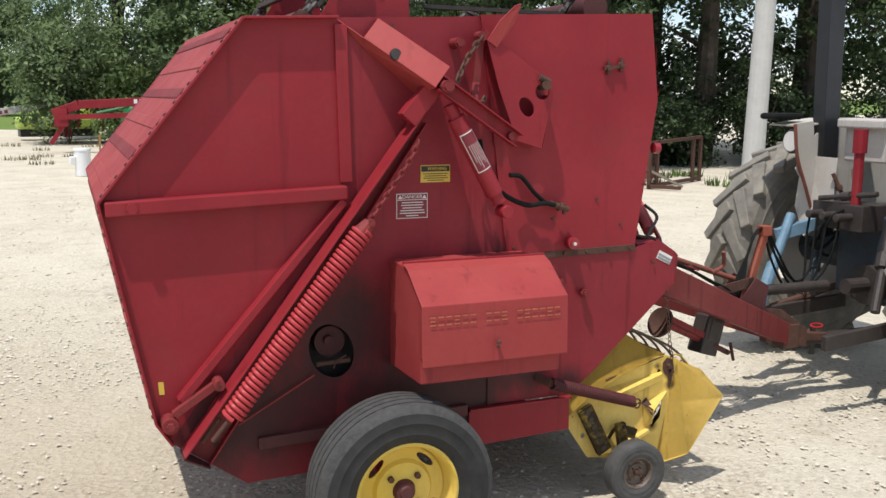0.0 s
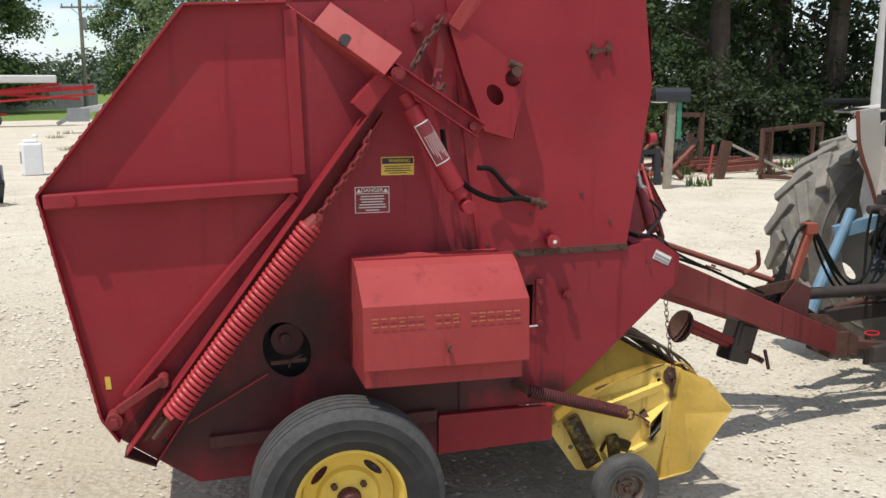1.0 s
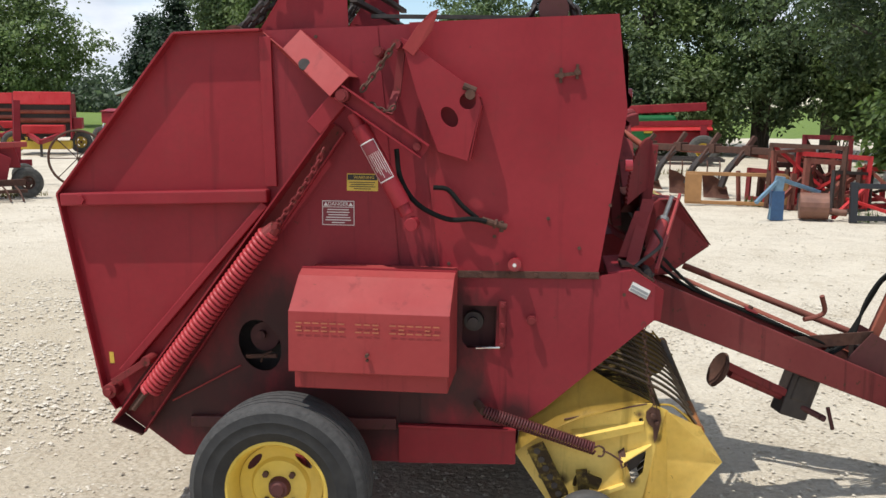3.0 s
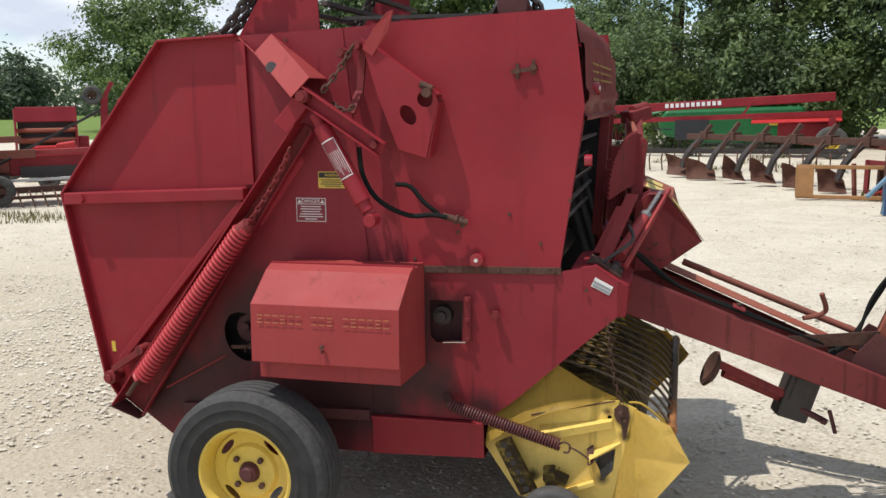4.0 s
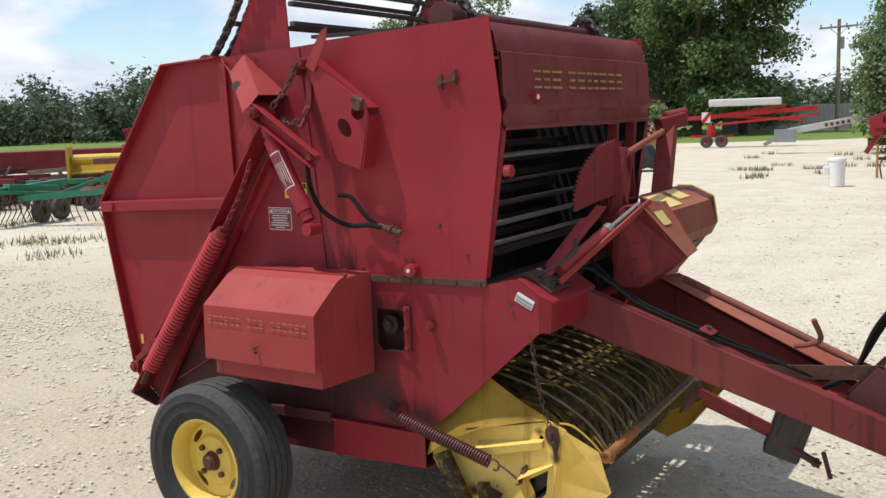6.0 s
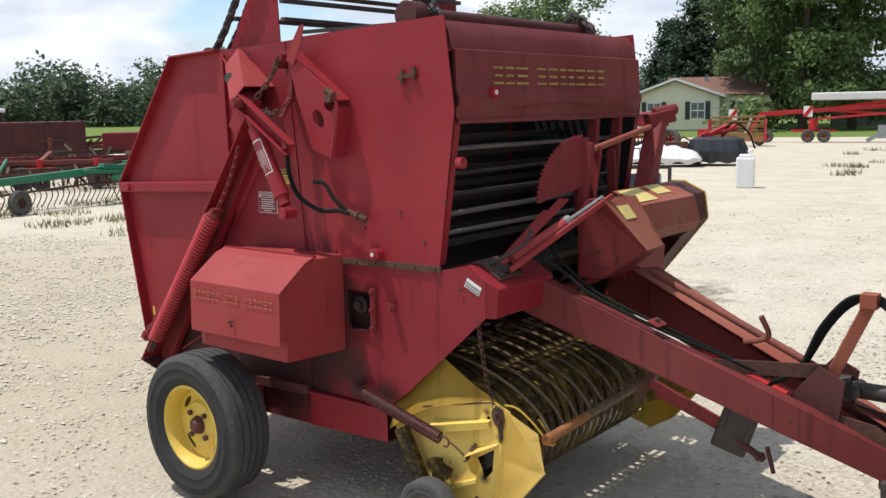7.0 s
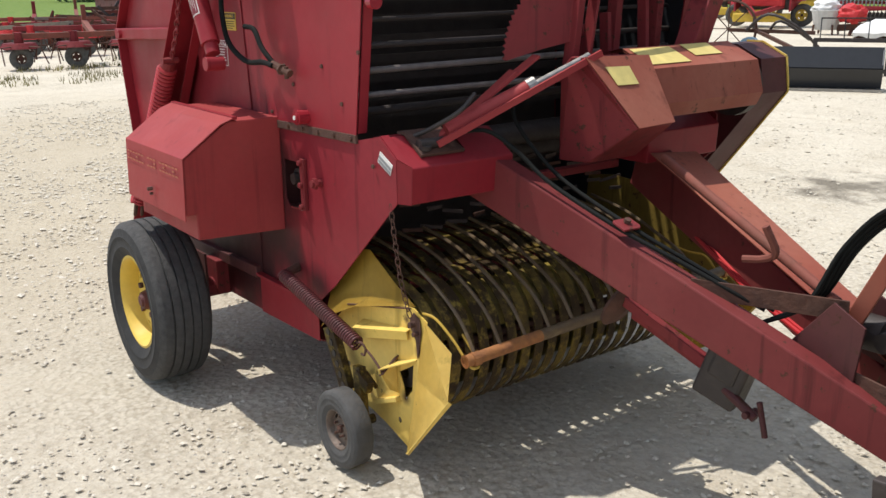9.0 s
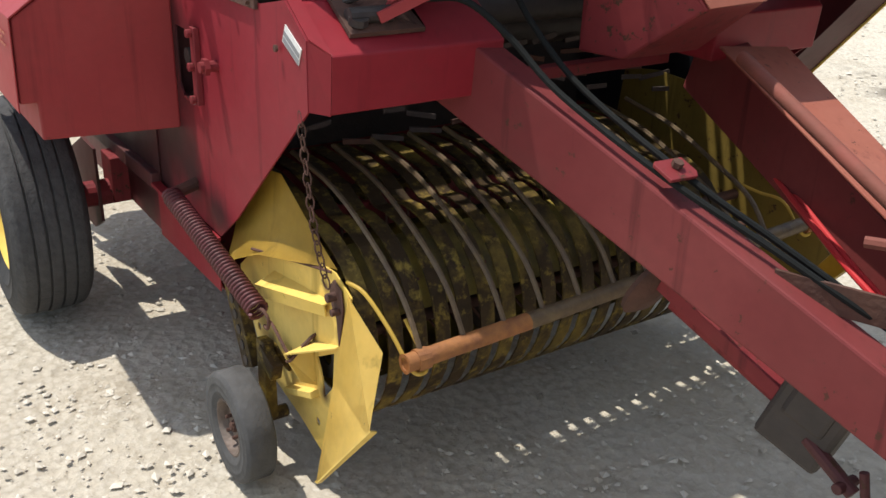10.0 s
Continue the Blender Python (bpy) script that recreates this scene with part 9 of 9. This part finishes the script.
# folded red hay machines between the conditioner and the yard
make("folded_tedder", "folded red hay tedder with a raised arm and tyre", "hay tedder", pose(-11.6, 15.6, 0, 0, 0, 34), [
    ("arm", RED, [("beam", (0, 0, 0.5), (0.12, 0, 2.1), 0.14, 0.16), ("beam", (0.12, 0, 2.1), (0.3, 0, 2.45), 0.1, 0.1)], 0.01),
    ("brace", DARK, [("beam", (0.1, 0, 1.85), (-1.7, -0.2, 0.9), 0.05, 0.06), ("beam", (0.1, 0, 1.9), (0.7, 0.1, 1.2), 0.03, 0.03)]),
    ("frame", RED, [("beam", (-1.6, 0, 0.5), (1.2, 0, 0.5), 0.12, 0.14), ("beam", (0.9, 0, 0.5), (0.95, 0, 1.9), 0.12, 0.14)]),
    ("hood", RED_BRIGHT, [("plate", [(-1.0, 0.75), (-1.0, 1.05), (-0.6, 1.1), (-0.5, 0.75)], -0.3, 0.3)], 0.03)],
    [((-0.15, -0.15, 2.15), 0.22, 0.14, 0.1, RUST), ((-1.2, -0.2, 0.25), 0.25, 0.16, 0.1, RUST), ((1.0, -0.2, 0.25), 0.25, 0.16, 0.1, RUST)])
make("pull_mower", "faded red pull-type mower with bent hood", "hay mower", pose(-10.0, 12.5, 0, 0, 0, 38), [
    ("beam", RED_FADED, [("beam", (-1.6, 0, 1.0), (1.3, 0, 1.06), 0.12, 0.10)], 0.01),
    ("hood", RED, [("plate", [(-1.3, 0.55), (-1.45, 0.95), (1.1, 1.02), (1.2, 0.6)], 0.1, 0.8)], 0.04),
    ("opening", DARK, [("box", -1.1, 0.0, 0.03, 0.1, 0.52, 0.74)]),
    ("end_plate", RED, [("plate", [(0.35, 0.35), (0.2, 0.85), (0.6, 1.0), (1.0, 0.8), (0.9, 0.35)], -0.1, 0.05)], 0.01),
    ("cutter", RUST, [("beam", (-1.5, -0.3, 0.3), (1.2, -0.3, 0.35), 0.1, 0.12), ("beam", (-1.3, -0.5, 0.18), (1.2, -0.5, 0.2), 0.08, 0.06)]),
    ("tines", RUST, [("tube", [(-1.2 + 0.22 * k, -0.3, 0.3), (-1.15 + 0.22 * k, -0.6, 0.2), (-1.1 + 0.22 * k, -0.75, 0.02)], 0.018, 5) for k in range(11)]),
    ("push_bar", WHITE_PAINT, [("beam", (-1.4, -0.2, 0.48), (0.3, -0.25, 0.52), 0.04, 0.05)])],
    [((-1.5, -0.3, 0.3), 0.3, 0.18, 0.13, RUST), ((1.3, 0.2, 0.3), 0.3, 0.18, 0.13, RUST)])

# ---- tractor in front of the baler ----
tractor = thing("tractor", "old blue and white farm tractor hitched to the baler", "tractor", pose(3.98, 0.84, 0))
for side, yy in ((1, 1.08), (-1, -0.62)):
    wheel(tractor, (0.10, yy, 0.80), 0.76, 0.42, 0.42, OLD_WHITE, plain("dusty_tractor_tyre", (0.27, 0.245, 0.20), 0.9, 0.0, 0.45, 9.0, 0.5, (0.14, 0.13, 0.115)), 1, "rear_wheel", side, 19)
bm = bmesh.new()
box(bm, -0.25, 2.2, -0.25, 0.25, 0.55, 1.05)
cyl(bm, (0.10, -0.6, 0.80), (0.10, 1.0, 0.80), 0.13, 16)
box(bm, -0.32, 0.25, -0.32, 0.32, 0.60, 1.15)
part("rear_axle", bm, AXLE_BLUE, tractor, "grimy blue axle housing", bevel=0.02)
bm = bmesh.new()
box(bm, 1.2, 2.6, -0.32, 0.32, 1.0, 1.5)
part("hood", bm, BLUE, tractor, bevel=0.05)
for side, yy in ((1, 0.80), (-1, -0.36)):
    bm = bmesh.new()
    prof = [(-0.50, 1.70), (-0.34, 1.72), (-0.15, 1.74), (0.3, 1.74), (0.62, 1.55)]
    shell = [[bm.verts.new((px, yy + dy, pz + dz)) for px, pz in prof] for dy, dz in ((-0.30, 0.0), (0.04, 0.0), (0.04, 0.012), (-0.30, 0.012))]
    for i in range(4):
        a, b = shell[i], shell[(i + 1) % 4]
        for k in range(len(prof) - 1):
            bm.faces.new((a[k], a[k + 1], b[k + 1], b[k]))
    for k in (0, -1):
        bm.faces.new([shell[i][k] for i in range(4)])
    f = part("fender", bm, OLD_WHITE, tractor, "dull white rusting fender")
    bm = bmesh.new()
    sheet(bm, [(-0.56, yy - 0.305, 1.42), (-0.40, yy - 0.305, 1.655), (-0.12, yy - 0.305, 1.735), (0.3, yy - 0.305, 1.735), (0.62, yy - 0.305, 1.54), (0.5, yy - 0.305, 0.95), (-0.18, yy - 0.305, 0.98), (-0.34, yy - 0.305, 1.02), (-0.40, yy - 0.305, 1.22)], 0.008)
    part("fender_side", bm, OLD_WHITE, f)
    bm = bmesh.new()
    sheet(bm, [(-0.60, yy - 0.315, 1.72), (-0.44, yy - 0.315, 1.74), (-0.41, yy - 0.315, 1.52), (-0.36, yy - 0.315, 1.30), (-0.29, yy - 0.315, 1.10), (-0.36, yy - 0.315, 1.03), (-0.46, yy - 0.315, 1.28), (-0.56, yy - 0.315, 1.48)], 0.008)
    skirt = part("fender_skirt", bm, OLD_WHITE, f, "torn white fender edge")
    bm = bmesh.new()
    tube(bm, curve_pts([(-0.60, yy - 0.32, 1.72), (-0.565, yy - 0.32, 1.50), (-0.47, yy - 0.32, 1.28), (-0.365, yy - 0.32, 1.02)], 5), 0.012, 6)
    part("rusty_edge", bm, RUST_RED, skirt)
bm = bmesh.new()
box(bm, -0.60, -0.36, 0.66, 0.84, 1.745, 1.79)
part("fender_cap", bm, BLACK_RUBBER, tractor, bevel=0.02)
for yy in (0.50, -0.50):
    bm = bmesh.new()
    beam(bm, (-0.30, yy, 0.95), (-0.34, yy, 2.75), 0.11, 0.13)
    tube(bm, curve_pts([(-0.34, yy, 2.70), (-0.30, yy, 2.80), (0.05, yy, 2.86), (0.5, yy, 2.86)], 4), 0.05, 8)
    part("roll_post", bm, BLACK_PAINT, tractor, "black roll-over post", bevel=0.015)
bm = bmesh.new()
beam(bm, (-0.34, -0.5, 2.72), (-0.34, 0.5, 2.72), 0.11, 0.11)
part("roll_bar", bm, BLACK_PAINT, tractor, bevel=0.015)
bm = bmesh.new()
sheet(bm, [(-0.38, 0.30, 1.50), (-0.38, 0.62, 1.50), (-0.42, 0.62, 1.15), (-0.44, 0.50, 0.95), (-0.40, 0.30, 1.10)], 0.012)
part("mount_plate", bm, OLD_WHITE, tractor, bevel=0.002)
bm = bmesh.new()
lathe(bm, [(0.001, 0.0), (0.075, 0.0), (0.085, 0.012), (0.085, 0.05), (0.06, 0.09), (0.001, 0.10)], (-0.52, 0.60, 1.60), "x", 24)
lamp = part("work_lamp", bm, BLACK_PAINT, tractor, "round work lamp", smooth=True)
bm = bmesh.new()
cyl(bm, (-0.524, 0.60, 1.60), (-0.519, 0.60, 1.60), 0.068, 24)
part("lens", bm, WHITE_LABEL, lamp)
bm = bmesh.new()
box(bm, -0.30, 0.25, 0.0, 0.34, 1.48, 1.72)
box(bm, -0.36, 0.30, -0.02, 0.36, 1.70, 1.76)
part("tool_box", bm, OLD_WHITE, tractor, "pale metal box behind the seat", bevel=0.012)
# lift arms, links and hoses
bm = bmesh.new()
beam(bm, (-0.30, 0.30, 1.12), (-0.72, 0.46, 0.98), 0.06, 0.08)
cyl(bm, (-0.62, 0.44, 1.12), (-0.92, 0.34, 0.58), 0.032, 12)
cyl(bm, (-0.80, 0.38, 0.80), (-0.96, 0.32, 0.50), 0.042, 12)
part("lift_link", bm, LIGHT_BLUE, tractor, "pale blue lift link", bevel=0.003)
bm = bmesh.new()
beam(bm, (-0.20, 0.34, 0.52), (-1.05, 0.36, 0.46), 0.04, 0.09)
part("draft_arm", bm, DARK, tractor, bevel=0.005)
bm = bmesh.new()
beam(bm, (-0.20, -0.34, 0.52), (-1.05, -0.36, 0.46), 0.04, 0.09)
part("draft_arm", bm, DARK, tractor, bevel=0.005)
bm = bmesh.new()
beam(bm, (-0.2, 0.0, 0.38), (-0.95, 0.0, 0.38), 0.09, 0.05)
part("draw_tongue", bm, DARK, tractor, bevel=0.004)
bm = bmesh.new()
cyl(bm, (-0.46, 0.05, 1.05), (-0.46, 0.05, 1.55), 0.032, 12)
cyl(bm, (-0.46, 0.05, 1.55), (-0.46, 0.05, 1.70), 0.045, 12)
part("top_link", bm, RED, tractor, "red top link standing up")
bm = bmesh.new()
box(bm, -0.50, -0.25, -0.05, 0.38, 1.05, 1.22)
for k in range(3):
    cyl(bm, (-0.62, 0.05 + 0.12 * k, 1.14), (-0.48, 0.05 + 0.12 * k, 1.14), 0.028, 10)
part("remote_valve", bm, DARK, tractor, "grimy hydraulic outlets", bevel=0.006)
for k, (a, b, r) in enumerate((((-0.52, 0.30, 1.24), (-0.44, -0.10, 1.30), 0.018), ((-0.40, 0.42, 0.92), (-0.62, 0.20, 0.62), 0.022), ((-0.36, 0.12, 1.22), (-0.40, 0.16, 1.44), 0.014), ((-0.36, 0.24, 1.22), (-0.42, 0.30, 1.40), 0.014), ((-0.30, -0.10, 1.15), (-0.60, -0.30, 0.60), 0.03), ((-0.25, 0.36, 0.62), (-0.78, 0.40, 0.50), 0.024))):
    bm = bmesh.new()
    cyl(bm, a, b, r, 10)
    cyl(bm, Vector(a).lerp(Vector(b), 0.40), Vector(a).lerp(Vector(b), 0.55), r * 1.7, 10)
    part("lever_rod", bm, (DARK, AXLE_BLUE, STEEL, RUST, DARK, RUST)[k], tractor)
for o in (0.0, 0.05, 0.10):
    bm = bmesh.new()
    tube(bm, curve_pts([(-0.46, 0.10 + o, 1.20), (-0.58, 0.14 + o, 1.12 - o), (-0.56, 0.22 + o, 0.92), (-0.40, 0.30 + o, 0.85 + o), (-0.30, 0.33, 1.0)], 6), 0.010, 8)
    part("valve_hose", bm, BLACK_RUBBER, tractor, "black hydraulic hose", smooth=True)
bm = bmesh.new()
cyl(bm, (-0.36, 0.0, 0.70), (-0.55, 0.0, 0.70), 0.05, 14)
cyl(bm, (-0.30, 0.0, 0.70), (-0.38, 0.0, 0.70), 0.13, 18)
part("power_shaft_stub", bm, DARK, tractor)
bm = bmesh.new()
box(bm, 0.55, 0.95, -0.25, 0.25, 1.25, 1.33)
box(bm, 0.48, 0.58, -0.25, 0.25, 1.30, 1.75)
part("seat", bm, BLACK_PAINT, tractor, bevel=0.04)

# front end
for yy in (-0.62, 0.62):
    wheel(tractor, (2.35, yy, 0.36), 0.36, 0.20, 0.20, OLD_WHITE, TYRE_DARK, 3, "front_wheel", -1 if yy < 0 else 1)
bm = bmesh.new()
beam(bm, (2.35, -0.55, 0.42), (2.35, 0.55, 0.42), 0.12, 0.12)
box(bm, 2.15, 2.55, -0.14, 0.14, 0.42, 1.0)
part("front_axle", bm, AXLE_BLUE, tractor, bevel=0.02)
